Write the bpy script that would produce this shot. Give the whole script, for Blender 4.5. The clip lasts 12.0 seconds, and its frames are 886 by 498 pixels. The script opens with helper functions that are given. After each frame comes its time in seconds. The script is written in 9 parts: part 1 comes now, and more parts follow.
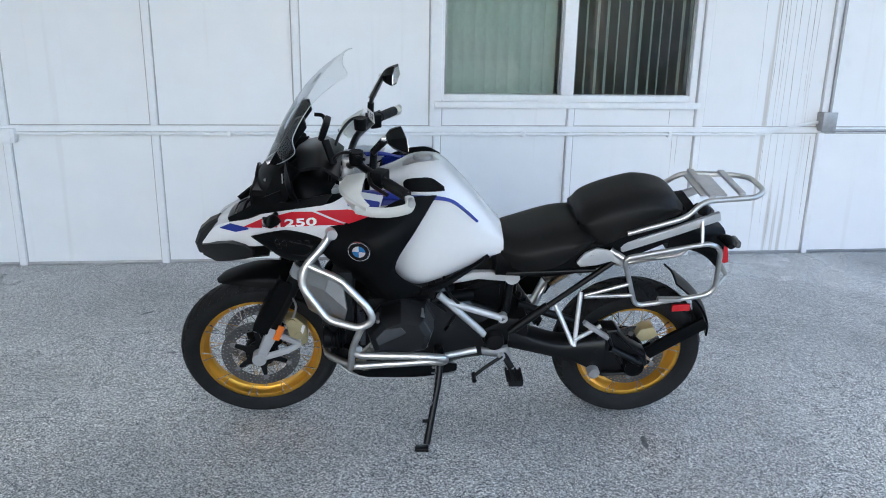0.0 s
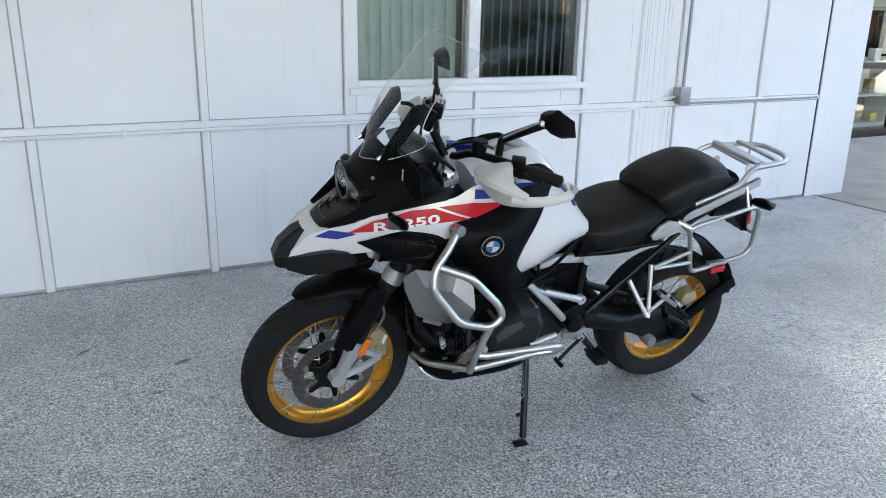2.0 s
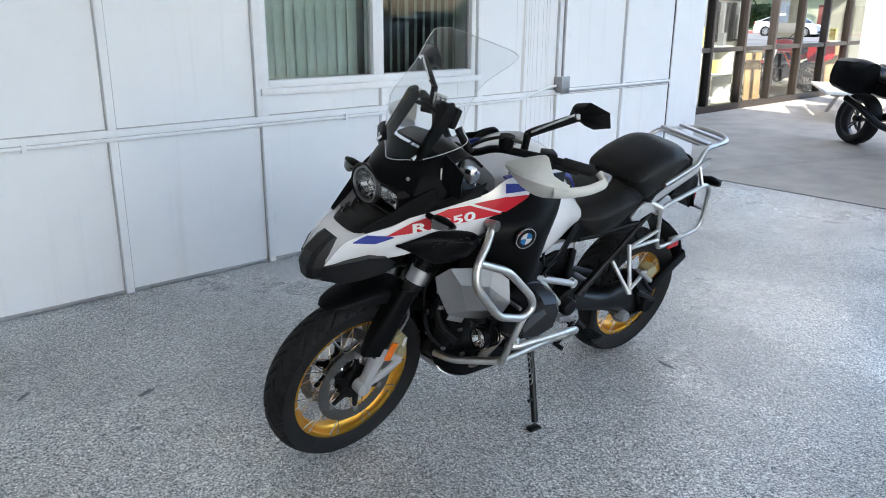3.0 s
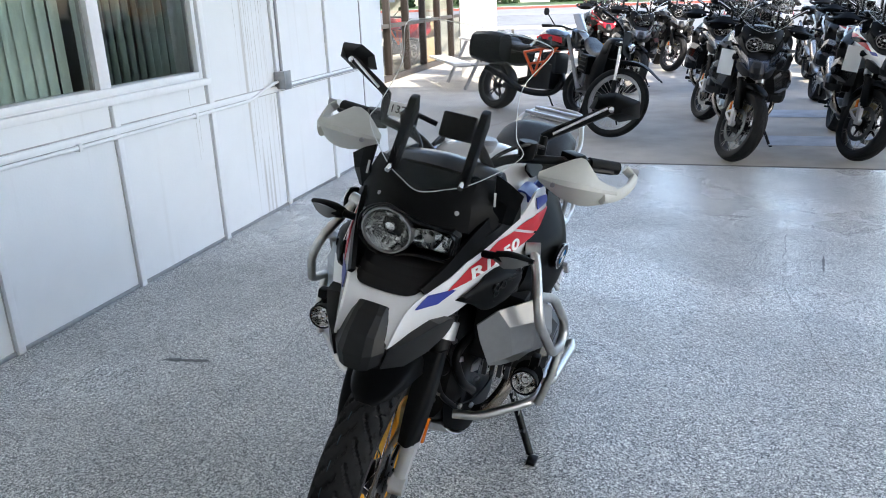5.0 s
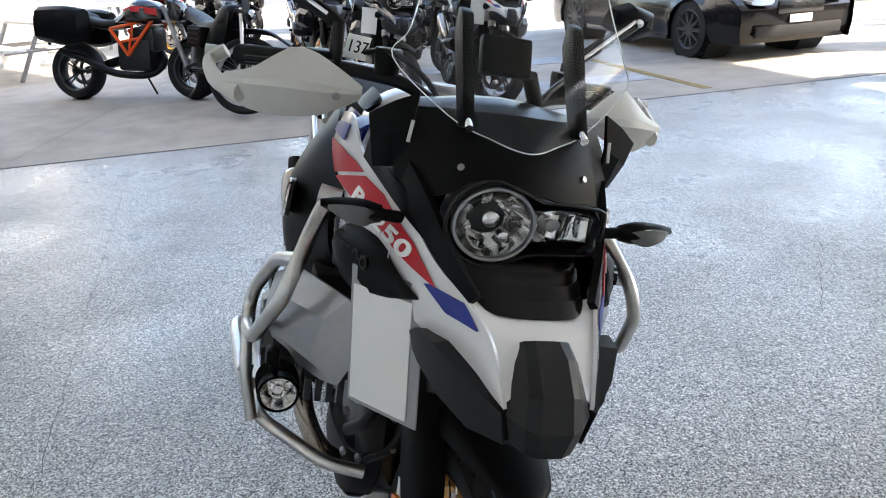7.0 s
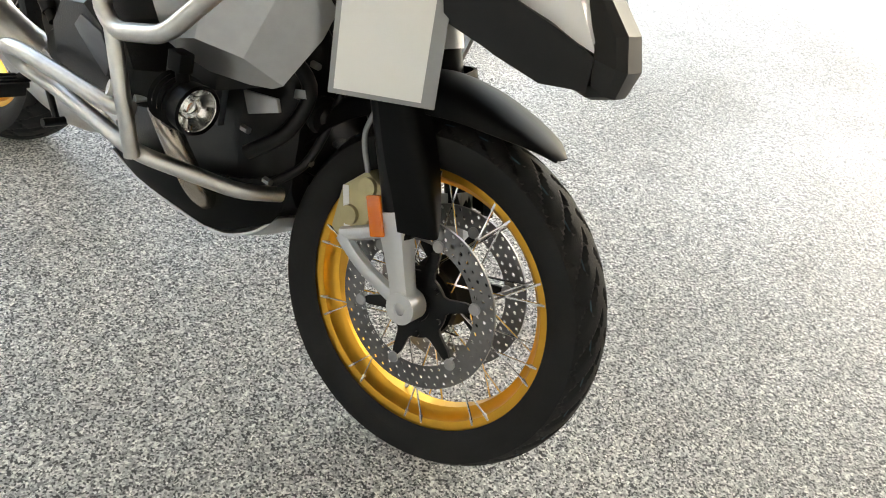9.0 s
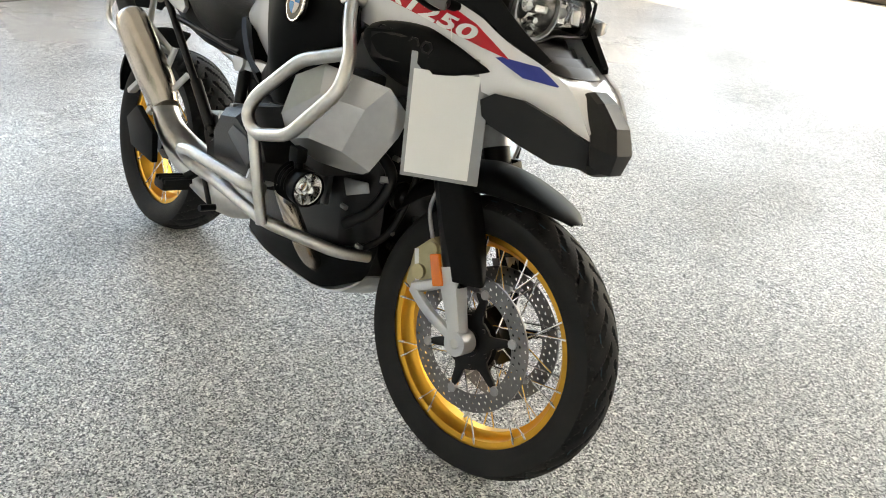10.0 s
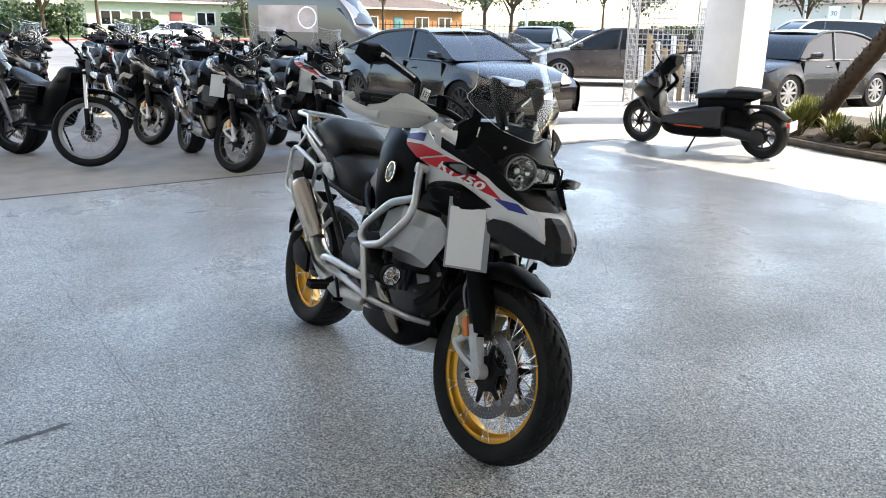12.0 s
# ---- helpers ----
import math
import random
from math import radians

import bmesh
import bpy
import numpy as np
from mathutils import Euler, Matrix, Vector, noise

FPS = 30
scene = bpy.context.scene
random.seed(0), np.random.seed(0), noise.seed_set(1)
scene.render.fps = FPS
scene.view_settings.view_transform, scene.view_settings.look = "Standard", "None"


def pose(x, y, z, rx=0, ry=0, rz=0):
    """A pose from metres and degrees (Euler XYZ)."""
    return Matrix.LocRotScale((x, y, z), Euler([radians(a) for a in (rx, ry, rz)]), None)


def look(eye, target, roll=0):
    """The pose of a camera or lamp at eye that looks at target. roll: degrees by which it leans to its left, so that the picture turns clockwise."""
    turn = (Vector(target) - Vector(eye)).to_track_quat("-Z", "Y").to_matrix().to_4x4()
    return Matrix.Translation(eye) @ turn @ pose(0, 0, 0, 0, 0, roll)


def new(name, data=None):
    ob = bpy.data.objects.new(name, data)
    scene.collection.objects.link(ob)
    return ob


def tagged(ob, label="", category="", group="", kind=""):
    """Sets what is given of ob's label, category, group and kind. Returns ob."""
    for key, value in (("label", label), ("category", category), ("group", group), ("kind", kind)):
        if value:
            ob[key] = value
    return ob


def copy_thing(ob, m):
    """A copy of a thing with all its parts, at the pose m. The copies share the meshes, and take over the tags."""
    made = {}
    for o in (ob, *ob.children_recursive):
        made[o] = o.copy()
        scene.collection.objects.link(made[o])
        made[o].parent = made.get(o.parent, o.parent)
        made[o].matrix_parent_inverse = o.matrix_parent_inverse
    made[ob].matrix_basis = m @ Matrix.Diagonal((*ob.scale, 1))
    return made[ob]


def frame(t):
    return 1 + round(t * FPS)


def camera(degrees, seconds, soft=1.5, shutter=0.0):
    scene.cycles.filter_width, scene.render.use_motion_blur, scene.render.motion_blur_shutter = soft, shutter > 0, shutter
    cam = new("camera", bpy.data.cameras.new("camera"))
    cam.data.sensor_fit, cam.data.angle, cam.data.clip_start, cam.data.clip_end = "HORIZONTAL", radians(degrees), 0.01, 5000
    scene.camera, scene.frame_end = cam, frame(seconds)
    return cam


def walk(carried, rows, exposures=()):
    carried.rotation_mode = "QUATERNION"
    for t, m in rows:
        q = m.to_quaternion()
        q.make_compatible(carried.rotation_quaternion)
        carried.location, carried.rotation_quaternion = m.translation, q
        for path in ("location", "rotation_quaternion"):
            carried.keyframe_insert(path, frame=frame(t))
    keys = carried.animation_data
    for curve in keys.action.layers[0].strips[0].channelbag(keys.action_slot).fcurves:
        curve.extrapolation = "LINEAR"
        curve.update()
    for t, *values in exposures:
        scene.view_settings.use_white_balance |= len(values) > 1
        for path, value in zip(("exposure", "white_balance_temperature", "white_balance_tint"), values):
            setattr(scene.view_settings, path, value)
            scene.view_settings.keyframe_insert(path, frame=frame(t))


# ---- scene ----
cam = camera(59.4, 12.0, soft=1.0)
PATH = [
    (0, (-0.201, -2.688, 1.559), (0.018, -0.781, 0.998), 1.0),
    (0.5, (-0.461, -2.556, 1.548), (-0.099, -0.674, 0.976), 1.2),
    (1, (-0.798, -2.492, 1.541), (-0.271, -0.65, 0.965), 1.3),
    (1.5, (-1.116, -2.374, 1.519), (-0.435, -0.584, 0.943), 1.3),
    (2, (-1.406, -2.193, 1.516), (-0.52, -0.497, 0.936), 1.1),
    (2.5, (-1.737, -2.048, 1.526), (-0.63, -0.489, 0.942), 1.3),
    (2.7, (-1.839, -1.956, 1.517), (-0.664, -0.447, 0.934), 0.9),
    (4.3, (-2.277, -1.035, 1.557), (-0.618, -0.111, 0.928), -0.8),
    (4.5, (-2.265, -0.895, 1.563), (-0.558, -0.062, 0.936), -1.4),
    (5, (-2.219, -0.515, 1.534), (-0.412, 0.062, 0.901), -2.3),
    (5.5, (-2.078, -0.193, 1.481), (-0.224, 0.159, 0.82), -3.0),
    (6, (-1.928, 0.095, 1.448), (-0.052, 0.183, 0.761), -3.4),
    (6.5, (-1.808, 0.36, 1.428), (0.059, 0.153, 0.742), -3.5),
    (7, (-1.582, 0.532, 1.375), (0.213, 0.02, 0.657), -2.8),
    (7.5, (-1.397, 0.72, 1.281), (0.148, -0.212, 0.417), 0.9),
    (7.7, (-1.331, 0.805, 1.249), (0.069, -0.254, 0.29), 3.0),
    (9.3, (-1.129, 1.198, 1.171), (-0.306, -0.19, -0.01), 9.2),
    (9.5, (-1.168, 1.234, 1.189), (-0.279, -0.16, 0.063), 8.4),
    (10, (-1.464, 1.351, 1.273), (-0.265, 0.061, 0.325), 3.9),
    (10.5, (-1.802, 1.52, 1.362), (-0.384, 0.344, 0.582), 1.4),
    (11, (-2.093, 1.738, 1.425), (-0.61, 0.561, 0.779), 1.5),
    (11.5, (-2.36, 1.799, 1.44), (-0.819, 0.662, 0.86), 1.4),
    (12, (-2.471, 1.838, 1.458), (-0.907, 0.722, 0.903), 1.0),
]
EXPOSURES = [(0, 2.38, 6450, 10), (2.7, 2.38, 6700, 10), (4.5, 2.52, 6850, 11), (5.5, 2.46, 6800, 11), (6.5, 2.56, 7050, 12), (7.5, 2.82, 7650, 12), (9.3, 3.24, 9200, 11), (10, 3.20, 9100, 11), (10.5, 2.94, 8600, 11), (11, 2.74, 7850, 11), (12, 2.46, 7350, 11)]
walk(cam, [(t, look(eye, target, roll)) for t, eye, target, roll in PATH], EXPOSURES)


# ---- world and sun ----
world = bpy.data.worlds.new("world")
scene.world = world
world.use_nodes = True
sky = world.node_tree.nodes.new("ShaderNodeTexSky")
sky.sky_type, sky.sun_disc = "NISHITA", False
SUN_ELEV, SUN_TURN = 38.0, 206.8
sky.sun_elevation, sky.sun_rotation = radians(SUN_ELEV), radians(SUN_TURN)
world.node_tree.links.new(sky.outputs[0], world.node_tree.nodes["Background"].inputs[0])
world.node_tree.nodes["Background"].inputs[1].default_value = 0.15
sun = new("sun", bpy.data.lights.new("sun", "SUN"))
sun.data.energy, sun.data.angle, sun.data.color = 2.5, radians(0.53), (1.0, 0.95, 0.87)
SUN_DIR = Vector((math.sin(radians(SUN_TURN)) * math.cos(radians(SUN_ELEV)), math.cos(radians(SUN_TURN)) * math.cos(radians(SUN_ELEV)), math.sin(radians(SUN_ELEV))))
sun.matrix_world = look(SUN_DIR * 30, (0, 0, 0))


# ---- materials ----
MATS = {}


def mat(name, color, rough=0.5, metal=0.0, vary=0.08, grain=40.0, bump=0.0, bump_scale=200.0, coat=0.0, spec=0.5, color2=None, rough_vary=0.1):
    """A painted, plastic or metal surface with fine variation at two scales."""
    if name in MATS:
        return MATS[name]
    m = bpy.data.materials.new(name)
    m.use_nodes = True
    nt = m.node_tree
    b = nt.nodes["Principled BSDF"]
    tc = nt.nodes.new("ShaderNodeTexCoord")
    n1 = nt.nodes.new("ShaderNodeTexNoise")
    n1.inputs["Scale"].default_value, n1.inputs["Detail"].default_value = grain, 4
    n2 = nt.nodes.new("ShaderNodeTexNoise")
    n2.inputs["Scale"].default_value, n2.inputs["Detail"].default_value = grain / 9, 3
    add = nt.nodes.new("ShaderNodeMath")
    add.operation = "ADD"
    ramp = nt.nodes.new("ShaderNodeMapRange")
    ramp.inputs[1].default_value, ramp.inputs[2].default_value = 0.7, 1.3
    mix = nt.nodes.new("ShaderNodeMix")
    mix.data_type = "RGBA"
    c2 = color2 or tuple(max(0.0, c * (1 - vary * 2.2)) for c in color)
    mix.inputs[6].default_value, mix.inputs[7].default_value = (*c2, 1), (*color, 1)
    L = nt.links.new
    L(tc.outputs["Object"], n1.inputs["Vector"])
    L(tc.outputs["Object"], n2.inputs["Vector"])
    L(n1.outputs[0], add.inputs[0])
    L(n2.outputs[0], add.inputs[1])
    L(add.outputs[0], ramp.inputs[0])
    L(ramp.outputs[0], mix.inputs[0])
    L(mix.outputs[2], b.inputs["Base Color"])
    rr = nt.nodes.new("ShaderNodeMapRange")
    rr.inputs[3].default_value, rr.inputs[4].default_value = max(0.02, rough - rough_vary * rough), min(1, rough + rough_vary)
    L(n2.outputs[0], rr.inputs[0])
    L(rr.outputs[0], b.inputs["Roughness"])
    b.inputs["Metallic"].default_value = metal
    b.inputs["Specular IOR Level"].default_value = spec
    b.inputs["Coat Weight"].default_value = coat
    b.inputs["Coat Roughness"].default_value = 0.04
    if bump:
        nb = nt.nodes.new("ShaderNodeTexNoise")
        nb.inputs["Scale"].default_value, nb.inputs["Detail"].default_value = bump_scale, 3
        bp = nt.nodes.new("ShaderNodeBump")
        bp.inputs["Strength"].default_value, bp.inputs["Distance"].default_value = bump, 0.002
        L(tc.outputs["Object"], nb.inputs["Vector"])
        L(nb.outputs[0], bp.inputs["Height"])
        L(bp.outputs[0], b.inputs["Normal"])
    MATS[name] = m
    return m


def glass(name, color=(1, 1, 1), rough=0.0, ior=1.45, thin=True, tint=0.0):
    """Clear sheet: mostly see-through with a mirror-like gloss."""
    if name in MATS:
        return MATS[name]
    m = bpy.data.materials.new(name)
    m.use_nodes = True
    nt = m.node_tree
    nt.nodes.remove(nt.nodes["Principled BSDF"])
    out = nt.nodes["Material Output"]
    tr = nt.nodes.new("ShaderNodeBsdfTransparent")
    tr.inputs[0].default_value = (*color, 1)
    gl = nt.nodes.new("ShaderNodeBsdfGlossy")
    gl.inputs["Roughness"].default_value = rough
    fr = nt.nodes.new("ShaderNodeFresnel")
    fr.inputs[0].default_value = ior
    mx = nt.nodes.new("ShaderNodeMixShader")
    nt.links.new(fr.outputs[0], mx.inputs[0])
    nt.links.new(tr.outputs[0], mx.inputs[1])
    nt.links.new(gl.outputs[0], mx.inputs[2])
    nt.links.new(mx.outputs[0], out.inputs[0])
    MATS[name] = m
    return m


def speckled_floor():
    """Grey and white epoxy chips under a clear sealer, with worn and dusty areas."""
    m = bpy.data.materials.new("chip_floor")
    m.use_nodes = True
    nt = m.node_tree
    b = nt.nodes["Principled BSDF"]
    L = nt.links.new
    tc = nt.nodes.new("ShaderNodeTexCoord")
    v = nt.nodes.new("ShaderNodeTexVoronoi")
    v.inputs["Scale"].default_value = 270
    v2 = nt.nodes.new("ShaderNodeTexVoronoi")
    v2.inputs["Scale"].default_value = 150
    for x in (v, v2):
        L(tc.outputs["Object"], x.inputs["Vector"])
    bw = nt.nodes.new("ShaderNodeSeparateColor")
    L(v.outputs["Color"], bw.inputs[0])
    cr = nt.nodes.new("ShaderNodeValToRGB")
    cr.color_ramp.interpolation = "CONSTANT"
    e = cr.color_ramp.elements
    e[0].position, e[0].color = 0.0, (0.10, 0.10, 0.103, 1)
    e[1].position, e[1].color = 0.22, (0.34, 0.34, 0.336, 1)
    for p, c in ((0.46, 0.55), (0.68, 0.72), (0.88, 0.84)):
        x = e.new(p)
        x.color = (c, c, c * 0.97, 1)
    L(bw.outputs[0], cr.inputs[0])
    bw2 = nt.nodes.new("ShaderNodeSeparateColor")
    L(v2.outputs["Color"], bw2.inputs[0])
    cr2 = nt.nodes.new("ShaderNodeValToRGB")
    cr2.color_ramp.interpolation = "CONSTANT"
    e = cr2.color_ramp.elements
    e[0].position, e[0].color = 0.0, (0.70, 0.70, 0.71, 1)
    e[1].position, e[1].color = 0.3, (0.95, 0.95, 0.95, 1)
    x = e.new(0.75)
    x.color = (1.24, 1.24, 1.22, 1)
    L(bw2.outputs[1], cr2.inputs[0])
    mul = nt.nodes.new("ShaderNodeMix")
    mul.data_type, mul.blend_type = "RGBA", "MULTIPLY"
    mul.inputs[0].default_value = 1
    L(cr.outputs[0], mul.inputs[6])
    L(cr2.outputs[0], mul.inputs[7])
    n = nt.nodes.new("ShaderNodeTexNoise")
    n.inputs["Scale"].default_value, n.inputs["Detail"].default_value = 0.8, 9
    n.inputs["Roughness"].default_value = 0.62
    L(tc.outputs["Object"], n.inputs["Vector"])
    wr = nt.nodes.new("ShaderNodeMapRange")
    wr.inputs[1].default_value, wr.inputs[2].default_value, wr.inputs[3].default_value, wr.inputs[4].default_value = 0.36, 0.62, 0.80, 1.14
    L(n.outputs[0], wr.inputs[0])
    mul2 = nt.nodes.new("ShaderNodeVectorMath")
    mul2.operation = "SCALE"
    L(mul.outputs[2], mul2.inputs[0])
    L(wr.outputs[0], mul2.inputs["Scale"])
    # scattered dark scuffs
    n3 = nt.nodes.new("ShaderNodeTexNoise")
    n3.inputs["Scale"].default_value, n3.inputs["Detail"].default_value = 3.1, 8
    L(tc.outputs["Object"], n3.inputs["Vector"])
    sc = nt.nodes.new("ShaderNodeMapRange")
    sc.inputs[1].default_value, sc.inputs[2].default_value, sc.inputs[3].default_value, sc.inputs[4].default_value = 0.68, 0.75, 0.0, 0.5
    L(n3.outputs[0], sc.inputs[0])
    mx = nt.nodes.new("ShaderNodeMix")
    mx.data_type = "RGBA"
    mx.inputs[7].default_value = (0.07, 0.07, 0.075, 1)
    L(sc.outputs[0], mx.inputs[0])
    L(mul2.outputs[0], mx.inputs[6])
    L(mx.outputs[2], b.inputs["Base Color"])
    b.inputs["Specular IOR Level"].default_value = 0.30
    ro = nt.nodes.new("ShaderNodeMapRange")
    ro.inputs[1].default_value, ro.inputs[2].default_value, ro.inputs[3].default_value, ro.inputs[4].default_value = 0.36, 0.62, 0.46, 0.22
    L(n.outputs[0], ro.inputs[0])
    L(ro.outputs[0], b.inputs["Roughness"])
    bp = nt.nodes.new("ShaderNodeBump")
    bp.inputs["Strength"].default_value, bp.inputs["Distance"].default_value = 0.35, 0.001
    L(v.outputs["Distance"], bp.inputs["Height"])
    L(bp.outputs[0], b.inputs["Normal"])
    return m


def streaked_paint(name, color, streak=0.34):
    """White wall paint with faint rust runs and scuffs."""
    m = mat(name, color, 0.55, vary=0.02, grain=6, bump=0.25, bump_scale=90)
    nt = m.node_tree
    b = nt.nodes["Principled BSDF"]
    L = nt.links.new
    tc = nt.nodes.new("ShaderNodeTexCoord")
    mp = nt.nodes.new("ShaderNodeMapping")
    mp.inputs["Scale"].default_value = (9, 9, 0.35)
    n = nt.nodes.new("ShaderNodeTexNoise")
    n.inputs["Scale"].default_value, n.inputs["Detail"].default_value = 1.6, 6
    L(tc.outputs["Object"], mp.inputs[0])
    L(mp.outputs[0], n.inputs["Vector"])
    mr = nt.nodes.new("ShaderNodeMapRange")
    mr.inputs[1].default_value, mr.inputs[2].default_value, mr.inputs[3].default_value, mr.inputs[4].default_value = 0.60, 0.76, 0.0, streak
    L(n.outputs[0], mr.inputs[0])
    n2 = nt.nodes.new("ShaderNodeTexNoise")
    n2.inputs["Scale"].default_value, n2.inputs["Detail"].default_value = 2.2, 9
    L(tc.outputs["Object"], n2.inputs["Vector"])
    mr2 = nt.nodes.new("ShaderNodeMapRange")
    mr2.inputs[1].default_value, mr2.inputs[2].default_value, mr2.inputs[3].default_value, mr2.inputs[4].default_value = 0.66, 0.72, 0.0, 0.16
    L(n2.outputs[0], mr2.inputs[0])
    ad = nt.nodes.new("ShaderNodeMath")
    ad.operation = "MAXIMUM"
    L(mr.outputs[0], ad.inputs[0])
    L(mr2.outputs[0], ad.inputs[1])
    # rust runs beside the conduit
    sx = nt.nodes.new("ShaderNodeSeparateXYZ")
    L(tc.outputs["Object"], sx.inputs[0])
    band = nt.nodes.new("ShaderNodeMapRange")
    band.interpolation_type = "SMOOTHSTEP"
    dist = nt.nodes.new("ShaderNodeMath")
    dist.operation = "COMPARE"
    dist.inputs[1].default_value, dist.inputs[2].default_value = 2.78, 0.22
    L(sx.outputs[0], dist.inputs[0])
    mp3 = nt.nodes.new("ShaderNodeMapping")
    mp3.inputs["Scale"].default_value = (30, 30, 0.5)
    n5 = nt.nodes.new("ShaderNodeTexNoise")
    n5.inputs["Scale"].default_value, n5.inputs["Detail"].default_value = 1.1, 4
    L(tc.outputs["Object"], mp3.inputs[0])
    L(mp3.outputs[0], n5.inputs["Vector"])
    band.inputs[1].default_value, band.inputs[2].default_value, band.inputs[3].default_value, band.inputs[4].default_value = 0.54, 0.68, 0.0, 0.6
    L(n5.outputs[0], band.inputs[0])
    runs = nt.nodes.new("ShaderNodeMath")
    runs.operation = "MULTIPLY"
    L(band.outputs[0], runs.inputs[0])
    L(dist.outputs[0], runs.inputs[1])
    ad2 = nt.nodes.new("ShaderNodeMath")
    ad2.operation = "MAXIMUM"
    L(ad.outputs[0], ad2.inputs[0])
    L(runs.outputs[0], ad2.inputs[1])
    ad = ad2
    mx = nt.nodes.new("ShaderNodeMix")
    mx.data_type = "RGBA"
    mx.inputs[7].default_value = (0.42, 0.38, 0.34, 1)
    src = b.inputs["Base Color"].links[0].from_socket
    L(ad.outputs[0], mx.inputs[0])
    L(src, mx.inputs[6])
    L(mx.outputs[2], b.inputs["Base Color"])
    return m


M_FLOOR = speckled_floor()
M_WALL = streaked_paint("wall_paint", (0.80, 0.81, 0.83), 0.16)
M_TRIMW = mat("trim_paint", (0.80, 0.81, 0.83), 0.5, vary=0.03, bump=0.1)
M_CONC = mat("driveway_concrete", (0.46, 0.42, 0.365), 0.8, vary=0.16, grain=3.0, bump=0.4, bump_scale=60)
M_ASPH = mat("asphalt", (0.17, 0.17, 0.17), 0.85, vary=0.2, grain=2.0, bump=0.5, bump_scale=80)
M_CEIL = mat("canopy_paint", (0.78, 0.78, 0.77), 0.7, vary=0.04, grain=2)
M_GALV = mat("galvanised", (0.42, 0.42, 0.43), 0.45, 0.8, vary=0.12, grain=30)
M_BLACK = mat("matt_black_plastic", (0.0042, 0.0046, 0.0052), 0.40, vary=0.2, grain=25, spec=0.08)
M_BEAK = mat("dark_grey_moulded_plastic", (0.011, 0.0115, 0.0125), 0.42, vary=0.15, grain=25, spec=0.28)
M_BLACKS = mat("satin_black_metal", (0.005, 0.005, 0.0055), 0.26, vary=0.1, grain=30, spec=0.22)
M_DARK = mat("black_gap", (0.008, 0.008, 0.009), 0.7, vary=0.1)
M_RUBBER = mat("tyre_rubber", (0.017, 0.017, 0.0175), 0.6, vary=0.2, grain=18, bump=0.25, bump_scale=500, spec=0.15)
M_GOLD = mat("gold_anodised", (0.82, 0.42, 0.06), 0.26, 0.9, vary=0.06, grain=25)
M_STEEL = mat("brushed_steel", (0.62, 0.61, 0.59), 0.27, 1.0, vary=0.08, grain=60, bump=0.08, bump_scale=400)
M_CHROME = mat("chrome", (0.85, 0.85, 0.85), 0.08, 1.0, vary=0.02)
M_ALU = mat("cast_aluminium", (0.55, 0.55, 0.56), 0.38, 0.9, vary=0.1, grain=40, bump=0.2, bump_scale=500)
M_REFLECT = mat("bright_reflector", (0.92, 0.92, 0.91), 0.07, 1.0, vary=0.03, grain=30)
M_DISC = mat("disc_steel", (0.24, 0.24, 0.24), 0.33, 1.0, vary=0.1, grain=80)
M_WHITE = mat("white_paint", (0.70, 0.70, 0.71), 0.16, vary=0.012, coat=0.6)
M_GREYP = mat("silver_paint", (0.56, 0.57, 0.58), 0.34, 0.55, vary=0.03, coat=0.2)
M_SHROUD = mat("metallic_grey_paint", (0.41, 0.415, 0.42), 0.27, 0.85, vary=0.05, grain=50, coat=0.15)
M_RED = mat("red_decal", (0.50, 0.006, 0.018), 0.34, vary=0.03, coat=0.08, spec=0.3)
M_BLUE = mat("blue_decal", (0.012, 0.030, 0.24), 0.34, vary=0.03, coat=0.08, spec=0.3)
M_SKYB = mat("light_blue_enamel", (0.05, 0.27, 0.62), 0.2, vary=0.02)
M_SEAT = mat("seat_vinyl", (0.008, 0.0076, 0.0072), 0.42, vary=0.15, grain=12, bump=0.4, bump_scale=700, spec=0.2)
M_GUARD = mat("grey_white_plastic", (0.60, 0.60, 0.565), 0.4, vary=0.03, bump=0.1, bump_scale=600)
M_ENGINE = mat("engine_grey", (0.012, 0.0125, 0.014), 0.30, 0.2, vary=0.15, grain=30, bump=0.25, bump_scale=300)
M_HEAD = mat("cylinder_head_grey", (0.085, 0.09, 0.10), 0.30, 0.5, vary=0.1, grain=30, bump=0.15)
M_AMBER = mat("amber_lens", (0.75, 0.16, 0.01), 0.18, vary=0.05, coat=0.5)
M_REDL = mat("red_lens", (0.55, 0.01, 0.015), 0.15, vary=0.05, coat=0.5)
M_SMOKE = mat("smoked_lens", (0.10, 0.10, 0.10), 0.12, vary=0.05, coat=0.6)
M_CALIPER = mat("caliper_gold", (0.52, 0.45, 0.26), 0.4, 0.6, vary=0.08)
M_PAPER = mat("white_paper", (0.80, 0.80, 0.79), 0.6, vary=0.02, grain=8)
M_FOLDER = mat("grey_sleeve", (0.30, 0.31, 0.32), 0.25, vary=0.04)
M_CLEAR = glass("clear_screen", (0.90, 0.915, 0.92), 0.0, 1.42)
M_LENS = glass("lamp_glass", (0.97, 0.97, 0.97), 0.0, 1.5)
M_PANE = glass("window_glass", (0.80, 0.86, 0.84), 0.0, 1.55)
M_HEADER = mat("header_pipe", (0.50, 0.44, 0.38), 0.22, 1.0, vary=0.12, grain=20)


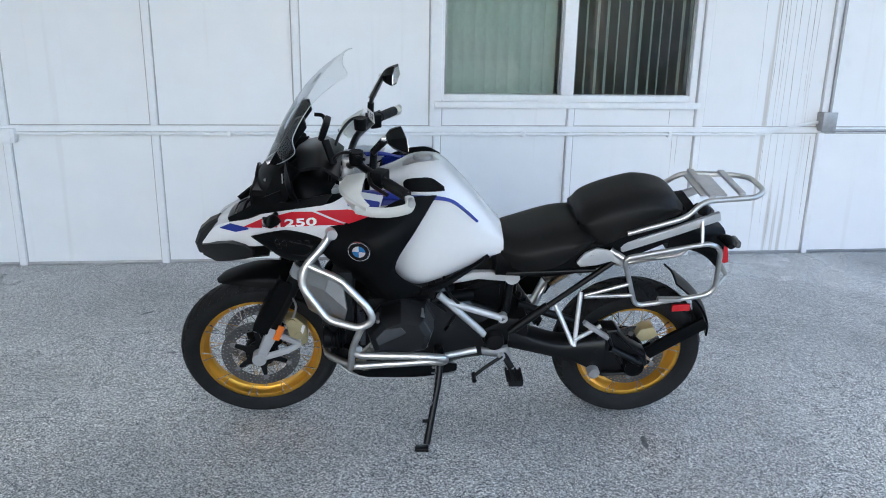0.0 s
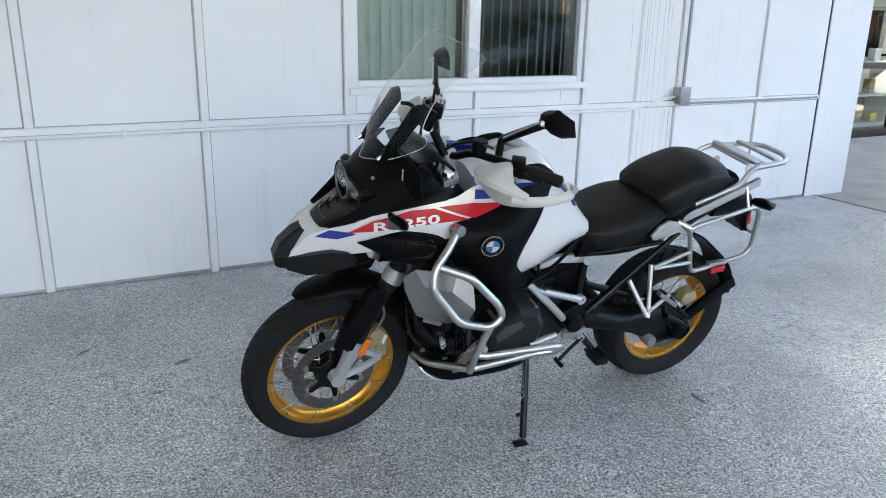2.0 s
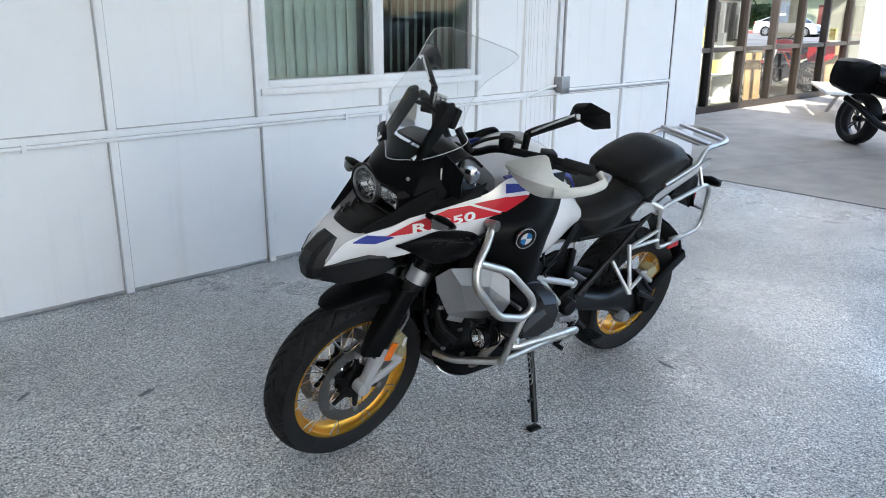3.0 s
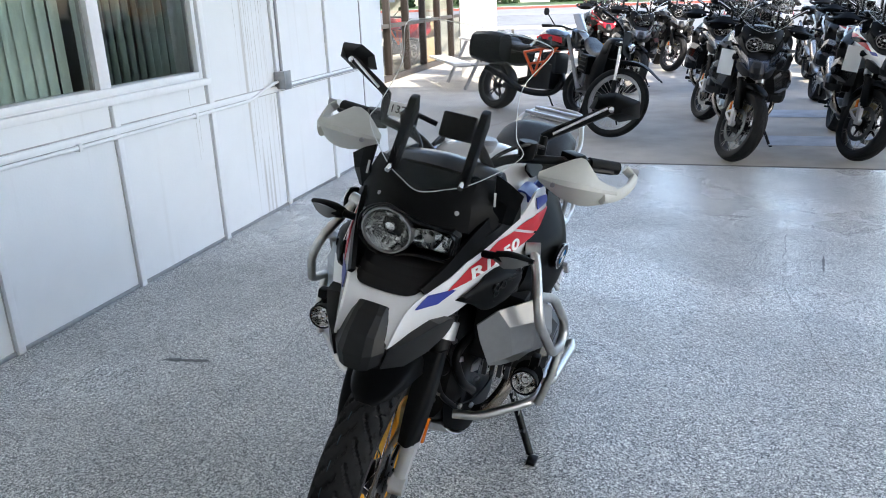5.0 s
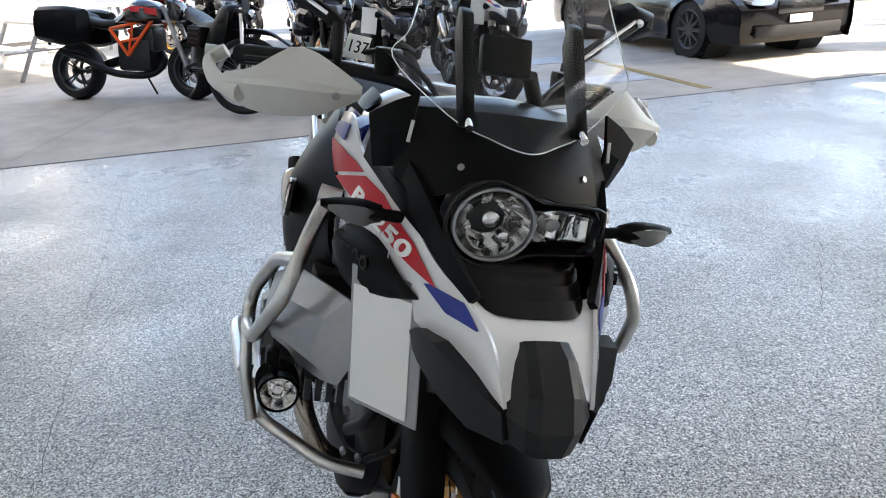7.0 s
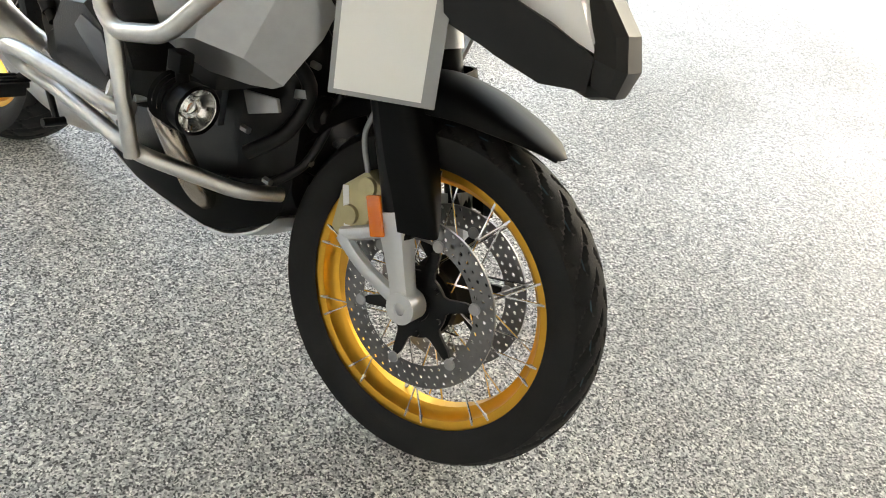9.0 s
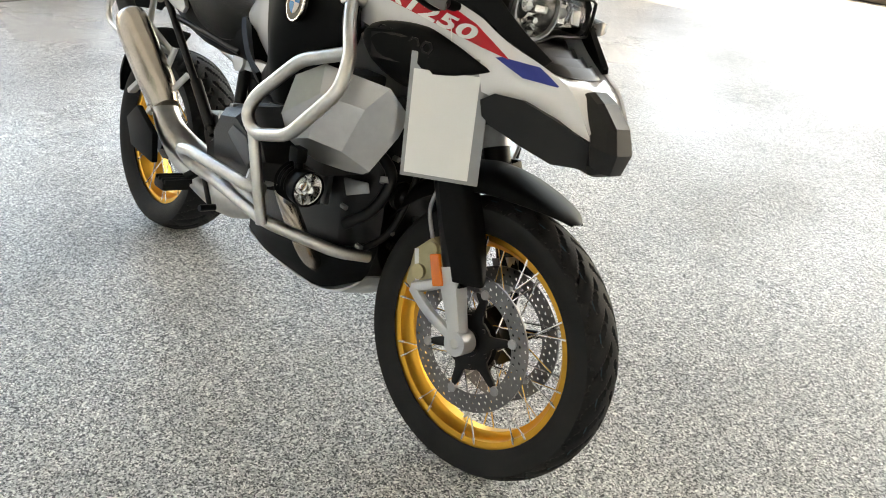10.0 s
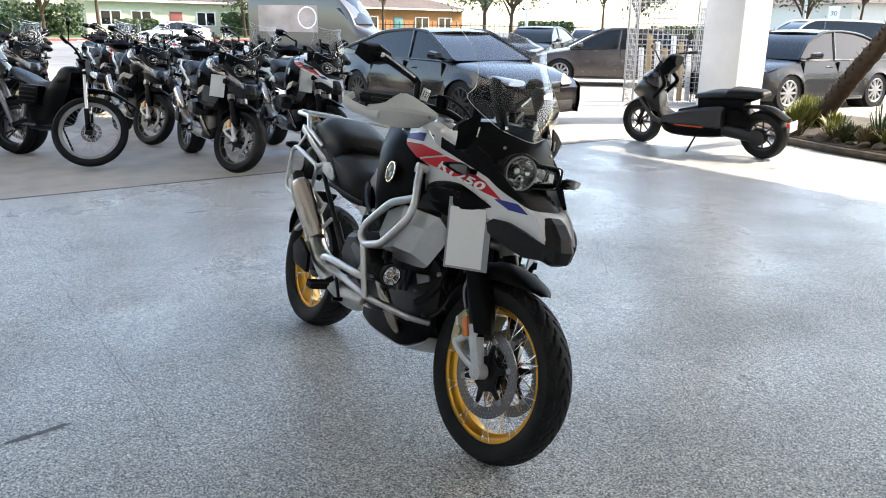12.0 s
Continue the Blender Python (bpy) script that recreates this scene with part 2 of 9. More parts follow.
# ---- mesh helpers ----
def part(name, bm, material, parent=None, label="", smooth=40, kind=""):
    """Links a bmesh as one mesh object, under its thing or part."""
    me = bpy.data.meshes.new(name)
    bmesh.ops.recalc_face_normals(bm, faces=bm.faces)
    bm.to_mesh(me)
    bm.free()
    for x in (material if isinstance(material, (list, tuple)) else [material]):
        me.materials.append(x)
    if smooth:
        me.shade_smooth()
        me.set_sharp_from_angle(angle=radians(smooth))
    ob = new(name, me)
    ob.parent = parent
    return tagged(ob, label, kind=kind)


def share(name, ob, parent, m=None, label=""):
    """Another object on the same mesh."""
    o = new(name, ob.data)
    o.parent = parent
    if m is not None:
        o.matrix_local = m
    return tagged(o, label)


def thing(name, label, category, m=None, group="", kind=""):
    e = new(name)
    e.empty_display_size = 0.1
    if m is not None:
        e.matrix_world = m
    return tagged(e, label, category, group, kind)


def bm_box(x0, x1, y0, y1, z0, z1, bevel=0.0, seg=2):
    bm = bmesh.new()
    bmesh.ops.create_cube(bm, size=1)
    for v in bm.verts:
        v.co = Vector(((x0 + x1) / 2 + v.co.x * (x1 - x0), (y0 + y1) / 2 + v.co.y * (y1 - y0), (z0 + z1) / 2 + v.co.z * (z1 - z0)))
    if bevel:
        bmesh.ops.bevel(bm, geom=bm.edges[:], offset=bevel, segments=seg, affect="EDGES", profile=0.6)
    return bm


def bm_join(*bms):
    out = bmesh.new()
    me = bpy.data.meshes.new("tmp")
    for b in bms:
        b.to_mesh(me)
        b.free()
        out.from_mesh(me)
    bpy.data.meshes.remove(me)
    return out


def moved(bm, m):
    bmesh.ops.transform(bm, matrix=m, verts=bm.verts)
    return bm


def mirrored(bm):
    for v in bm.verts:
        v.co.y = -v.co.y
    bmesh.ops.reverse_faces(bm, faces=bm.faces)
    return bm


def spline(pts, n, closed=False):
    """Points on a smooth curve through pts, n steps between each two."""
    P = [Vector(p) for p in pts]
    k = len(P)
    out = []
    for i in range(k if closed else k - 1):
        p1, p2 = P[i], P[(i + 1) % k]
        p0 = P[i - 1] if (closed or i > 0) else p1 * 2 - p2
        p3 = P[(i + 2) % k] if (closed or i + 2 < k) else p2 * 2 - p1
        for s in range(n):
            t = s / n
            out.append(0.5 * ((2 * p1) + (p2 - p0) * t + (2 * p0 - 5 * p1 + 4 * p2 - p3) * t * t + (3 * p1 - p0 - 3 * p2 + p3) * t ** 3))
    if not closed:
        out.append(P[-1])
    return out


def rounded(pts, r, n=5):
    """A polyline whose corners are rounded by r."""
    P = [Vector(p) for p in pts]
    out = [P[0]]
    for a, b, c in zip(P, P[1:], P[2:]):
        u, w = (a - b), (c - b)
        d = min(r, u.length * 0.48, w.length * 0.48)
        s, e = b + u.normalized() * d, b + w.normalized() * d
        for i in range(n + 1):
            t = i / n
            out.append(s * (1 - t) ** 2 + b * 2 * t * (1 - t) + e * t * t)
    return out + [P[-1]]


def bm_tube(pts, r, seg=10, closed=False, caps=True, radii=None, flat=1.0):
    """A round bar along pts."""
    P = [Vector(p) for p in pts]
    bm = bmesh.new()
    rings = []
    t0 = (P[1] - P[0]).normalized()
    ref = Vector((0, 0, 1)) if abs(t0.z) < 0.9 else Vector((1, 0, 0))
    nrm = (ref - t0 * ref.dot(t0)).normalized()
    k = len(P)
    for i, p in enumerate(P):
        if closed:
            t = (P[(i + 1) % k] - P[i - 1]).normalized()
        else:
            t = (P[min(i + 1, k - 1)] - P[max(i - 1, 0)]).normalized()
        nrm = (nrm - t * nrm.dot(t)).normalized()
        bi = t.cross(nrm)
        rr = radii[i] if radii else r
        rings.append([bm.verts.new(p + nrm * (math.cos(2 * math.pi * j / seg) * rr * flat) + bi * (math.sin(2 * math.pi * j / seg) * rr)) for j in range(seg)])
    for i in range(k if closed else k - 1):
        a, b = rings[i], rings[(i + 1) % k]
        for j in range(seg):
            bm.faces.new((a[j], a[(j + 1) % seg], b[(j + 1) % seg], b[j]))
    if caps and not closed:
        bm.faces.new(rings[0][::-1])
        bm.faces.new(rings[-1])
    return bm


def bm_rod(a, b, r, r2=None, seg=16):
    return bm_tube([a, b], r, seg, radii=[r, r if r2 is None else r2])


def bm_lathe(profile, seg=48, axis="Y", center=(0, 0, 0), closed=False, cap=True):
    """Turns (radius, offset) pairs about an axis."""
    bm = bmesh.new()
    rings = []
    c = Vector(center)
    for r, o in profile:
        ring = []
        for j in range(seg):
            a = 2 * math.pi * j / seg
            u, w = math.cos(a) * r, math.sin(a) * r
            ring.append(bm.verts.new(c + (Vector((u, o, w)) if axis == "Y" else Vector((o, u, w)) if axis == "X" else Vector((u, w, o)))))
        rings.append(ring)
    k = len(rings)
    for i in range(k if closed else k - 1):
        a, b = rings[i], rings[(i + 1) % k]
        for j in range(seg):
            bm.faces.new((a[j], a[(j + 1) % seg], b[(j + 1) % seg], b[j]))
    if cap and not closed:
        if profile[0][0] > 1e-5:
            bm.faces.new(rings[0][::-1])
        if profile[-1][0] > 1e-5:
            bm.faces.new(rings[-1])
    bmesh.ops.remove_doubles(bm, verts=bm.verts, dist=1e-6)
    return bm


def bm_sheet(rows, thick=0.003, n=4, m=None, smooth=True):
    """A curved panel through rows of points, with thickness."""
    m = m or n
    if smooth:
        g = [spline(r, n) for r in rows]
        cols = [spline(c, m) for c in zip(*g)]
        g = [list(c) for c in zip(*cols)]
    else:
        g = [[Vector(p) for p in r] for r in rows]
    bm = bmesh.new()
    V = [[bm.verts.new(p) for p in r] for r in g]
    for a, b in zip(V, V[1:]):
        for i in range(len(a) - 1):
            bm.faces.new((a[i], a[i + 1], b[i + 1], b[i]))
    bmesh.ops.remove_doubles(bm, verts=bm.verts, dist=1e-5)
    bmesh.ops.recalc_face_normals(bm, faces=bm.faces)
    if thick:
        bmesh.ops.solidify(bm, geom=bm.faces[:], thickness=thick)
    return bm


def bm_loft(sections, n=3, ring_n=3, caps=True, smooth=True):
    """A closed body through rings of points."""
    rings = [spline(s, ring_n, True) for s in sections] if ring_n > 1 else [[Vector(p) for p in s] for s in sections]
    if smooth and n > 1:
        cols = [spline(c, n) for c in zip(*rings)]
        rings = [list(c) for c in zip(*cols)]
    bm = bmesh.new()
    V = [[bm.verts.new(p) for p in r] for r in rings]
    k = len(V[0])
    for a, b in zip(V, V[1:]):
        for j in range(k):
            bm.faces.new((a[j], a[(j + 1) % k], b[(j + 1) % k], b[j]))
    if caps:
        bm.faces.new(V[0][::-1])
        bm.faces.new(V[-1])
    return bm


def bm_prism(outline, y0, y1, bevel=0.004, plane="xz", seg=2):
    """A flat outline given depth: xz outlines run along y, xy along z, yz along x."""
    bm = bmesh.new()

    def at(p, d):
        return Vector((p[0], d, p[1])) if plane == "xz" else Vector((p[0], p[1], d)) if plane == "xy" else Vector((d, p[0], p[1]))
    a = [bm.verts.new(at(p, y0)) for p in outline]
    b = [bm.verts.new(at(p, y1)) for p in outline]
    k = len(a)
    bm.faces.new(a)
    bm.faces.new(b[::-1])
    for i in range(k):
        bm.faces.new((a[i], b[i], b[(i + 1) % k], a[(i + 1) % k]))
    bmesh.ops.recalc_face_normals(bm, faces=bm.faces)
    if bevel:
        bmesh.ops.bevel(bm, geom=bm.edges[:], offset=bevel, segments=seg, affect="EDGES", profile=0.6)
    return bm


def half_ring(x, pts):
    """A closed section at x from (y, z) pairs of the left half, top to bottom."""
    left = [(x, y, z) for y, z in pts]
    right = [(x, -y, z) for y, z in reversed(pts) if y > 1e-4]
    return left + right


# ---- the setting ----
FLOOR_END, WALL_Y, PIER_END, SEAM = 4.78, 2.385, 5.16, 4.63
floor = part("floor", bm_box(-14, FLOOR_END, -10.9, 2.6, -0.12, 0.0), M_FLOOR, smooth=0, kind="structure", label="speckled grey epoxy chip floor with a worn satin sealer")
drive = part("driveway", bm_box(FLOOR_END, 24, -26, 12, -0.12, -0.004), M_CONC, smooth=0, kind="structure", label="grey brushed concrete driveway with stains")
part("ground", bm_box(-60, 160, -120, 120, -0.5, -0.13), M_ASPH, smooth=0, kind="structure", label="weathered parking lot ground reaching the street")


# grey that stands in for the shade along batten and rail edges
M_EDGE_SHADE = mat("batten_edge_shade", (0.52, 0.52, 0.52), 0.8, vary=0.15, grain=12)


def wall_with_window():
    """The painted panel wall with its window opening, in pieces round the hole."""
    x0, x1, top = -14.0, SEAM - 0.012, 5.6
    wx0, wx1, wz0, wz1 = 0.335, 2.055, 1.075, 2.35
    t0, t1 = WALL_Y, WALL_Y + 0.2
    bm = bm_join(bm_box(x0, wx0, t0, t1, -0.02, top), bm_box(wx1, x1, t0, t1, -0.02, top),
                 bm_box(wx0, wx1, t0, t1, -0.02, wz0), bm_box(wx0, wx1, t0, t1, wz1, top))
    w = part("wall_north", bm, M_WALL, smooth=0, kind="structure", label="white painted panel wall with battens and faint streaks")
    part("seam_gap", bm_box(SEAM - 0.012, SEAM + 0.012, t0 + 0.003, t1, -0.02, top), M_DARK, w, smooth=0)
    # battens over the panel joints
    for i in range(-14, 6):
        x = 0.325 + 0.8905 * i
        if x < -13.9 or x > 4.4:
            continue
        segs = [(0.0, 0.868), (0.905, 5.6)] if not (0 <= i <= 2) else [(0.0, 0.868), (0.905, 1.03)] if i == 1 else [(0.0, 0.868), (0.905, 5.6)]
        for a, b in segs:
            if i in (0, 2) and a > 0.5:
                a2, b2 = a, b
                part("batten", bm_box(x - 0.028 - (0.02 if i == 0 else 0), x + 0.028, t0 - 0.022, t0 + 0.01, a2, b2, 0.008, 2), M_TRIMW, w)
                # shade line painted as a thin strip either side of the batten
                part("edge_strip", bm_box(x - 0.036 - (0.02 if i == 0 else 0), x + 0.036, t0 - 0.0015, t0 + 0.01, a2, b2), M_EDGE_SHADE, w, smooth=0)
            else:
                part("batten", bm_box(x - 0.022, x + 0.022, t0 - 0.022, t0 + 0.01, a, b, 0.008, 2), M_TRIMW, w)
                part("edge_strip", bm_box(x - 0.030, x + 0.030, t0 - 0.0015, t0 + 0.01, a, b), M_EDGE_SHADE, w, smooth=0)
    part("rail", bm_box(x0, x1, t0 - 0.020, t0 + 0.01, 0.868, 0.905, 0.007, 2), M_TRIMW, w)
    part("edge_strip", bm_box(x0, x1, t0 - 0.003, t0 + 0.01, 0.860, 0.912), M_EDGE_SHADE, w, smooth=0)
    part("base_strip", bm_box(x0, x1, t0 - 0.006, t0 + 0.01, 0.0, 0.022, 0.003), M_GALV, w)
    return w


wall_north = wall_with_window()
pier = part("wall_pier", bm_box(SEAM + 0.012, PIER_END, WALL_Y - 0.004, WALL_Y + 0.5, -0.02, 5.6, 0.01), M_WALL, smooth=0, kind="structure", label="white painted end pier of the wall")


def window(parent):
    wx0, wx1, wz0, wz1, y = 0.335, 2.055, 1.075, 2.35, WALL_Y
    w = part("window_1", bm_join(bm_box(wx0 - 0.0, wx0 + 0.035, y - 0.012, y + 0.09, wz0, wz1, 0.004), bm_box(wx1 - 0.035, wx1, y - 0.012, y + 0.09, wz0, wz1, 0.004),
                                 bm_box(wx0 + 0.035, wx1 - 0.035, y - 0.012, y + 0.09, wz0, wz0 + 0.035, 0.004), bm_box(wx0 + 0.035, wx1 - 0.035, y - 0.012, y + 0.09, wz1 - 0.035, wz1, 0.004),
                                 bm_box(1.14, 1.225, y - 0.012, y + 0.09, wz0 + 0.035, wz1 - 0.035, 0.004)), M_TRIMW, kind="structure", label="white framed two-pane office window with vertical blinds")
    part("window_sill", bm_box(wx0 - 0.03, wx1 + 0.04, y - 0.04, y + 0.0, wz0 - 0.05, wz0 - 0.008, 0.006), M_TRIMW, w)
    for a, b in ((wx0 + 0.035, 1.14), (1.225, wx1 - 0.035)):
        p = part("pane", bm_sheet([[(a, y + 0.048, wz0 + 0.035), (b, y + 0.048, wz0 + 0.035)], [(a, y + 0.048, wz1 - 0.035), (b, y + 0.048, wz1 - 0.035)]], 0, 1, smooth=False), M_PANE, w, smooth=0)
        p.visible_shadow = False
        for e in ((a, a + 0.012), (b - 0.012, b)):
            part("glazing_bead", bm_box(e[0], e[1], y + 0.02, y + 0.044, wz0 + 0.035, wz1 - 0.035, 0.002), M_GALV, w)
    return w


window_1 = window(wall_north)
M_BLIND = mat("blind_fabric", (0.55, 0.62, 0.58), 0.8, vary=0.08, grain=30)
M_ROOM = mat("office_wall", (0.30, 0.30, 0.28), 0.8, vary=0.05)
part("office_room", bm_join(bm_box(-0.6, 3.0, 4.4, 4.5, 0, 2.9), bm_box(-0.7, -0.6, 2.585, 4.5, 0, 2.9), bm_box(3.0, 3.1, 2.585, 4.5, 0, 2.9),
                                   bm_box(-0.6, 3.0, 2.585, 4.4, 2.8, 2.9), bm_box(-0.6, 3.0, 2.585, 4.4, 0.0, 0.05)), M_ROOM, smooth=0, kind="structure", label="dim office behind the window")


def blinds(x0, x1, turn, step, label):
    t = thing("vertical_blind", label, "blind", pose((x0 + x1) / 2, WALL_Y + 0.15, 2.33))
    part("headrail", bm_box((x0 - x1) / 2, (x1 - x0) / 2, -0.02, 0.02, -0.02, 0.02, 0.004), M_TRIMW, t)
    first, x, i = None, x0 + 0.03, 0
    while x < x1 - 0.02:
        m = pose(x - (x0 + x1) / 2, 0, -0.63, 0, 0, turn + random.uniform(-7, 7))
        if first is None:
            first = part("slat", bm_sheet([[(-0.044, 0, -0.6), (0, 0.007, -0.6), (0.044, 0, -0.6)], [(-0.044, 0, 0.6), (0, 0.007, 0.6), (0.044, 0, 0.6)]], 0.001, 3, 1), M_BLIND, t)
            first.matrix_local = m
        else:
            share("slat", first, t, m)
        x += step * random.uniform(0.9, 1.1)
    return t


blinds(0.37, 1.14, 6, 0.076, "closed pale green vertical fabric blind behind the window")
blinds(1.23, 2.02, 62, 0.072, "half open grey vertical fabric blind behind the window")

# rusty drip stains on the paint
M_DRIP = mat("rust_drip", (0.56, 0.51, 0.46), 0.7, vary=0.35, grain=14)
drip_rnd = random.Random(21)
for dx, z0, z1 in ((2.50, 2.1, 1.0), (2.60, 2.6, 0.45), (2.635, 2.7, 0.20), (2.66, 2.4, 0.9), (2.70, 2.7, 0.12), (2.735, 2.2, 0.6), (2.79, 2.7, 0.3), (2.84, 2.5, 1.1), (2.87, 2.7, 0.55), (2.93, 0.84, 0.25), (2.97, 0.84, 0.42), (1.90, 1.02, 0.92), (1.97, 0.84, 0.62), (1.935, 0.84, 0.55)):
    bm = bmesh.new()
    prev, x, w0 = None, dx, drip_rnd.uniform(0.0010, 0.0026)
    n = max(6, int((z0 - z1) / 0.08))
    for k in range(n + 1):
        x += drip_rnd.gauss(0, 0.0012)
        w = w0 * drip_rnd.uniform(0.4, 1.2) * (1 - k / n) ** 0.4 + 0.0003
        z = z0 + (z1 - z0) * k / n
        cur = (bm.verts.new((x - w, WALL_Y - 0.0012, z)), bm.verts.new((x + w, WALL_Y - 0.0012, z)))
        if prev:
            bm.faces.new((prev[0], prev[1], cur[1], cur[0]))
        prev = cur
    part("drip_stain", bm, M_DRIP, wall_north, smooth=0)

# conduit, boxes and fittings on the wall
conduit = thing("wall_conduit", "thin grey painted electrical conduit along the wall", "conduit")
part("pipe", bm_tube(rounded([(-9, WALL_Y - 0.028, 0.857), (2.55, WALL_Y - 0.028, 0.857), (2.86, WALL_Y - 0.03, 0.93), (2.95, WALL_Y - 0.03, 0.94)], 0.08), 0.011, 10), M_TRIMW, conduit)
part("riser", bm_rod((3.03, WALL_Y - 0.028, 1.0), (3.03, WALL_Y - 0.028, 4.1), 0.012), M_GALV, conduit)
part("side_pipe", bm_rod((3.07, WALL_Y - 0.025, 0.885), (4.58, WALL_Y - 0.025, 0.885), 0.009), M_GALV, conduit)
for x in (-1.0, 0.9, 1.9):
    part("clip", bm_box(x - 0.012, x + 0.012, WALL_Y - 0.043, WALL_Y + 0.0, 0.838, 0.876, 0.003), M_TRIMW, conduit)
jb = thing("junction_box", "small weathered grey metal junction box on the wall", "box")
part("body", bm_box(2.955, 3.045, WALL_Y - 0.085, WALL_Y, 0.885, 1.01, 0.006), M_GALV, jb)
part("cover", bm_box(2.95, 3.05, WALL_Y - 0.092, WALL_Y - 0.0855, 0.88, 1.015, 0.003), M_GALV, jb)
ob = thing("outlet_box", "white painted outlet box on the wall", "box")
part("body", bm_box(-2.42, -2.28, WALL_Y - 0.06, WALL_Y, 0.80, 0.89, 0.008), M_TRIMW, ob)
part("flap", bm_box(-2.40, -2.30, WALL_Y - 0.07, WALL_Y - 0.061, 0.81, 0.88, 0.004), M_TRIMW, ob)

# canopy over the forecourt
ROOF_Z = 5.6
canopy = part("ceiling", bm_box(-14, 6.9, -11.7, 2.6, ROOF_Z, ROOF_Z + 0.4), M_CEIL, smooth=0, kind="structure", label="pale flat canopy soffit over the forecourt")


# ---- the motorcycles ----
def bm_tyre(R, w, rim_r, seg, blocks, knob):
    """A tyre with cut grooves; the wheel's axis is y."""
    lat = [-1.0, -0.93, -0.86, -0.78, -0.7, -0.62, -0.54, -0.46, -0.38, -0.3, -0.22, -0.15, -0.08, -0.03]
    lat = lat + [0.0] + [-x for x in reversed(lat)]
    bm = bmesh.new()
    rings = []
    h = R - rim_r
    side = [(rim_r - 0.002, -0.37), (rim_r + 0.012, -0.43), (rim_r + h * 0.35, -0.495), (rim_r + h * 0.6, -0.505)]
    prof = [(r, y * w, None) for r, y in side]
    for s in lat:
        prof.append((R - h * 0.30 * abs(s) ** 2.2, s * w * 0.5, s))
    prof += [(r, -y * w, None) for r, y in reversed(side)]
    for r, y, s in prof:
        ring = []
        for j in range(seg):
            a = 2 * math.pi * j / seg
            rr = r
            if s is not None and 0.05 < abs(s) < 0.95:
                u = a * blocks / (2 * math.pi) + (0.5 if s > 0 else 0)
                d = (u + 1.5 * abs(s)) % 1.0
                d2 = (u - 0.9 * abs(s) + 0.35) % 1.0
                if d < 0.17 and abs(s) < 0.9:
                    rr -= knob
                elif d2 < 0.12 and 0.45 < abs(s) < 0.95:
                    rr -= knob * 0.8
            ring.append(bm.verts.new((math.cos(a) * rr, y, math.sin(a) * rr)))
        rings.append(ring)
    for a, b in zip(rings, rings[1:]):
        for j in range(seg):
            bm.faces.new((a[j], a[(j + 1) % seg], b[(j + 1) % seg], b[j]))
    return bm


def bm_rim(r, w):
    k = w / 0.092
    p = [(0, .046), (0, .040), (-.015, .036), (-.018, .02), (-.030, .012), (-.030, -.012), (-.018, -.02), (-.015, -.036), (0, -.040), (0, -.046),
         (-.008, -.048), (-.022, -.044), (-.026, -.026), (-.039, -.014), (-.039, .014), (-.026, .026), (-.022, .044), (-.008, .048)]
    return bm_lathe([(r + a, b * k) for a, b in p], 72, closed=True)


def bm_disc(r0, r1, y, t=0.005, rows=3, cols=48, hole=0.0042, seg=0):
    """A brake disc drilled with rows of holes."""
    bm = bmesh.new()
    for i in range(rows):
        ra, rb = r0 + (r1 - r0) * i / rows, r0 + (r1 - r0) * (i + 1) / rows
        for j in range(cols):
            a0 = 2 * math.pi * (j + 0.5 * (i % 2)) / cols
            a1 = a0 + 2 * math.pi / cols
            am, rm = (a0 + a1) / 2, (ra + rb) / 2
            outer = [(ra, a0), (ra, am), (ra, a1), (rm, a1), (rb, a1), (rb, am), (rb, a0), (rm, a0)]
            O8 = [Vector((math.cos(a) * r, 0, math.sin(a) * r)) for r, a in outer]
            c = Vector((math.cos(am) * rm, 0, math.sin(am) * rm))
            H8 = [c + (o - c).normalized() * hole for o in O8]
            for s in (-t / 2, t / 2):
                d = Vector((0, y + s, 0))
                vo, vh = [bm.verts.new(o + d) for o in O8], [bm.verts.new(o + d) for o in H8]
                for q in range(8):
                    bm.faces.new((vo[q], vo[(q + 1) % 8], vh[(q + 1) % 8], vh[q]))
    return bm_join(bm, bm_lathe([(r1, y - t / 2), (r1 + 0.0004, y), (r1, y + t / 2), (r1 - 0.0006, y)], 96, closed=True))


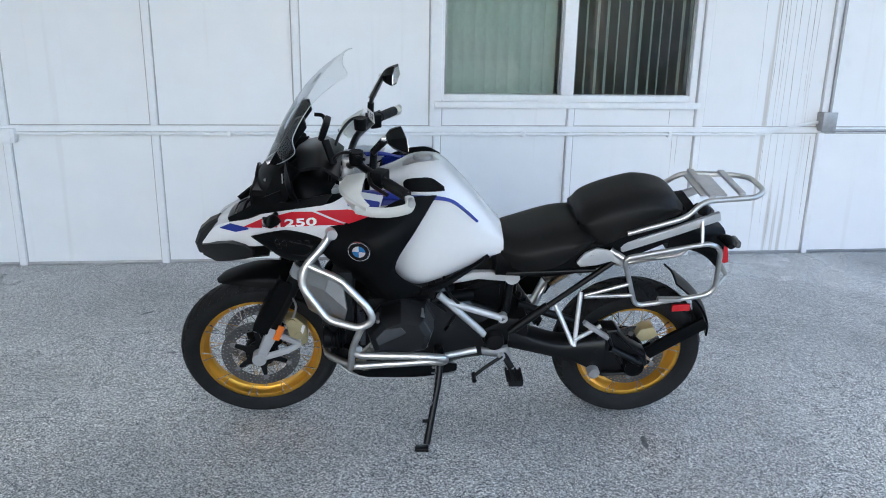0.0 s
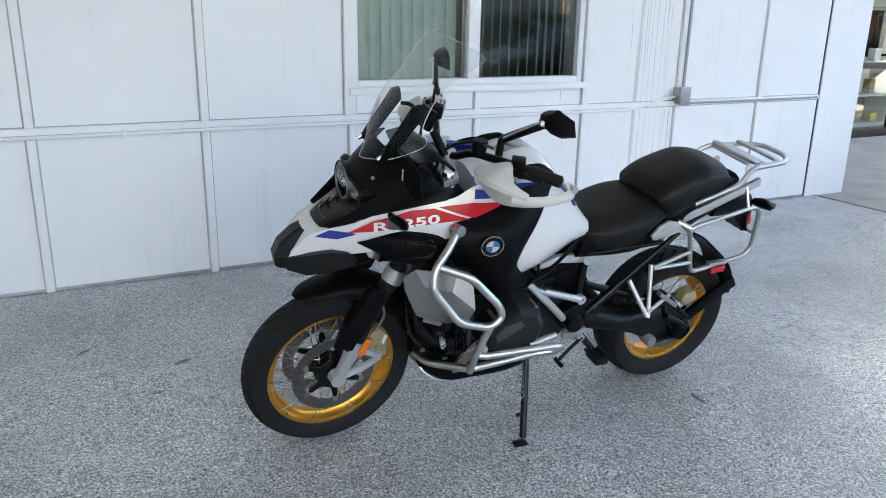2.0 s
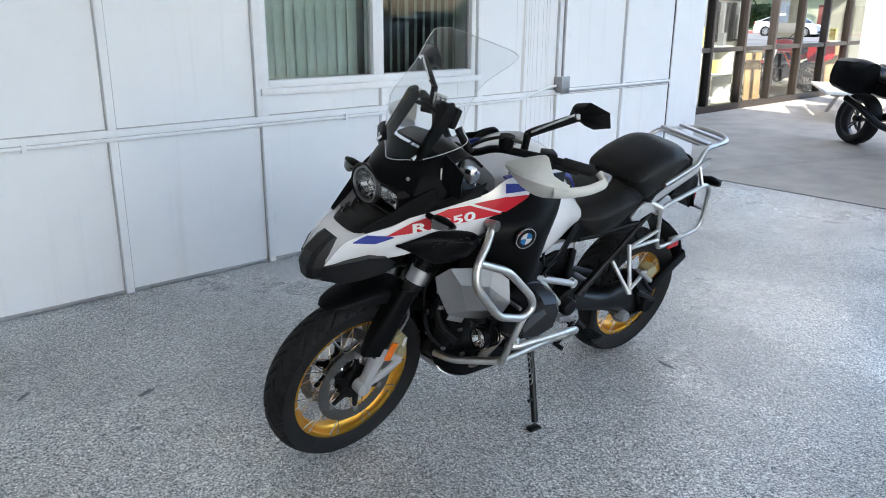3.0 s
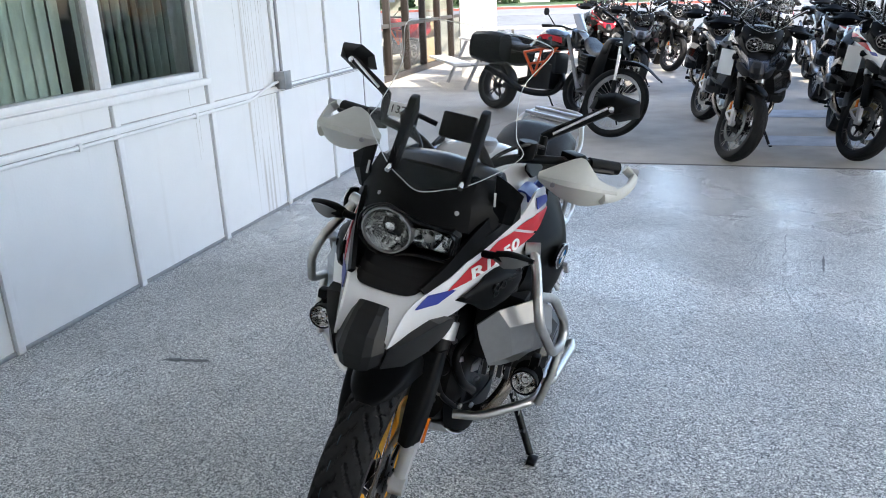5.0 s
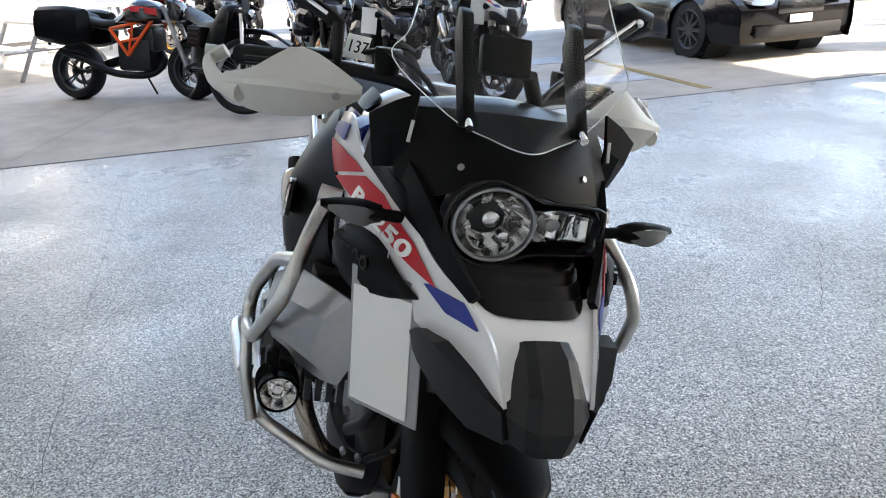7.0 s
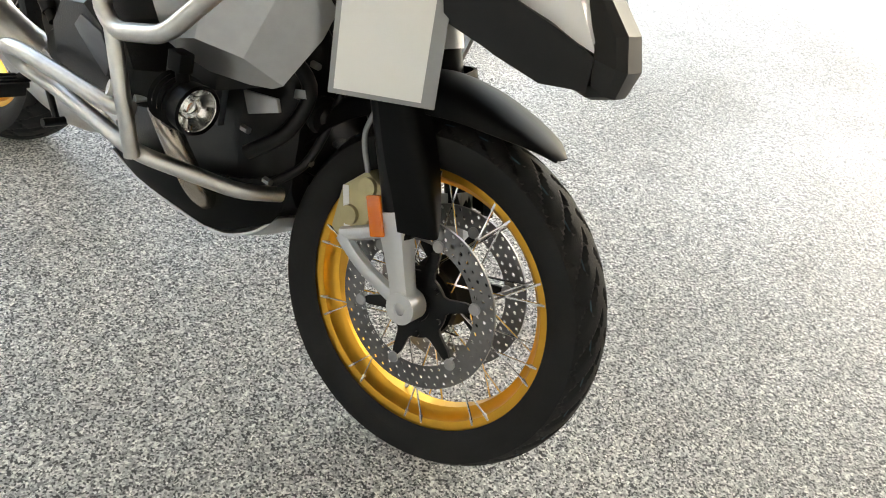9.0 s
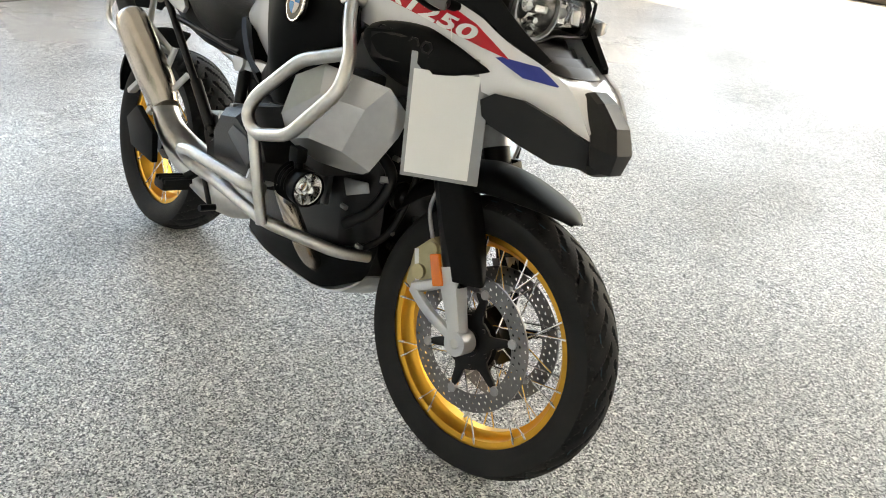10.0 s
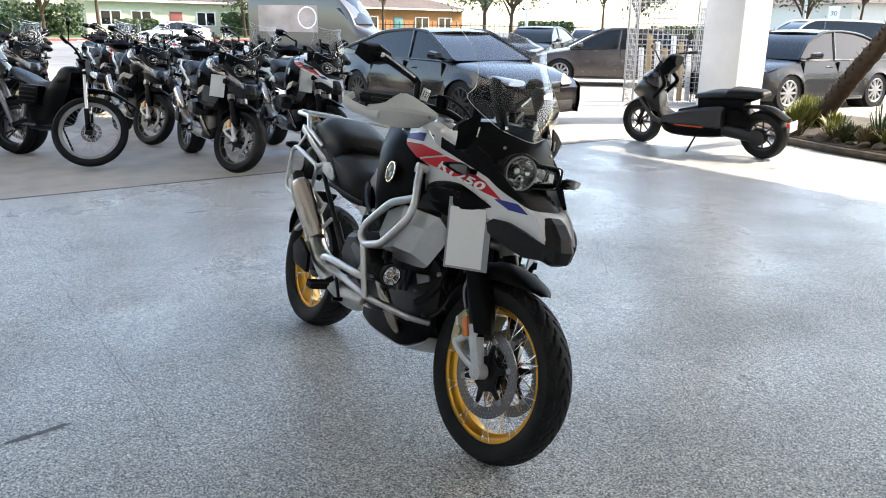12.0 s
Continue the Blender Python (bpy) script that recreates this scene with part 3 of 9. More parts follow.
def wheel(parent, name, at, R, w, rim_r, hero, discs, rim_mat, hub_w=0.05):
    seg = 270 if hero else 90
    hub = part(name, bm_lathe([(0.012, -hub_w - 0.02), (0.03, -hub_w - 0.018), (0.034, -hub_w), (0.062, -hub_w + 0.004), (0.066, -hub_w + 0.014), (0.048, -hub_w + 0.03), (0.044, 0),
                               (0.048, hub_w - 0.03), (0.066, hub_w - 0.014), (0.062, hub_w - 0.004), (0.034, hub_w), (0.03, hub_w + 0.018), (0.012, hub_w + 0.02)], 32), M_BLACKS, parent)
    hub.location = at
    part("tyre", bm_tyre(R, w, rim_r - 0.006, seg, 30 if hero else 15, 0.006), M_RUBBER, hub, "black road-enduro tyre with cut tread", smooth=30)
    if hero and w < 0.15:
        part("tyre_stripe", bm_lathe([(R - 0.0085, -w * 0.265), (R - 0.0066, -w * 0.252), (R - 0.0074, -w * 0.24)], 120, closed=True), mat("faded_blue_line", (0.02, 0.07, 0.10), 0.6, vary=0.3, grain=60), hub)
    part("rim", bm_rim(rim_r, w * 0.66), rim_mat, hub)
    rs, hs, ys = rim_r - 0.012, 0.048, w * 0.66 * 0.5 - 0.002
    spokes = []
    for side in (-1, 1):
        for d in (-1, 1):
            a = math.radians(46) * d
            spokes.append(((rs, ys * side, 0), (math.cos(a) * hs, (hub_w - 0.008) * side, math.sin(a) * hs)))
    n = 10
    if hero:
        for i, (p, q) in enumerate(spokes):
            first = None
            for k in range(n):
                ang = 360 / n * k + 9 * i + (18 if i > 1 else 0)
                m = pose(0, 0, 0, 0, ang, 0)
                if first is None:
                    first = part("spoke", bm_join(bm_rod(p, q, 0.0019, seg=6), bm_rod(p, tuple(Vector(p).lerp(Vector(q), 0.07)), 0.0035, seg=6)), M_CHROME, hub)
                    first.matrix_local = m
                else:
                    share("spoke", first, hub, m)
    else:
        bms = []
        for i, (p, q) in enumerate(spokes):
            for k in range(n):
                bms.append(moved(bm_rod(p, q, 0.0022, seg=4), pose(0, 0, 0, 0, 360 / n * k + 9 * i, 0)))
        part("spokes", bm_join(*bms), M_STEEL, hub)
    for y, r in discs:
        if hero:
            d = part("brake_disc", bm_disc(r * 0.74, r, y), M_DISC, hub, "drilled steel brake disc")
        else:
            d = part("brake_disc", bm_lathe([(r * 0.74, y - 0.002), (r, y - 0.002), (r, y + 0.002), (r * 0.74, y + 0.002)], 40, closed=True), M_DISC, hub)
        star = [(0.060 + (r * 0.79 - 0.060) * max(0.0, math.cos(6 * a - 2.6)) ** 3, a) for a in [2 * math.pi * k / 72 for k in range(72)]]
        part("disc_carrier", bm_prism([(math.cos(a) * q, math.sin(a) * q) for q, a in star], y * 0.93, y * 0.93 + (0.007 if y > 0 else -0.007), 0.001), M_BLACKS, hub)
        if hero:
            for k in range(6):
                a = (2.6 + 2 * math.pi * k) / 6
                part("bobbin", bm_lathe([(0.0, -0.006), (0.010, -0.006), (0.011, 0.0), (0.010, 0.006), (0.0, 0.006)], 14, center=(math.cos(a) * r * 0.765, y, math.sin(a) * r * 0.765)), M_GALV, hub)
                b = a + 0.5
                part("carrier_bolt", bm_lathe([(0.0, -0.006), (0.005, -0.006), (0.005, 0.006), (0.0, 0.006)], 8, center=(math.cos(b) * 0.052, y * 1.04, math.sin(b) * 0.052)), M_BLACKS, hub)
    if hero:
        part("valve", bm_rod((0, 0.0, -rim_r + 0.03), (0, 0.02, -rim_r + 0.06), 0.004), M_STEEL, hub)
    return hub


def both(name, fn, material, parent, label="", smooth=40):
    """A left part and its mirrored right twin."""
    return part(name, fn(), material, parent, label, smooth), part(name, mirrored(fn()), material, parent, label, smooth)


def adventure_bike(label, m, P, hero=False, group="", extras=True):
    """A tall boxer adventure motorcycle; x runs forward, y to its left, the tyres touch z = 0."""
    B = thing("motorcycle", label, "motorcycle", m, group)
    turned = [wheel(B, "front_wheel", (0.743, 0, 0.312), 0.311, 0.116, 0.243, hero, ((0.056, 0.152), (-0.056, 0.152)), P["rim"], 0.044)]
    wheel(B, "rear_wheel", (-0.732, 0, 0.303), 0.303, 0.165, 0.220, hero, ((0.075, 0.138),), P["rim"], 0.05)

    # fork, guards, calipers
    for s in (1, -1):
        leg = part("fork_leg", bm_join(bm_rod((0.700, 0.092 * s, 0.425), (0.41, 0.092 * s, 1.03), 0.0235, seg=18), bm_rod((0.592, 0.092 * s, 0.655), (0.545, 0.092 * s, 0.752), 0.030, seg=18)), M_BLACKS, B)
        turned.append(leg)
        part("fork_foot", bm_join(bm_loft([[(0.697, 0.074 * s, 0.475), (0.697, 0.114 * s, 0.475), (0.654, 0.114 * s, 0.455), (0.654, 0.074 * s, 0.455)],
                                           [(0.742, 0.078 * s, 0.36), (0.742, 0.108 * s, 0.36), (0.706, 0.108 * s, 0.36), (0.706, 0.078 * s, 0.36)],
                                           [(0.764, 0.078 * s, 0.32), (0.764, 0.106 * s, 0.32), (0.728, 0.106 * s, 0.305), (0.728, 0.078 * s, 0.305)]], 3, 3),
                                  bm_lathe([(0.011, -0.020), (0.027, -0.020), (0.027, 0.020), (0.011, 0.020)], 24, center=(0.745, 0.092 * s, 0.320), closed=True),
                                  bm_tube(rounded([(0.735, 0.092 * s, 0.318), (0.64, 0.092 * s, 0.345), (0.585, 0.088 * s, 0.375)], 0.03), 0.011, 8, flat=1.3),
                                  bm_tube(rounded([(0.675, 0.092 * s, 0.43), (0.63, 0.090 * s, 0.40), (0.585, 0.088 * s, 0.375)], 0.03), 0.010, 8, flat=1.3)), M_GREYP, leg, "silver fork foot and caliper bracket")
        part("fork_collar", bm_join(bm_rod((0.572, 0.092 * s, 0.69), (0.552, 0.092 * s, 0.735), 0.037, seg=18), bm_rod((0.56, 0.092 * s, 0.715), (0.50, 0.06 * s, 0.72), 0.020)), M_ALU, leg)
        part("fork_guard", bm_sheet([[(0.752, 0.070 * s, 0.458), (0.760, 0.096 * s, 0.452), (0.705, 0.118 * s, 0.445)],
                                     [(0.738, 0.068 * s, 0.505), (0.738, 0.106 * s, 0.505), (0.682, 0.122 * s, 0.495)],
                                     [(0.708, 0.064 * s, 0.57), (0.700, 0.112 * s, 0.57), (0.645, 0.124 * s, 0.56)],
                                     [(0.645, 0.062 * s, 0.675), (0.635, 0.112 * s, 0.68), (0.590, 0.120 * s, 0.67)]], 0.006, 4), M_BLACK, leg)
        part("reflector", bm_box(-0.013, 0.013, -0.004, 0.004, -0.034, 0.034, 0.003), M_AMBER, leg, "amber side reflector").matrix_local = pose(0.660, 0.120 * s, 0.452, 0, -24, 0)
        cal = part("caliper", bm_join(bm_prism([(0.600, 0.50), (0.640, 0.485), (0.620, 0.385), (0.585, 0.360), (0.555, 0.375), (0.558, 0.455)], 0.034 * s, 0.086 * s, 0.007),
                                      bm_rod((0.612, 0.074 * s, 0.475), (0.612, 0.094 * s, 0.475), 0.017), bm_rod((0.590, 0.074 * s, 0.415), (0.590, 0.094 * s, 0.415), 0.017)), M_CALIPER, leg, "gold four piston brake caliper")
        if hero:
            part("caliper_mark", bm_box(-0.006, 0.006, -0.0006, 0.0006, -0.036, 0.036, 0.0), M_PAPER, cal).matrix_local = pose(0.578, 0.0868 * s, 0.425, 0, -18, 0)
            part("brake_hose", bm_tube(spline([(0.605, 0.09 * s, 0.50), (0.59, 0.102 * s, 0.56), (0.60, 0.108 * s, 0.63), (0.545, 0.105 * s, 0.72), (0.50, 0.08 * s, 0.80)], 6), 0.0045, 8), M_GALV, leg)
    turned.append(part("axle", bm_rod((0.743, -0.110, 0.320), (0.743, 0.110, 0.320), 0.011), M_STEEL, B))
    fr = [(0.880, 0.632, 0.020, 0.006), (0.850, 0.648, 0.048, 0.012), (0.79, 0.668, 0.070, 0.030), (0.72, 0.684, 0.080, 0.050), (0.64, 0.684, 0.084, 0.070), (0.56, 0.655, 0.082, 0.085), (0.50, 0.605, 0.078, 0.085), (0.455, 0.535, 0.072, 0.07)]
    turned.append(part("front_fender", bm_sheet([[(x - d * 0.15, -w, z - d), (x, -w * 0.8, z - d * 0.30), (x + 0.004, 0, z), (x, w * 0.8, z - d * 0.30), (x - d * 0.15, w, z - d)] for x, z, w, d in fr], 0.004, 4), M_BLACK, B))
    steer = Matrix.Translation((0.41, 0, 1.03)) @ Matrix.Rotation(radians(P.get("steer", 4.3)), 4, Vector((-0.432, 0, 0.902))) @ Matrix.Translation((-0.41, 0, -1.03))
    for o in turned:
        o.matrix_basis = steer @ o.matrix_basis

    # tank, its dark side panels and the emblem
    st = [(0.30, 0.96, 1.055, 0.12), (0.21, 0.74, 1.082, 0.172), (0.14, 0.695, 1.112, 0.186), (0.05, 0.715, 1.108, 0.182), (-0.04, 0.75, 1.026, 0.164), (-0.11, 0.775, 0.948, 0.142), (-0.182, 0.79, 0.864, 0.118)]
    tank = part("fuel_tank", bm_loft([half_ring(x, [(0, zt), (w * 0.5, zt - 0.010), (w * 0.86, zt - 0.065 * min(1, (zt - zb) / 0.25)), (w * 0.97, zt - 0.5 * (zt - zb)), (w, zb + 0.25 * (zt - zb)), (w * 0.9, zb), (w * 0.4, zb - 0.01)]) for x, zb, zt, w in st], 5, 4), P["body"], B)
    part("fuel_cap", bm_join(bm_loft([half_ring(x, [(0, z), (w * 0.7, z - 0.004), (w, z - 0.02), (w * 0.5, z - 0.03)]) for x, z, w in ((0.185, 1.098, 0.03), (0.155, 1.114, 0.046), (0.09, 1.120, 0.048), (0.055, 1.110, 0.032))], 4, 3),
                             bm_lathe([(0.0, 0.004), (0.03, 0.004), (0.034, 0.0), (0.034, -0.01)], 32, "Z", (0.115, 0, 1.125))), M_GALV, tank, "grey plate with the locking filler cap")
    both("tank_vent", lambda: bm_sheet([[(0.185, 0.150, 1.084), (0.172, 0.147, 1.096), (0.125, 0.149, 1.103), (0.085, 0.150, 1.101), (0.044, 0.160, 1.076)], [(0.180, 0.170, 1.068), (0.165, 0.174, 1.064), (0.125, 0.177, 1.064), (0.085, 0.176, 1.064), (0.042, 0.170, 1.066)]], 0.008, 4), M_BLACK, tank)
    both("side_stripe", lambda: bm_sheet([[(0.262, 0.184, 1.046), (0.20, 0.186, 1.054), (0.12, 0.188, 1.054), (0.06, 0.186, 1.050), (0.012, 0.180, 1.034), (-0.035, 0.166, 0.992), (-0.082, 0.148, 0.940)], [(0.262, 0.194, 1.016), (0.20, 0.196, 1.026), (0.12, 0.195, 1.038), (0.06, 0.192, 1.038), (0.010, 0.185, 1.023), (-0.038, 0.171, 0.982), (-0.080, 0.152, 0.935)]], 0.008, 4), P["accent2"], tank)

    def side_panel():
        return bm_sheet([[(0.425, 0.225, 0.975), (0.445, 0.258, 0.925), (0.455, 0.258, 0.87), (0.40, 0.235, 0.80), (0.31, 0.225, 0.71)],
                         [(0.30, 0.245, 1.005), (0.30, 0.310, 0.94), (0.295, 0.321, 0.865), (0.275, 0.306, 0.78), (0.24, 0.262, 0.685)],
                         [(0.19, 0.226, 1.058), (0.205, 0.298, 0.96), (0.232, 0.318, 0.862), (0.225, 0.304, 0.785), (0.165, 0.258, 0.695)],
                         [(0.07, 0.208, 1.065), (0.14, 0.272, 0.965), (0.205, 0.300, 0.86), (0.195, 0.278, 0.79), (0.10, 0.240, 0.710)]], 0.012, 5)
    sp = both("side_panel", side_panel, P["panel"], B)
    both("tank_trim", lambda: bm_sheet([[(0.12, 0.252, 0.728), (0.04, 0.232, 0.748), (-0.06, 0.192, 0.788), (-0.118, 0.162, 0.815)], [(0.13, 0.235, 0.695), (0.04, 0.212, 0.715), (-0.06, 0.172, 0.765), (-0.125, 0.142, 0.795)]], 0.012, 4), P["panel"], B)
    both("inner_panel", lambda: bm_sheet([[(0.30, 0.21, 0.72), (0.22, 0.22, 0.69), (0.10, 0.21, 0.71)], [(0.30, 0.15, 0.62), (0.22, 0.16, 0.60), (0.08, 0.15, 0.61)]], 0.01, 3), M_BLACK, B)
    for s, p in zip((1, -1), sp):
        em = part("emblem", bm_lathe([(0.0, 0.004), (0.036, 0.004), (0.037, 0.001), (0.037, -0.006)], 40), M_BLACKS, p, "round emblem with blue and white quarters")
        em.matrix_local = pose(0.330, 0.322 * s, 0.911, -6 * s, 0, 180 if s < 0 else 0) @ pose(0, 0, 0, 0, 0, -9)
        part("emblem_rim", bm_lathe([(0.0345, 0.0045), (0.037, 0.0045), (0.037, 0.0), (0.0345, 0.0)], 40, closed=True), M_CHROME, em)
        for q in range(4):
            bm = bmesh.new()
            c = bm.verts.new((0, 0.0052, 0))
            arc = [bm.verts.new((math.cos(q * math.pi / 2 + a * math.pi / 16) * 0.022, 0.0052, math.sin(q * math.pi / 2 + a * math.pi / 16) * 0.022)) for a in range(9)]
            for a, b in zip(arc, arc[1:]):
                bm.faces.new((c, a, b))
            bmesh.ops.solidify(bm, geom=bm.faces[:], thickness=0.001)
            part("emblem_quarter", bm, M_SKYB if q % 2 else M_PAPER, em)

    # long white flank from the beak to the tank, with its stripes
    top = [(0.25, 0.226, 1.070), (0.35, 0.224, 1.080), (0.43, 0.214, 1.034), (0.52, 0.194, 1.018), (0.63, 0.166, 0.986), (0.72, 0.134, 0.938), (0.80, 0.098, 0.907), (0.856, 0.079, 0.877), (0.906, 0.067, 0.812)]
    low = [(0.285, 0.243, 0.950), (0.375, 0.240, 0.920), (0.45, 0.226, 0.898), (0.53, 0.206, 0.880), (0.63, 0.176, 0.858), (0.72, 0.144, 0.836), (0.79, 0.114, 0.836), (0.85, 0.089, 0.822), (0.907, 0.066, 0.806)]
    mid = [((a[0] + b[0]) / 2, (a[1] + b[1]) / 2 + d, (a[2] + b[2]) / 2) for a, b, d in zip(top, low, (0.010, 0.012, 0.014, 0.013, 0.011, 0.009, 0.006, 0.004, 0.0))]
    flank = both("flank_panel", lambda: bm_sheet([top, mid, low], 0.006, 5), P["body"], B)

    lines = [spline(r, 12) for r in (top, mid, low)]

    def flank_at(u, a):
        """A place on the flank: u counts stations from the rear, a is 0 at the top edge, 1 in the middle and 2 at the low edge."""
        f = min(len(lines[0]) - 1.001, max(0, u * 12))
        i, t = int(f), f - int(f)
        T, Mi, Lo = (r[i].lerp(r[i + 1], t) for r in lines)
        return Mi + (Lo - T) * (0.5 * (a - 1)) + (T - 2 * Mi + Lo) * (0.5 * (a - 1) ** 2)

    def flank_near(x, z):
        """The place on the flank over the side view's point (x, z)."""
        u, a = 4.0, 1.0
        for _ in range(14):
            p, pu, pa = flank_at(u, a), flank_at(u + 0.02, a), flank_at(u, a + 0.02)
            ux, uz, ax, az = (pu.x - p.x) / 0.02, (pu.z - p.z) / 0.02, (pa.x - p.x) / 0.02, (pa.z - p.z) / 0.02
            det = ux * az - uz * ax
            dx, dz = x - p.x, z - p.z
            u = min(7.9, max(0.05, u + max(-0.8, min(0.8, (dx * az - dz * ax) / det))))
            a = min(2.2, max(-0.2, a + max(-0.5, min(0.5, (ux * dz - uz * dx) / det))))
        return flank_at(u, a)

    def along(pts, t):
        f = t * (len(pts) - 1)
        i = min(len(pts) - 2, int(f))
        return Vector(pts[i]).lerp(Vector(pts[i + 1]), f - i)

    def decal(upper, lower, lift=0.0030, n=20):
        """A thin film on the flank between two lines of the side view."""
        rows2 = []
        for f in range(4):
            row = []
            for k in range(n + 1):
                q = along(upper, k / n).lerp(along(lower, k / n), f / 3)
                row.append(flank_near(q.x, q.y) + Vector((0, lift, 0)))
            rows2.append(row)
        return bm_sheet(rows2, 0.0014, 1, smooth=False)
    RED_TOP, RED_LOW = [(0.740, 0.9085), (0.668, 0.953), (0.560, 0.994), (0.490, 1.004), (0.380, 0.9735)], [(0.740, 0.9075), (0.690, 0.9165), (0.624, 0.931), (0.469, 0.961), (0.380, 0.9725)]
    for s in (0, 1):
        fx = (lambda b: b) if s == 0 else mirrored
        part("red_stripe", fx(decal(RED_TOP, RED_LOW)), P["accent"], flank[s])
        part("red_wedge", fx(decal([(0.475, 1.0085), (0.371, 1.026), (0.262, 1.021)], [(0.475, 1.007), (0.366, 0.9765), (0.305, 0.963)], n=12)), P["accent"], flank[s])
        part("blue_tip", fx(decal([(0.832, 0.884), (0.791, 0.9075), (0.728, 0.9090)], [(0.830, 0.882), (0.772, 0.8825), (0.718, 0.9055)], n=12)), P["accent2"], flank[s])
        part("blue_block", fx(decal([(0.366, 1.066), (0.33, 1.064), (0.262, 1.052)], [(0.369, 1.037), (0.33, 1.037), (0.262, 1.034)], n=10)), P["accent2"], flank[s])
        if hero:
            cu = bpy.data.curves.new("lettering", "FONT")
            cu.body, cu.size, cu.extrude, cu.shear, cu.offset = "R1250", 0.050, 0.0012, 0.1, 0.0012
            cu.space_character = 1.05
            tmp = bpy.data.objects.new("tmp", cu)
            scene.collection.objects.link(tmp)
            dg = bpy.context.evaluated_depsgraph_get()
            me = bpy.data.meshes.new_from_object(tmp.evaluated_get(dg))
            bpy.data.objects.remove(tmp)
            bm = bmesh.new()
            bm.from_mesh(me)
            bpy.data.meshes.remove(me)
            bmesh.ops.subdivide_edges(bm, edges=[e for e in bm.edges if e.calc_length() > 0.008], cuts=2)
            bmesh.ops.triangulate(bm, faces=bm.faces[:])
            wid = max(v.co.x for v in bm.verts)
            for v in bm.verts:
                q, h2 = v.co.x / wid, v.co.y / 0.036
                if s == 1:
                    q = 1 - q
                base = flank_near(0.672 - 0.200 * q + 0.006 * h2, 0.922 + 0.041 * q + h2 * 0.025)
                base.y += 0.0044 + (0.0010 if v.co.z > 0 else -0.001)
                if s == 1:
                    base.y = -base.y
                v.co = base
            part("lettering", bm, M_PAPER, flank[s], "white painted characters")

    # beak
    def across(row):
        """A row of a symmetric sheet from its left half, centre last."""
        return row + [(x, -y, z) for x, y, z in reversed(row[:-1])]
    beak = part("beak", bm_sheet([across(r) for r in ([(0.755, 0.118, 0.915), (0.775, 0.05, 0.905), (0.782, 0, 0.905)], [(0.803, 0.095, 0.899), (0.818, 0.045, 0.892), (0.824, 0, 0.892)],
                                                      [(0.854, 0.077, 0.870), (0.858, 0.03, 0.874), (0.862, 0, 0.874)], [(0.902, 0.064, 0.812), (0.890, 0.03, 0.832), (0.890, 0, 0.835)])], 0.006, 4), P["body"], B)
    part("beak_nose", bm_sheet([across(r) for r in ([(0.846, 0.045, 0.872), (0.854, 0.033, 0.882), (0.858, 0.018, 0.885), (0.858, 0, 0.885)], [(0.868, 0.049, 0.856), (0.881, 0.035, 0.868), (0.887, 0.022, 0.871), (0.887, 0, 0.870)],
                                                    [(0.900, 0.056, 0.818), (0.918, 0.038, 0.829), (0.927, 0.022, 0.835), (0.927, 0, 0.834)], [(0.908, 0.062, 0.798), (0.934, 0.042, 0.792), (0.945, 0.024, 0.790), (0.946, 0, 0.790)],
                                                    [(0.912, 0.052, 0.762), (0.930, 0.034, 0.752), (0.938, 0.018, 0.750), (0.939, 0, 0.750)], [(0.880, 0.050, 0.750), (0.900, 0.030, 0.740), (0.905, 0.016, 0.737), (0.906, 0, 0.737)])], 0.010, 1, smooth=False), M_BEAK, beak, smooth=14)
    both("beak_side", lambda: bm_loft([[(0.911, 0.058, 0.754), (0.911, 0.070, 0.802), (0.900, 0.062, 0.806), (0.895, 0.050, 0.754)],
                                       [(0.858, 0.095, 0.748), (0.864, 0.110, 0.827), (0.845, 0.088, 0.828), (0.84, 0.075, 0.748)],
                                       [(0.800, 0.126, 0.766), (0.800, 0.146, 0.849), (0.785, 0.116, 0.845), (0.785, 0.098, 0.764)],
                                       [(0.738, 0.145, 0.786), (0.745, 0.158, 0.846), (0.735, 0.132, 0.840), (0.73, 0.120, 0.784)],
                                       [(0.718, 0.150, 0.797), (0.713, 0.158, 0.826), (0.708, 0.140, 0.820), (0.712, 0.130, 0.797)]], 2, 1, smooth=False), M_BEAK, beak, smooth=18)
    part("beak_under", bm_sheet([across(r) for r in ([(0.90, 0.055, 0.756), (0.905, 0, 0.742)], [(0.80, 0.105, 0.768), (0.80, 0, 0.765)], [(0.66, 0.14, 0.80), (0.66, 0, 0.81)])], 0.006, 3), M_BEAK, beak)

    # air intakes with slotted grilles
    def intake():
        return bm_loft([[(0.715, 0.150, 0.878), (0.705, 0.165, 0.888), (0.700, 0.172, 0.878), (0.705, 0.160, 0.875)],
                        [(0.655, 0.170, 0.855), (0.640, 0.185, 0.913), (0.635, 0.205, 0.903), (0.655, 0.195, 0.860)],
                        [(0.580, 0.185, 0.815), (0.560, 0.180, 0.923), (0.555, 0.242, 0.908), (0.585, 0.225, 0.835)],
                        [(0.500, 0.180, 0.815), (0.480, 0.195, 0.913), (0.475, 0.252, 0.898), (0.500, 0.242, 0.840)],
                        [(0.445, 0.185, 0.850), (0.435, 0.195, 0.888), (0.430, 0.225, 0.883), (0.440, 0.220, 0.855)]], 4, 3)
    ins = both("air_intake", intake, M_BLACK, B)
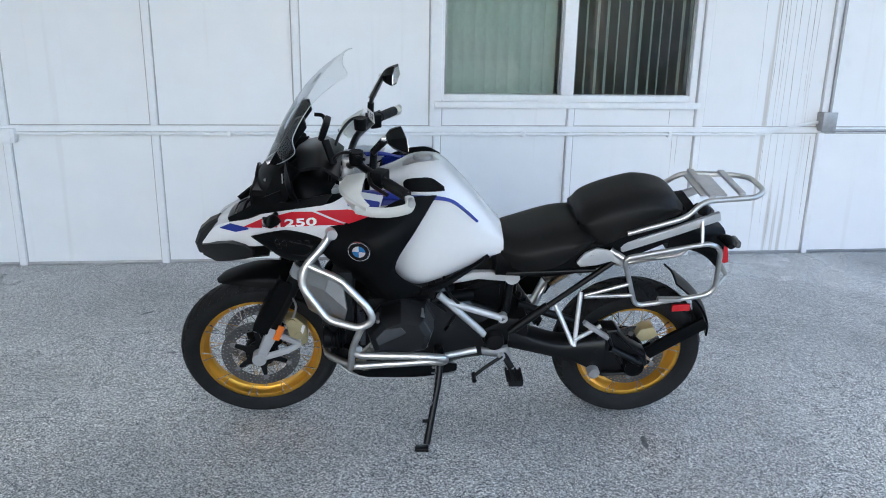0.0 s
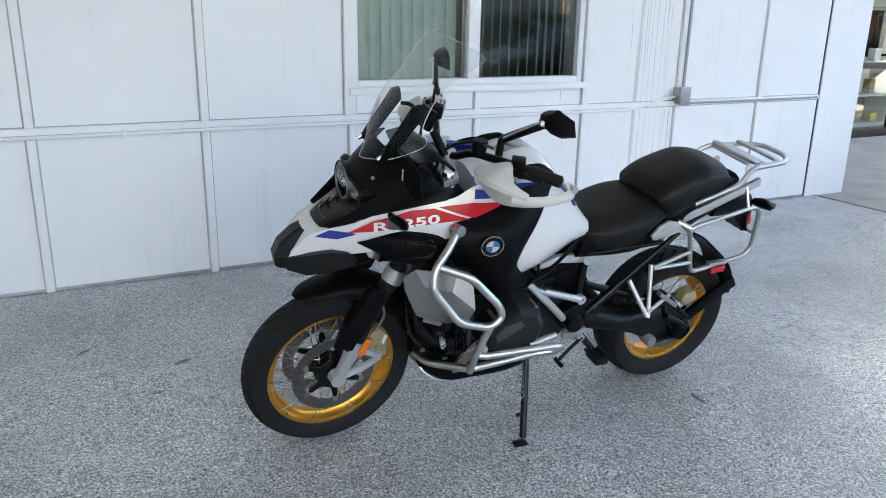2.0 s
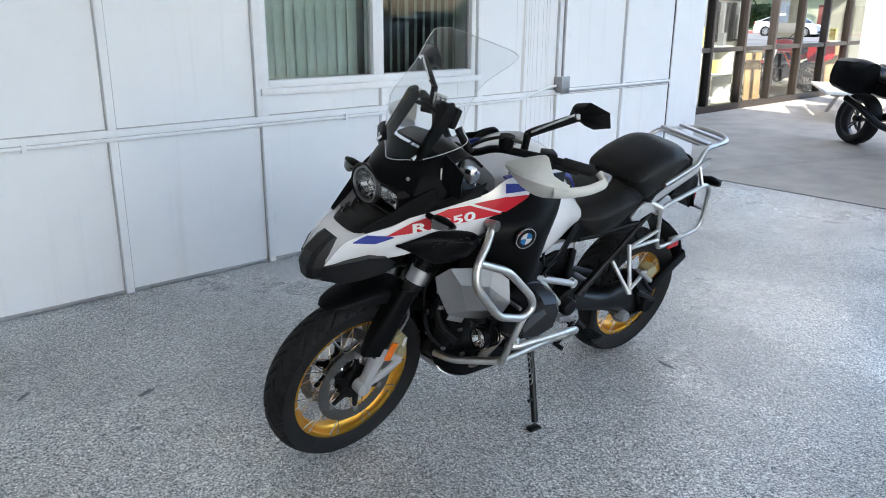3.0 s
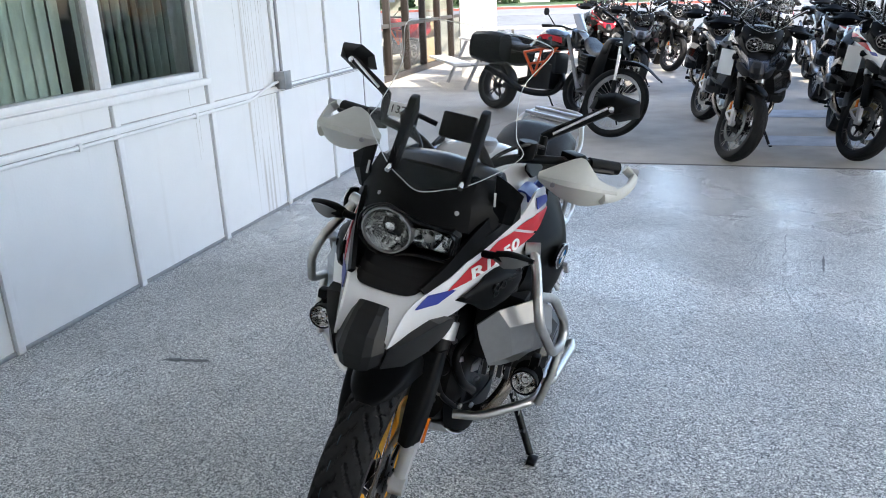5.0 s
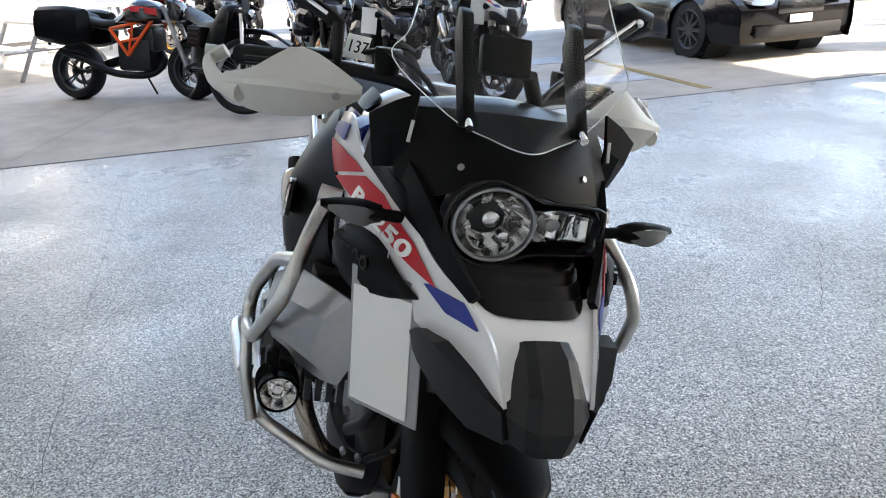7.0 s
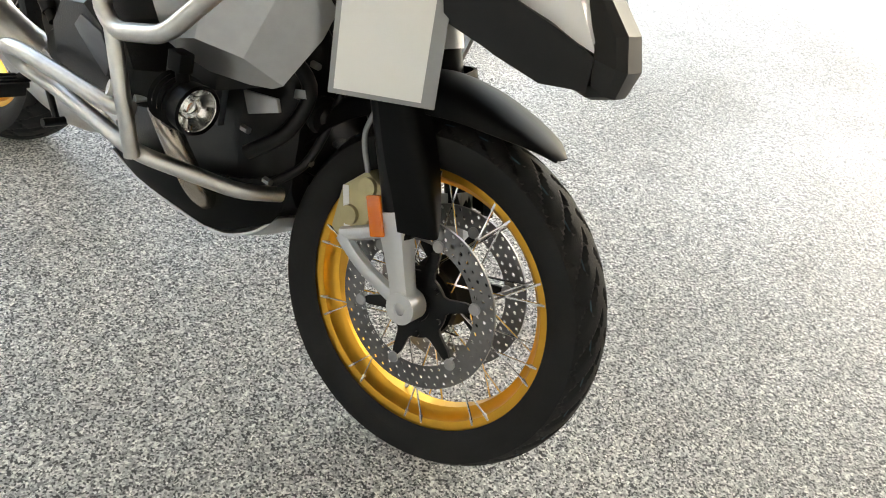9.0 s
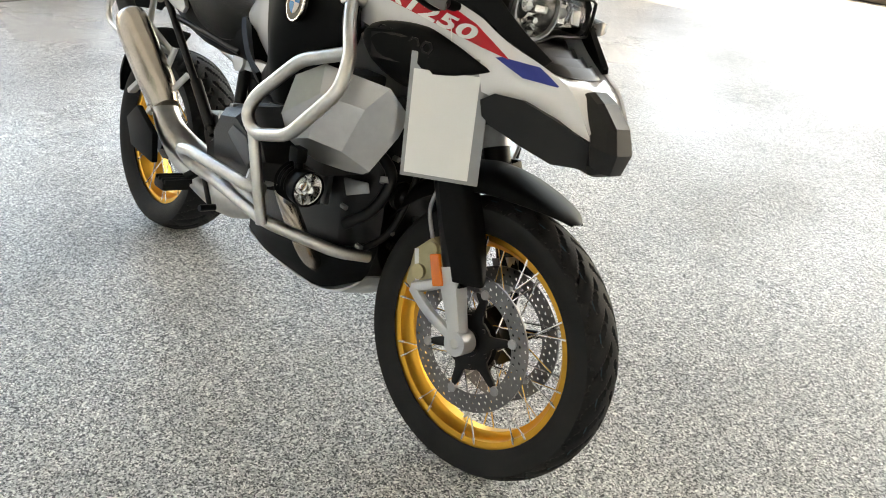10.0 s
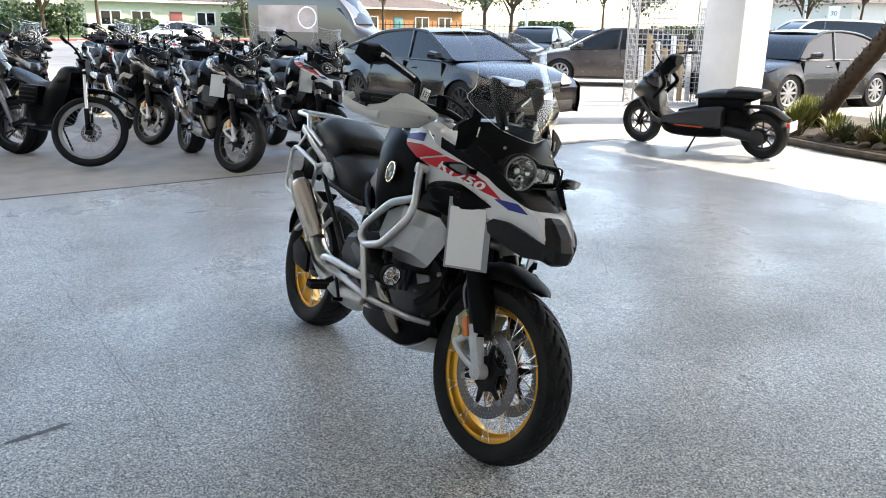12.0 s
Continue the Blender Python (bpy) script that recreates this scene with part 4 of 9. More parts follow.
    for s, o in zip((1, -1), ins):
        part("grille_gap", bm_sheet([[(0.625, 0.208 * s, 0.895), (0.56, 0.242 * s, 0.905), (0.49, 0.256 * s, 0.895)], [(0.625, 0.206 * s, 0.862), (0.565, 0.238 * s, 0.854), (0.50, 0.254 * s, 0.850)]], 0.006, 3), M_DARK, o)
        for r in range(3):
            for c in range(5):
                x, z = 0.612 - 0.026 * c - 0.006 * r, 0.893 - 0.016 * r + 0.002 * c
                y = 0.2150 + 0.0105 * c - 0.0012 * c * c - 0.001 * r
                part("grille_cell", bm_lathe([(0.0085, -0.002), (0.0125, -0.002), (0.0125, 0.004), (0.0085, 0.004)], 6, closed=True), M_BLACKS, o).matrix_local = pose(x, y * s + 0.006 * s, z, 0, 0, -22 * s)

    # headlight
    hl = part("headlight", bm_loft([[(0.615, y, z) for y, z in hex_ring(1.0)], [(0.652, y, z) for y, z in hex_ring(1.0)], [(0.662, y, z) for y, z in hex_ring(0.97)], [(0.655, y, z) for y, z in hex_ring(0.90)], [(0.62, y, z) for y, z in hex_ring(0.86)]], 1, 1, smooth=False), M_BLACKS, B, smooth=30)
    cy, cz = -0.036, 0.958
    hl.matrix_local = Matrix.Translation((0.042, -0.020, 1.000)) @ Matrix.Diagonal((1.0, 0.87, 0.76, 1.0)) @ Matrix.Translation((0, 0.0, -cz))
    part("lamp_brow", bm_tube(spline([(0.664, y, z) for y, z in hex_ring(1.02)], 2, True), 0.004, 8, closed=True), M_BLACKS, hl)
    part("round_reflector", bm_lathe([(0.0, 0.610), (0.02, 0.612), (0.045, 0.625), (0.062, 0.648), (0.069, 0.662)], 40, "X", (0, cy, cz), cap=False), M_REFLECT, hl)
    part("bulb_shield", bm_join(bm_lathe([(0.0, 0.655), (0.016, 0.648), (0.018, 0.625), (0.012, 0.615)], 24, "X", (0, cy, cz + 0.004)), bm_lathe([(0.0, 0.652), (0.010, 0.648), (0.010, 0.63)], 16, "X", (0, cy + 0.028, cz - 0.03))), M_CHROME, hl)
    for k in range(7):
        a = 2 * math.pi * k / 7
        part("reflector_facet", bm_box(-0.002, 0.002, -0.009, 0.009, -0.016, 0.016, 0.002), M_CHROME if k % 3 == 0 else M_REFLECT, hl).matrix_local = pose(0.637, cy + math.cos(a) * 0.046, cz + math.sin(a) * 0.046, math.degrees(a) - 90, 30 * math.sin(a), -35 * math.cos(a))
    part("round_bezel", bm_lathe([(0.067, 0.655), (0.070, 0.668), (0.075, 0.668), (0.078, 0.650)], 48, "X", (0, cy, cz), closed=True), M_GALV, hl)
    part("round_lens", bm_lathe([(0.0, 0.672), (0.03, 0.671), (0.055, 0.668), (0.069, 0.660)], 48, "X", (0, cy, cz), cap=False), M_LENS, hl)
    part("side_reflector", bm_sheet([[(0.658, 0.035, 0.990), (0.640, 0.092, 0.992), (0.652, 0.152, 0.984)], [(0.632, 0.037, 0.958), (0.612, 0.092, 0.958), (0.628, 0.156, 0.956)], [(0.658, 0.037, 0.924), (0.640, 0.092, 0.922), (0.652, 0.152, 0.928)]], 0.004, 4), M_REFLECT, hl)
    for k in range(4):
        part("reflector_facet", bm_box(-0.003, 0.003, -0.012, 0.012, -0.026, 0.026, 0.003), M_CHROME if k % 2 else M_REFLECT, hl).matrix_local = pose(0.640, 0.050 + 0.030 * k, 0.957, 0, 8 * (-1) ** k, 25 * (-1) ** k)
    part("side_bulb", bm_lathe([(0.0, 0.652), (0.014, 0.646), (0.016, 0.62)], 20, "X", (0, 0.082, 0.958)), M_ALU, hl)
    part("side_lens", bm_sheet([[(0.664, 0.032, 0.996), (0.662, 0.098, 0.998), (0.655, 0.160, 0.986)], [(0.668, 0.035, 0.957), (0.667, 0.098, 0.957), (0.659, 0.165, 0.955)], [(0.664, 0.035, 0.918), (0.662, 0.098, 0.916), (0.655, 0.160, 0.926)]], 0, 4), M_LENS, hl)
    # black cockpit fairing
    hood = part("cockpit_fairing", bm_sheet([[(0.585, 0.178, 1.003), (0.655, 0.135, 1.028), (0.690, 0.06, 1.037), (0.699, -0.02, 1.055), (0.690, -0.078, 1.050), (0.655, -0.135, 1.024), (0.585, -0.178, 1.000)],
                                             [(0.565, 0.186, 1.060), (0.637, 0.13, 1.070), (0.673, 0.06, 1.074), (0.681, -0.01, 1.084), (0.672, -0.07, 1.080), (0.637, -0.13, 1.068), (0.565, -0.186, 1.060)],
                                             [(0.555, 0.175, 1.100), (0.612, 0.12, 1.110), (0.640, 0.06, 1.114), (0.645, 0, 1.116), (0.640, -0.06, 1.114), (0.612, -0.12, 1.110), (0.555, -0.175, 1.100)],
                                             [(0.530, 0.165, 1.135), (0.575, 0.12, 1.145), (0.598, 0.06, 1.148), (0.602, 0, 1.150), (0.598, -0.06, 1.148), (0.575, -0.12, 1.145), (0.530, -0.165, 1.135)]], 0.005, 2), M_BLACK, B, smooth=14)
    part("fairing_core", bm_loft([half_ring(x, [(0, zt), (w * 0.7, zt - 0.01), (w, (zt + zb) / 2), (w * 0.8, zb), (0.01, zb)]) for x, zb, zt, w in ((0.660, 0.90, 1.03, 0.115), (0.60, 0.87, 1.06, 0.15), (0.52, 0.85, 1.10, 0.18), (0.40, 0.87, 1.03, 0.18), (0.33, 0.88, 1.0, 0.17))], 3, 3), M_BLACK, B)
    both("winglet", lambda: bm_sheet([[(0.578, 0.167, 1.050), (0.560, 0.192, 1.040), (0.532, 0.212, 1.032)], [(0.584, 0.167, 1.110), (0.572, 0.200, 1.092), (0.550, 0.224, 1.080)], [(0.576, 0.160, 1.164), (0.566, 0.196, 1.146), (0.553, 0.232, 1.120)]], 0.006, 1, smooth=False), M_BLACK, hood, smooth=10)
    both("winglet_trim", lambda: bm_tube([(0.588, 0.172, 1.088), (0.588, 0.168, 1.122)], 0.003, 8, flat=0.6), M_GUARD, hood)
    both("lamp_strut", lambda: bm_sheet([[(0.600, 0.168, 1.060), (0.668, 0.148, 1.022), (0.735, 0.122, 0.968), (0.800, 0.090, 0.922)], [(0.585, 0.180, 1.002), (0.655, 0.160, 0.980), (0.722, 0.134, 0.940), (0.795, 0.101, 0.910)]], 0.012, 3), M_BLACK, hood, smooth=25)
    for k in range(4):
        x, z = 0.680 + 0.031 * k, 0.946 - 0.0105 * k
        part("louvre", bm_sheet([across([(x - 0.012, 0.106 - 0.006 * k, z + 0.003), (x + 0.012, 0.06, z + 0.002), (x + 0.017, 0, z)]), across([(x + 0.004, 0.104 - 0.006 * k, z - 0.012), (x + 0.036, 0.06, z - 0.016), (x + 0.042, 0, z - 0.018)]), across([(x - 0.02, 0.10, z - 0.020), (x + 0.008, 0.055, z - 0.024), (x + 0.012, 0, z - 0.025)])], 0.004, 2), M_BLACKS, hood, smooth=25)
    both("flank_cap", lambda: bm_sheet([[(0.34, 0.212, 1.052), (0.275, 0.216, 1.056), (0.20, 0.198, 1.046)], [(0.33, 0.188, 1.064), (0.26, 0.190, 1.066), (0.19, 0.176, 1.054)], [(0.32, 0.165, 1.062), (0.25, 0.165, 1.064), (0.19, 0.160, 1.052)]], 0.006, 4), P["accent2"], B)
    both("lower_cheek", lambda: bm_sheet([[(0.655, 0.145, 1.005), (0.565, 0.188, 1.030), (0.42, 0.20, 1.065)], [(0.735, 0.120, 0.940), (0.63, 0.170, 0.980), (0.45, 0.214, 1.028)]], 0.005, 4), M_BLACK, hood)
    for s in (1, -1):
        part("bolt", bm_lathe([(0.0, 0.004), (0.0055, 0.003), (0.006, 0.0)], 12, "X"), M_GALV, hood).matrix_local = pose(0.657, 0.101 * s, 1.071, 0, -28, 30 * s)
        # turn signals
        sg = part("turn_signal", bm_loft([[(0.635, 0.205 * s, 0.978), (0.620, 0.205 * s, 0.992), (0.605, 0.205 * s, 0.978), (0.620, 0.205 * s, 0.964)],
                                          [(0.652, 0.235 * s, 0.980), (0.622, 0.235 * s, 1.000), (0.592, 0.235 * s, 0.980), (0.622, 0.235 * s, 0.960)],
                                          [(0.644, 0.272 * s, 0.985), (0.620, 0.272 * s, 0.999), (0.597, 0.272 * s, 0.985), (0.620, 0.272 * s, 0.971)],
                                          [(0.628, 0.300 * s, 0.988), (0.619, 0.300 * s, 0.994), (0.610, 0.300 * s, 0.988), (0.619, 0.300 * s, 0.983)]], 4, 3), M_BLACK, B)
        part("stalk", bm_rod((0.617, 0.155 * s, 0.972), (0.620, 0.212 * s, 0.978), 0.010, seg=10), M_BLACK, sg)
        part("signal_lens", bm_sheet([[(0.640, 0.218 * s, 0.972), (0.654, 0.237 * s, 0.966), (0.648, 0.270 * s, 0.974), (0.634, 0.290 * s, 0.984)], [(0.640, 0.218 * s, 0.986), (0.652, 0.237 * s, 0.995), (0.646, 0.270 * s, 0.995), (0.634, 0.290 * s, 0.990)]], 0.003, 3), M_SMOKE, sg)

    # windscreen, its arms and the display
    half = [[(0.602, 0.118, 1.138), (0.640, 0.055, 1.114), (0.668, 0, 1.104)],
            [(0.537, 0.203, 1.208), (0.605, 0.11, 1.186), (0.630, 0, 1.180)],
            [(0.541, 0.181, 1.258), (0.578, 0.11, 1.252), (0.600, 0, 1.245)],
            [(0.478, 0.160, 1.360), (0.515, 0.09, 1.355), (0.535, 0, 1.348)],
            [(0.397, 0.197, 1.440), (0.458, 0.10, 1.415), (0.475, 0, 1.408)],
            [(0.362, 0.172, 1.460), (0.380, 0.085, 1.471), (0.385, 0, 1.472)]]
    if not hero:
        half = half[:5]
    rows = [r + [(x, -y, z) for x, y, z in reversed(r[:-1])] for r in half]
    ws = part("windscreen", bm_sheet(rows, 0.0, 5), M_CLEAR, B, "tall clear plastic windscreen")
    ws.visible_shadow = False
    rim = rows[0] + [r[-1] for r in rows[1:-1]] + rows[-1][::-1] + [r[0] for r in reversed(rows[1:-1])]
    part("screen_edge", bm_tube(spline(rim, 5, True), 0.0011, 6, closed=True), mat("polished_edge", (0.80, 0.83, 0.83), 0.1, vary=0.02, coat=1.0), ws)
    for s in (1, -1):
        part("screen_arm", bm_prism([(0.640, 1.130), (0.606, 1.122), (0.506, 1.258), (0.514, 1.298), (0.540, 1.292)], 0.094 * s - 0.010, 0.094 * s + 0.010, 0.004), M_BLACK, B)
        part("arm_bolt", bm_rod((0.630, 0.094 * s, 1.136), (0.646, 0.095 * s, 1.128), 0.007), M_CHROME, B)
    disp = part("display", bm_box(-0.012, 0.012, -0.046, 0.046, -0.034, 0.034, 0.008), M_BLACK, B)
    disp.matrix_local = pose(0.455, 0.008, 1.226, 0, -20, 0)
    part("display_mount", bm_rod((0.45, 0.06, 1.20), (0.42, 0.10, 1.13), 0.014), M_BLACK, B)
    part("display_cable", bm_tube(spline([(0.455, -0.05, 1.22), (0.47, -0.10, 1.235), (0.50, -0.10, 1.24)], 5), 0.007), M_BLACK, B)
    part("instrument_shroud", bm_sheet([[(0.53, 0.15, 1.13), (0.56, 0, 1.145), (0.53, -0.15, 1.13)], [(0.46, 0.15, 1.14), (0.47, 0, 1.16), (0.46, -0.15, 1.14)], [(0.40, 0.15, 1.10), (0.40, 0, 1.11), (0.40, -0.15, 1.10)]], 0.01, 3), M_BLACKS, B)

    # handlebar
    bars = part("handlebar", bm_tube(rounded([(0.172, 0.404, 1.148), (0.255, 0.30, 1.160), (0.345, 0.13, 1.150), (0.372, 0.06, 1.105), (0.375, -0.06, 1.105), (0.355, -0.13, 1.150), (0.285, -0.30, 1.160), (0.215, -0.435, 1.148)], 0.05, 6), 0.013, 12), M_BLACKS, B)
    part("top_clamp", bm_join(bm_prism([(0.43, -0.135), (0.36, -0.10), (0.33, 0.0), (0.36, 0.10), (0.43, 0.135), (0.40, 0.0)], 1.03, 1.055, 0.006, "xy"), bm_box(0.355, 0.395, -0.055, -0.025, 1.05, 1.128, 0.008), bm_box(0.355, 0.395, 0.025, 0.055, 1.05, 1.128, 0.008)), M_ALU, bars)
    for s in (1, -1):
        part("fork_cap", bm_join(bm_lathe([(0.0, 0.02), (0.018, 0.02), (0.022, 0.012), (0.022, -0.02)], 24, "Z", (0.395, 0.092 * s, 1.050)), bm_rod((0.410, 0.092 * s, 0.95), (0.395, 0.092 * s, 1.035), 0.026)), M_CHROME, bars)
        d = 0.02 * s
        part("grip", bm_tube([(0.174 if s > 0 else 0.218, (0.400 if s > 0 else 0.430) * s, 1.148), (0.236 + (0 if s > 0 else 0.035), 0.328 * s, 1.157)], 0.0185, 16), M_RUBBER, bars)
        part("switch_block", bm_join(bm_box(-0.022, 0.022, -0.028, 0.028, -0.026, 0.026, 0.006)), M_BLACK, bars).matrix_local = pose(0.26 + (0 if s > 0 else 0.035), 0.285 * s, 1.158, 0, 0, -30 * s)
        part("lever", bm_tube(spline([(0.295 + (0 if s > 0 else 0.03), 0.265 * s, 1.165), (0.285 + (0 if s > 0 else 0.03), 0.33 * s, 1.155), (0.235 + (0 if s > 0 else 0.04), (0.395 if s > 0 else 0.42) * s, 1.148)], 5), 0.007, 8), M_BLACKS, bars)
        part("reservoir", bm_join(bm_lathe([(0.0, 0.025), (0.024, 0.025), (0.026, 0.018), (0.022, -0.02), (0.0, -0.022)], 24, "Z", (0.340, 0.172 * s, 1.180))), M_BLACK, bars)
        part("brake_line", bm_tube(spline([(0.31, 0.21 * s, 1.19), (0.37, 0.17 * s, 1.20), (0.42, 0.10 * s, 1.15), (0.44, 0.07 * s, 1.05), (0.45, 0.06 * s, 0.95)], 6), 0.0055, 8), M_BLACKS, bars)
        dx = 0.0 if s > 0 else 0.03
        gy = 0.032 if s > 0 else 0.0
        hg = part("handguard", bm_sheet([[(0.372 + dx, 0.222 * s, 1.140), (0.318 + dx, 0.295 * s, 1.180), (0.306 + dx, (0.345 - gy * 0.5) * s, 1.184), (0.318 + dx, (0.405 - gy) * s, 1.143), (0.290 + dx, (0.452 - gy) * s, 1.126)],
                                         [(0.378 + dx, 0.222 * s, 1.130), (0.388 + dx, 0.285 * s, 1.137), (0.376 + dx, (0.355 - gy * 0.5) * s, 1.136), (0.346 + dx, (0.415 - gy) * s, 1.126), (0.299 + dx, (0.458 - gy) * s, 1.118)],
                                         [(0.376 + dx, 0.223 * s, 1.122), (0.385 + dx, 0.285 * s, 1.113), (0.372 + dx, (0.355 - gy * 0.5) * s, 1.110), (0.343 + dx, (0.415 - gy) * s, 1.106), (0.297 + dx, (0.458 - gy) * s, 1.104)],
                                         [(0.368 + dx, 0.225 * s, 1.114), (0.362 + dx, 0.285 * s, 1.082), (0.345 + dx, (0.355 - gy * 0.5) * s, 1.068), (0.315 + dx, (0.410 - gy) * s, 1.070), (0.280 + dx, (0.452 - gy) * s, 1.082)]], 0.006, 2), P["guard"], bars, smooth=20)
        part("guard_bar", bm_tube(rounded([(0.330 + dx, (0.425 - gy) * s, 1.098), (0.275 + dx, (0.460 - gy) * s, 1.102), (0.215 + dx, (0.478 - gy) * s, 1.112), (0.162 + dx * 1.2, (0.484 - gy) * s, 1.130), (0.167 + dx * 1.2, (0.452 - gy) * s, 1.150)], 0.04, 5), 0.012, 10, flat=1.4), P["guard"], hg)
        part("guard_screw", bm_join(bm_rod((0.163 + dx * 1.2, (0.462 - gy) * s, 1.145), (0.160 + dx * 1.2, (0.490 - gy) * s, 1.145), 0.012)), M_ALU, hg)
        part("guard_bolt", bm_lathe([(0.0, 0.004), (0.006, 0.003), (0.007, -0.002)], 12, "X", (0.398 + dx, 0.268 * s, 1.121)), M_GALV, hg)
        # the two mirrors are set at slightly different angles
        mx, my, mz = (0.012, -0.046, 0.016) if s > 0 else (0.035, 0.0, 0.0)

        def mirror_ring(pts):
            return [(x + mx, (y + my) * s, z + mz + (0.10 * (0.40 - y) if s > 0 else 0.0)) for x, y, z in pts]
        mir = part("mirror", bm_loft([mirror_ring(r) for r in (
            [(0.190, 0.335, 1.278), (0.188, 0.350, 1.318), (0.180, 0.395, 1.338), (0.165, 0.462, 1.332), (0.158, 0.472, 1.288), (0.172, 0.42, 1.262)],
            [(0.215, 0.352, 1.285), (0.215, 0.358, 1.312), (0.212, 0.40, 1.328), (0.202, 0.448, 1.322), (0.198, 0.452, 1.295), (0.205, 0.41, 1.274)],
            [(0.228, 0.382, 1.292), (0.228, 0.385, 1.305), (0.226, 0.40, 1.312), (0.222, 0.425, 1.308), (0.220, 0.425, 1.298), (0.222, 0.41, 1.290)])], 2, 1), M_BLACK, bars, smooth=25)
        part("mirror_glass", bm_loft([mirror_ring([(0.1705 + e, 0.343, 1.281), (0.1685 + e, 0.356, 1.314), (0.160 + e, 0.395, 1.331), (0.146 + e, 0.455, 1.325), (0.140 + e, 0.464, 1.291), (0.153 + e, 0.42, 1.268)]) for e in (0.019, 0.0165)], 1, 1), M_CHROME, mir)
        ey, ez = (0.200, 1.215) if s > 0 else (0.262, 1.235)
        px, py, pz = 0.222 + mx, (0.40 + my) * s, 1.300 + mz
        part("mirror_stem", bm_join(bm_rod((0.272 + mx, ey * s, 1.155), (0.268 + mx, ey * s, ez), 0.0125), bm_tube(rounded([(0.268 + mx, (ey - 0.004) * s, ez - 0.007), (0.266 + mx, (ey + 0.014) * s, ez + 0.008), (px, py, pz)], 0.02), 0.0085, 8, flat=1.6)), M_BLACKS, mir)
        part("stem_trim", bm_rod((0.276 + mx, (ey + 0.022) * s, ez + 0.012), (px + 0.012, py - 0.010 * s, pz + 0.002), 0.004), M_CHROME, mir)
        part("pivot", bm_lathe([(0.0, 0.010), (0.007, 0.008), (0.010, 0.0), (0.008, -0.008)], 16, "X", (px + 0.010, py, pz)), M_CHROME, mir)

    # seats
    def seat(sec):
        return bm_loft([half_ring(x, [(0, zt), (w * 0.6, zt - 0.006), (w * 0.92, zt - 0.035), (w, zt - 0.5 * (zt - zb)), (w * 0.93, zb + 0.015), (w * 0.7, zb)]) for x, zb, zt, w in sec], 5, 4)
    part("rider_seat", seat([(-0.145, 0.79, 0.838, 0.10), (-0.20, 0.745, 0.848, 0.135), (-0.27, 0.728, 0.860, 0.166), (-0.38, 0.755, 0.890, 0.175), (-0.46, 0.815, 0.900, 0.172), (-0.51, 0.84, 0.895, 0.150)]), M_SEAT, B, "black vinyl rider seat")
    part("pillion_seat", seat([(-0.448, 0.90, 0.932, 0.10), (-0.48, 0.860, 0.965, 0.135), (-0.54, 0.832, 0.992, 0.150), (-0.63, 0.875, 1.022, 0.152), (-0.70, 0.910, 1.035, 0.148), (-0.79, 0.935, 1.018, 0.130), (-0.845, 0.945, 0.96, 0.10)]), M_SEAT, B, "black vinyl pillion seat")
    part("seat_base", bm_loft([half_ring(x, [(0, zt), (w, zt - 0.01), (w * 0.95, zb), (w * 0.4, zb - 0.01)]) for x, zb, zt, w in ((-0.16, 0.70, 0.80, 0.12), (-0.40, 0.70, 0.80, 0.13), (-0.62, 0.76, 0.90, 0.12), (-0.88, 0.86, 0.965, 0.09))], 3, 3), M_BLACK, B)

    # rear rack and rails
    rk = part("luggage_rack", bm_tube(rounded([(-0.62, 0.155, 0.893), (-0.83, 0.150, 0.955), (-0.885, 0.130, 1.010), (-1.09, 0.105, 1.014), (-1.135, 0.060, 1.020), (-1.135, -0.060, 1.020), (-1.09, -0.105, 1.014), (-0.885, -0.130, 1.010), (-0.83, -0.150, 0.955), (-0.62, -0.155, 0.893)], 0.04, 6), 0.010, 12), M_STEEL, B, "polished steel luggage rack")
    part("rack_plate", bm_join(bm_box(-0.985, -0.885, -0.095, 0.095, 1.012, 1.020, 0.003), bm_box(-0.93, -0.905, -0.125, 0.125, 1.020, 1.032, 0.004), bm_box(-1.045, -1.02, -0.11, 0.11, 1.022, 1.034, 0.004)), M_ALU, rk)
    both("rear_rail", lambda: bm_prism([(-0.60, 0.832), (-0.78, 0.893), (-0.958, 0.964), (-0.968, 0.932), (-0.79, 0.862), (-0.62, 0.800)], 0.110, 0.128, 0.005), M_GREYP, B)
    both("rail_bracket", lambda: bm_join(bm_prism([(-0.445, 0.778), (-0.475, 0.815), (-0.515, 0.836), (-0.56, 0.826), (-0.59, 0.808), (-0.632, 0.775), (-0.62, 0.758), (-0.575, 0.782), (-0.52, 0.765), (-0.462, 0.758)], 0.148, 0.162, 0.005), bm_rod((-0.500, 0.146, 0.800), (-0.500, 0.166, 0.800), 0.010, seg=12)), M_GREYP, B)

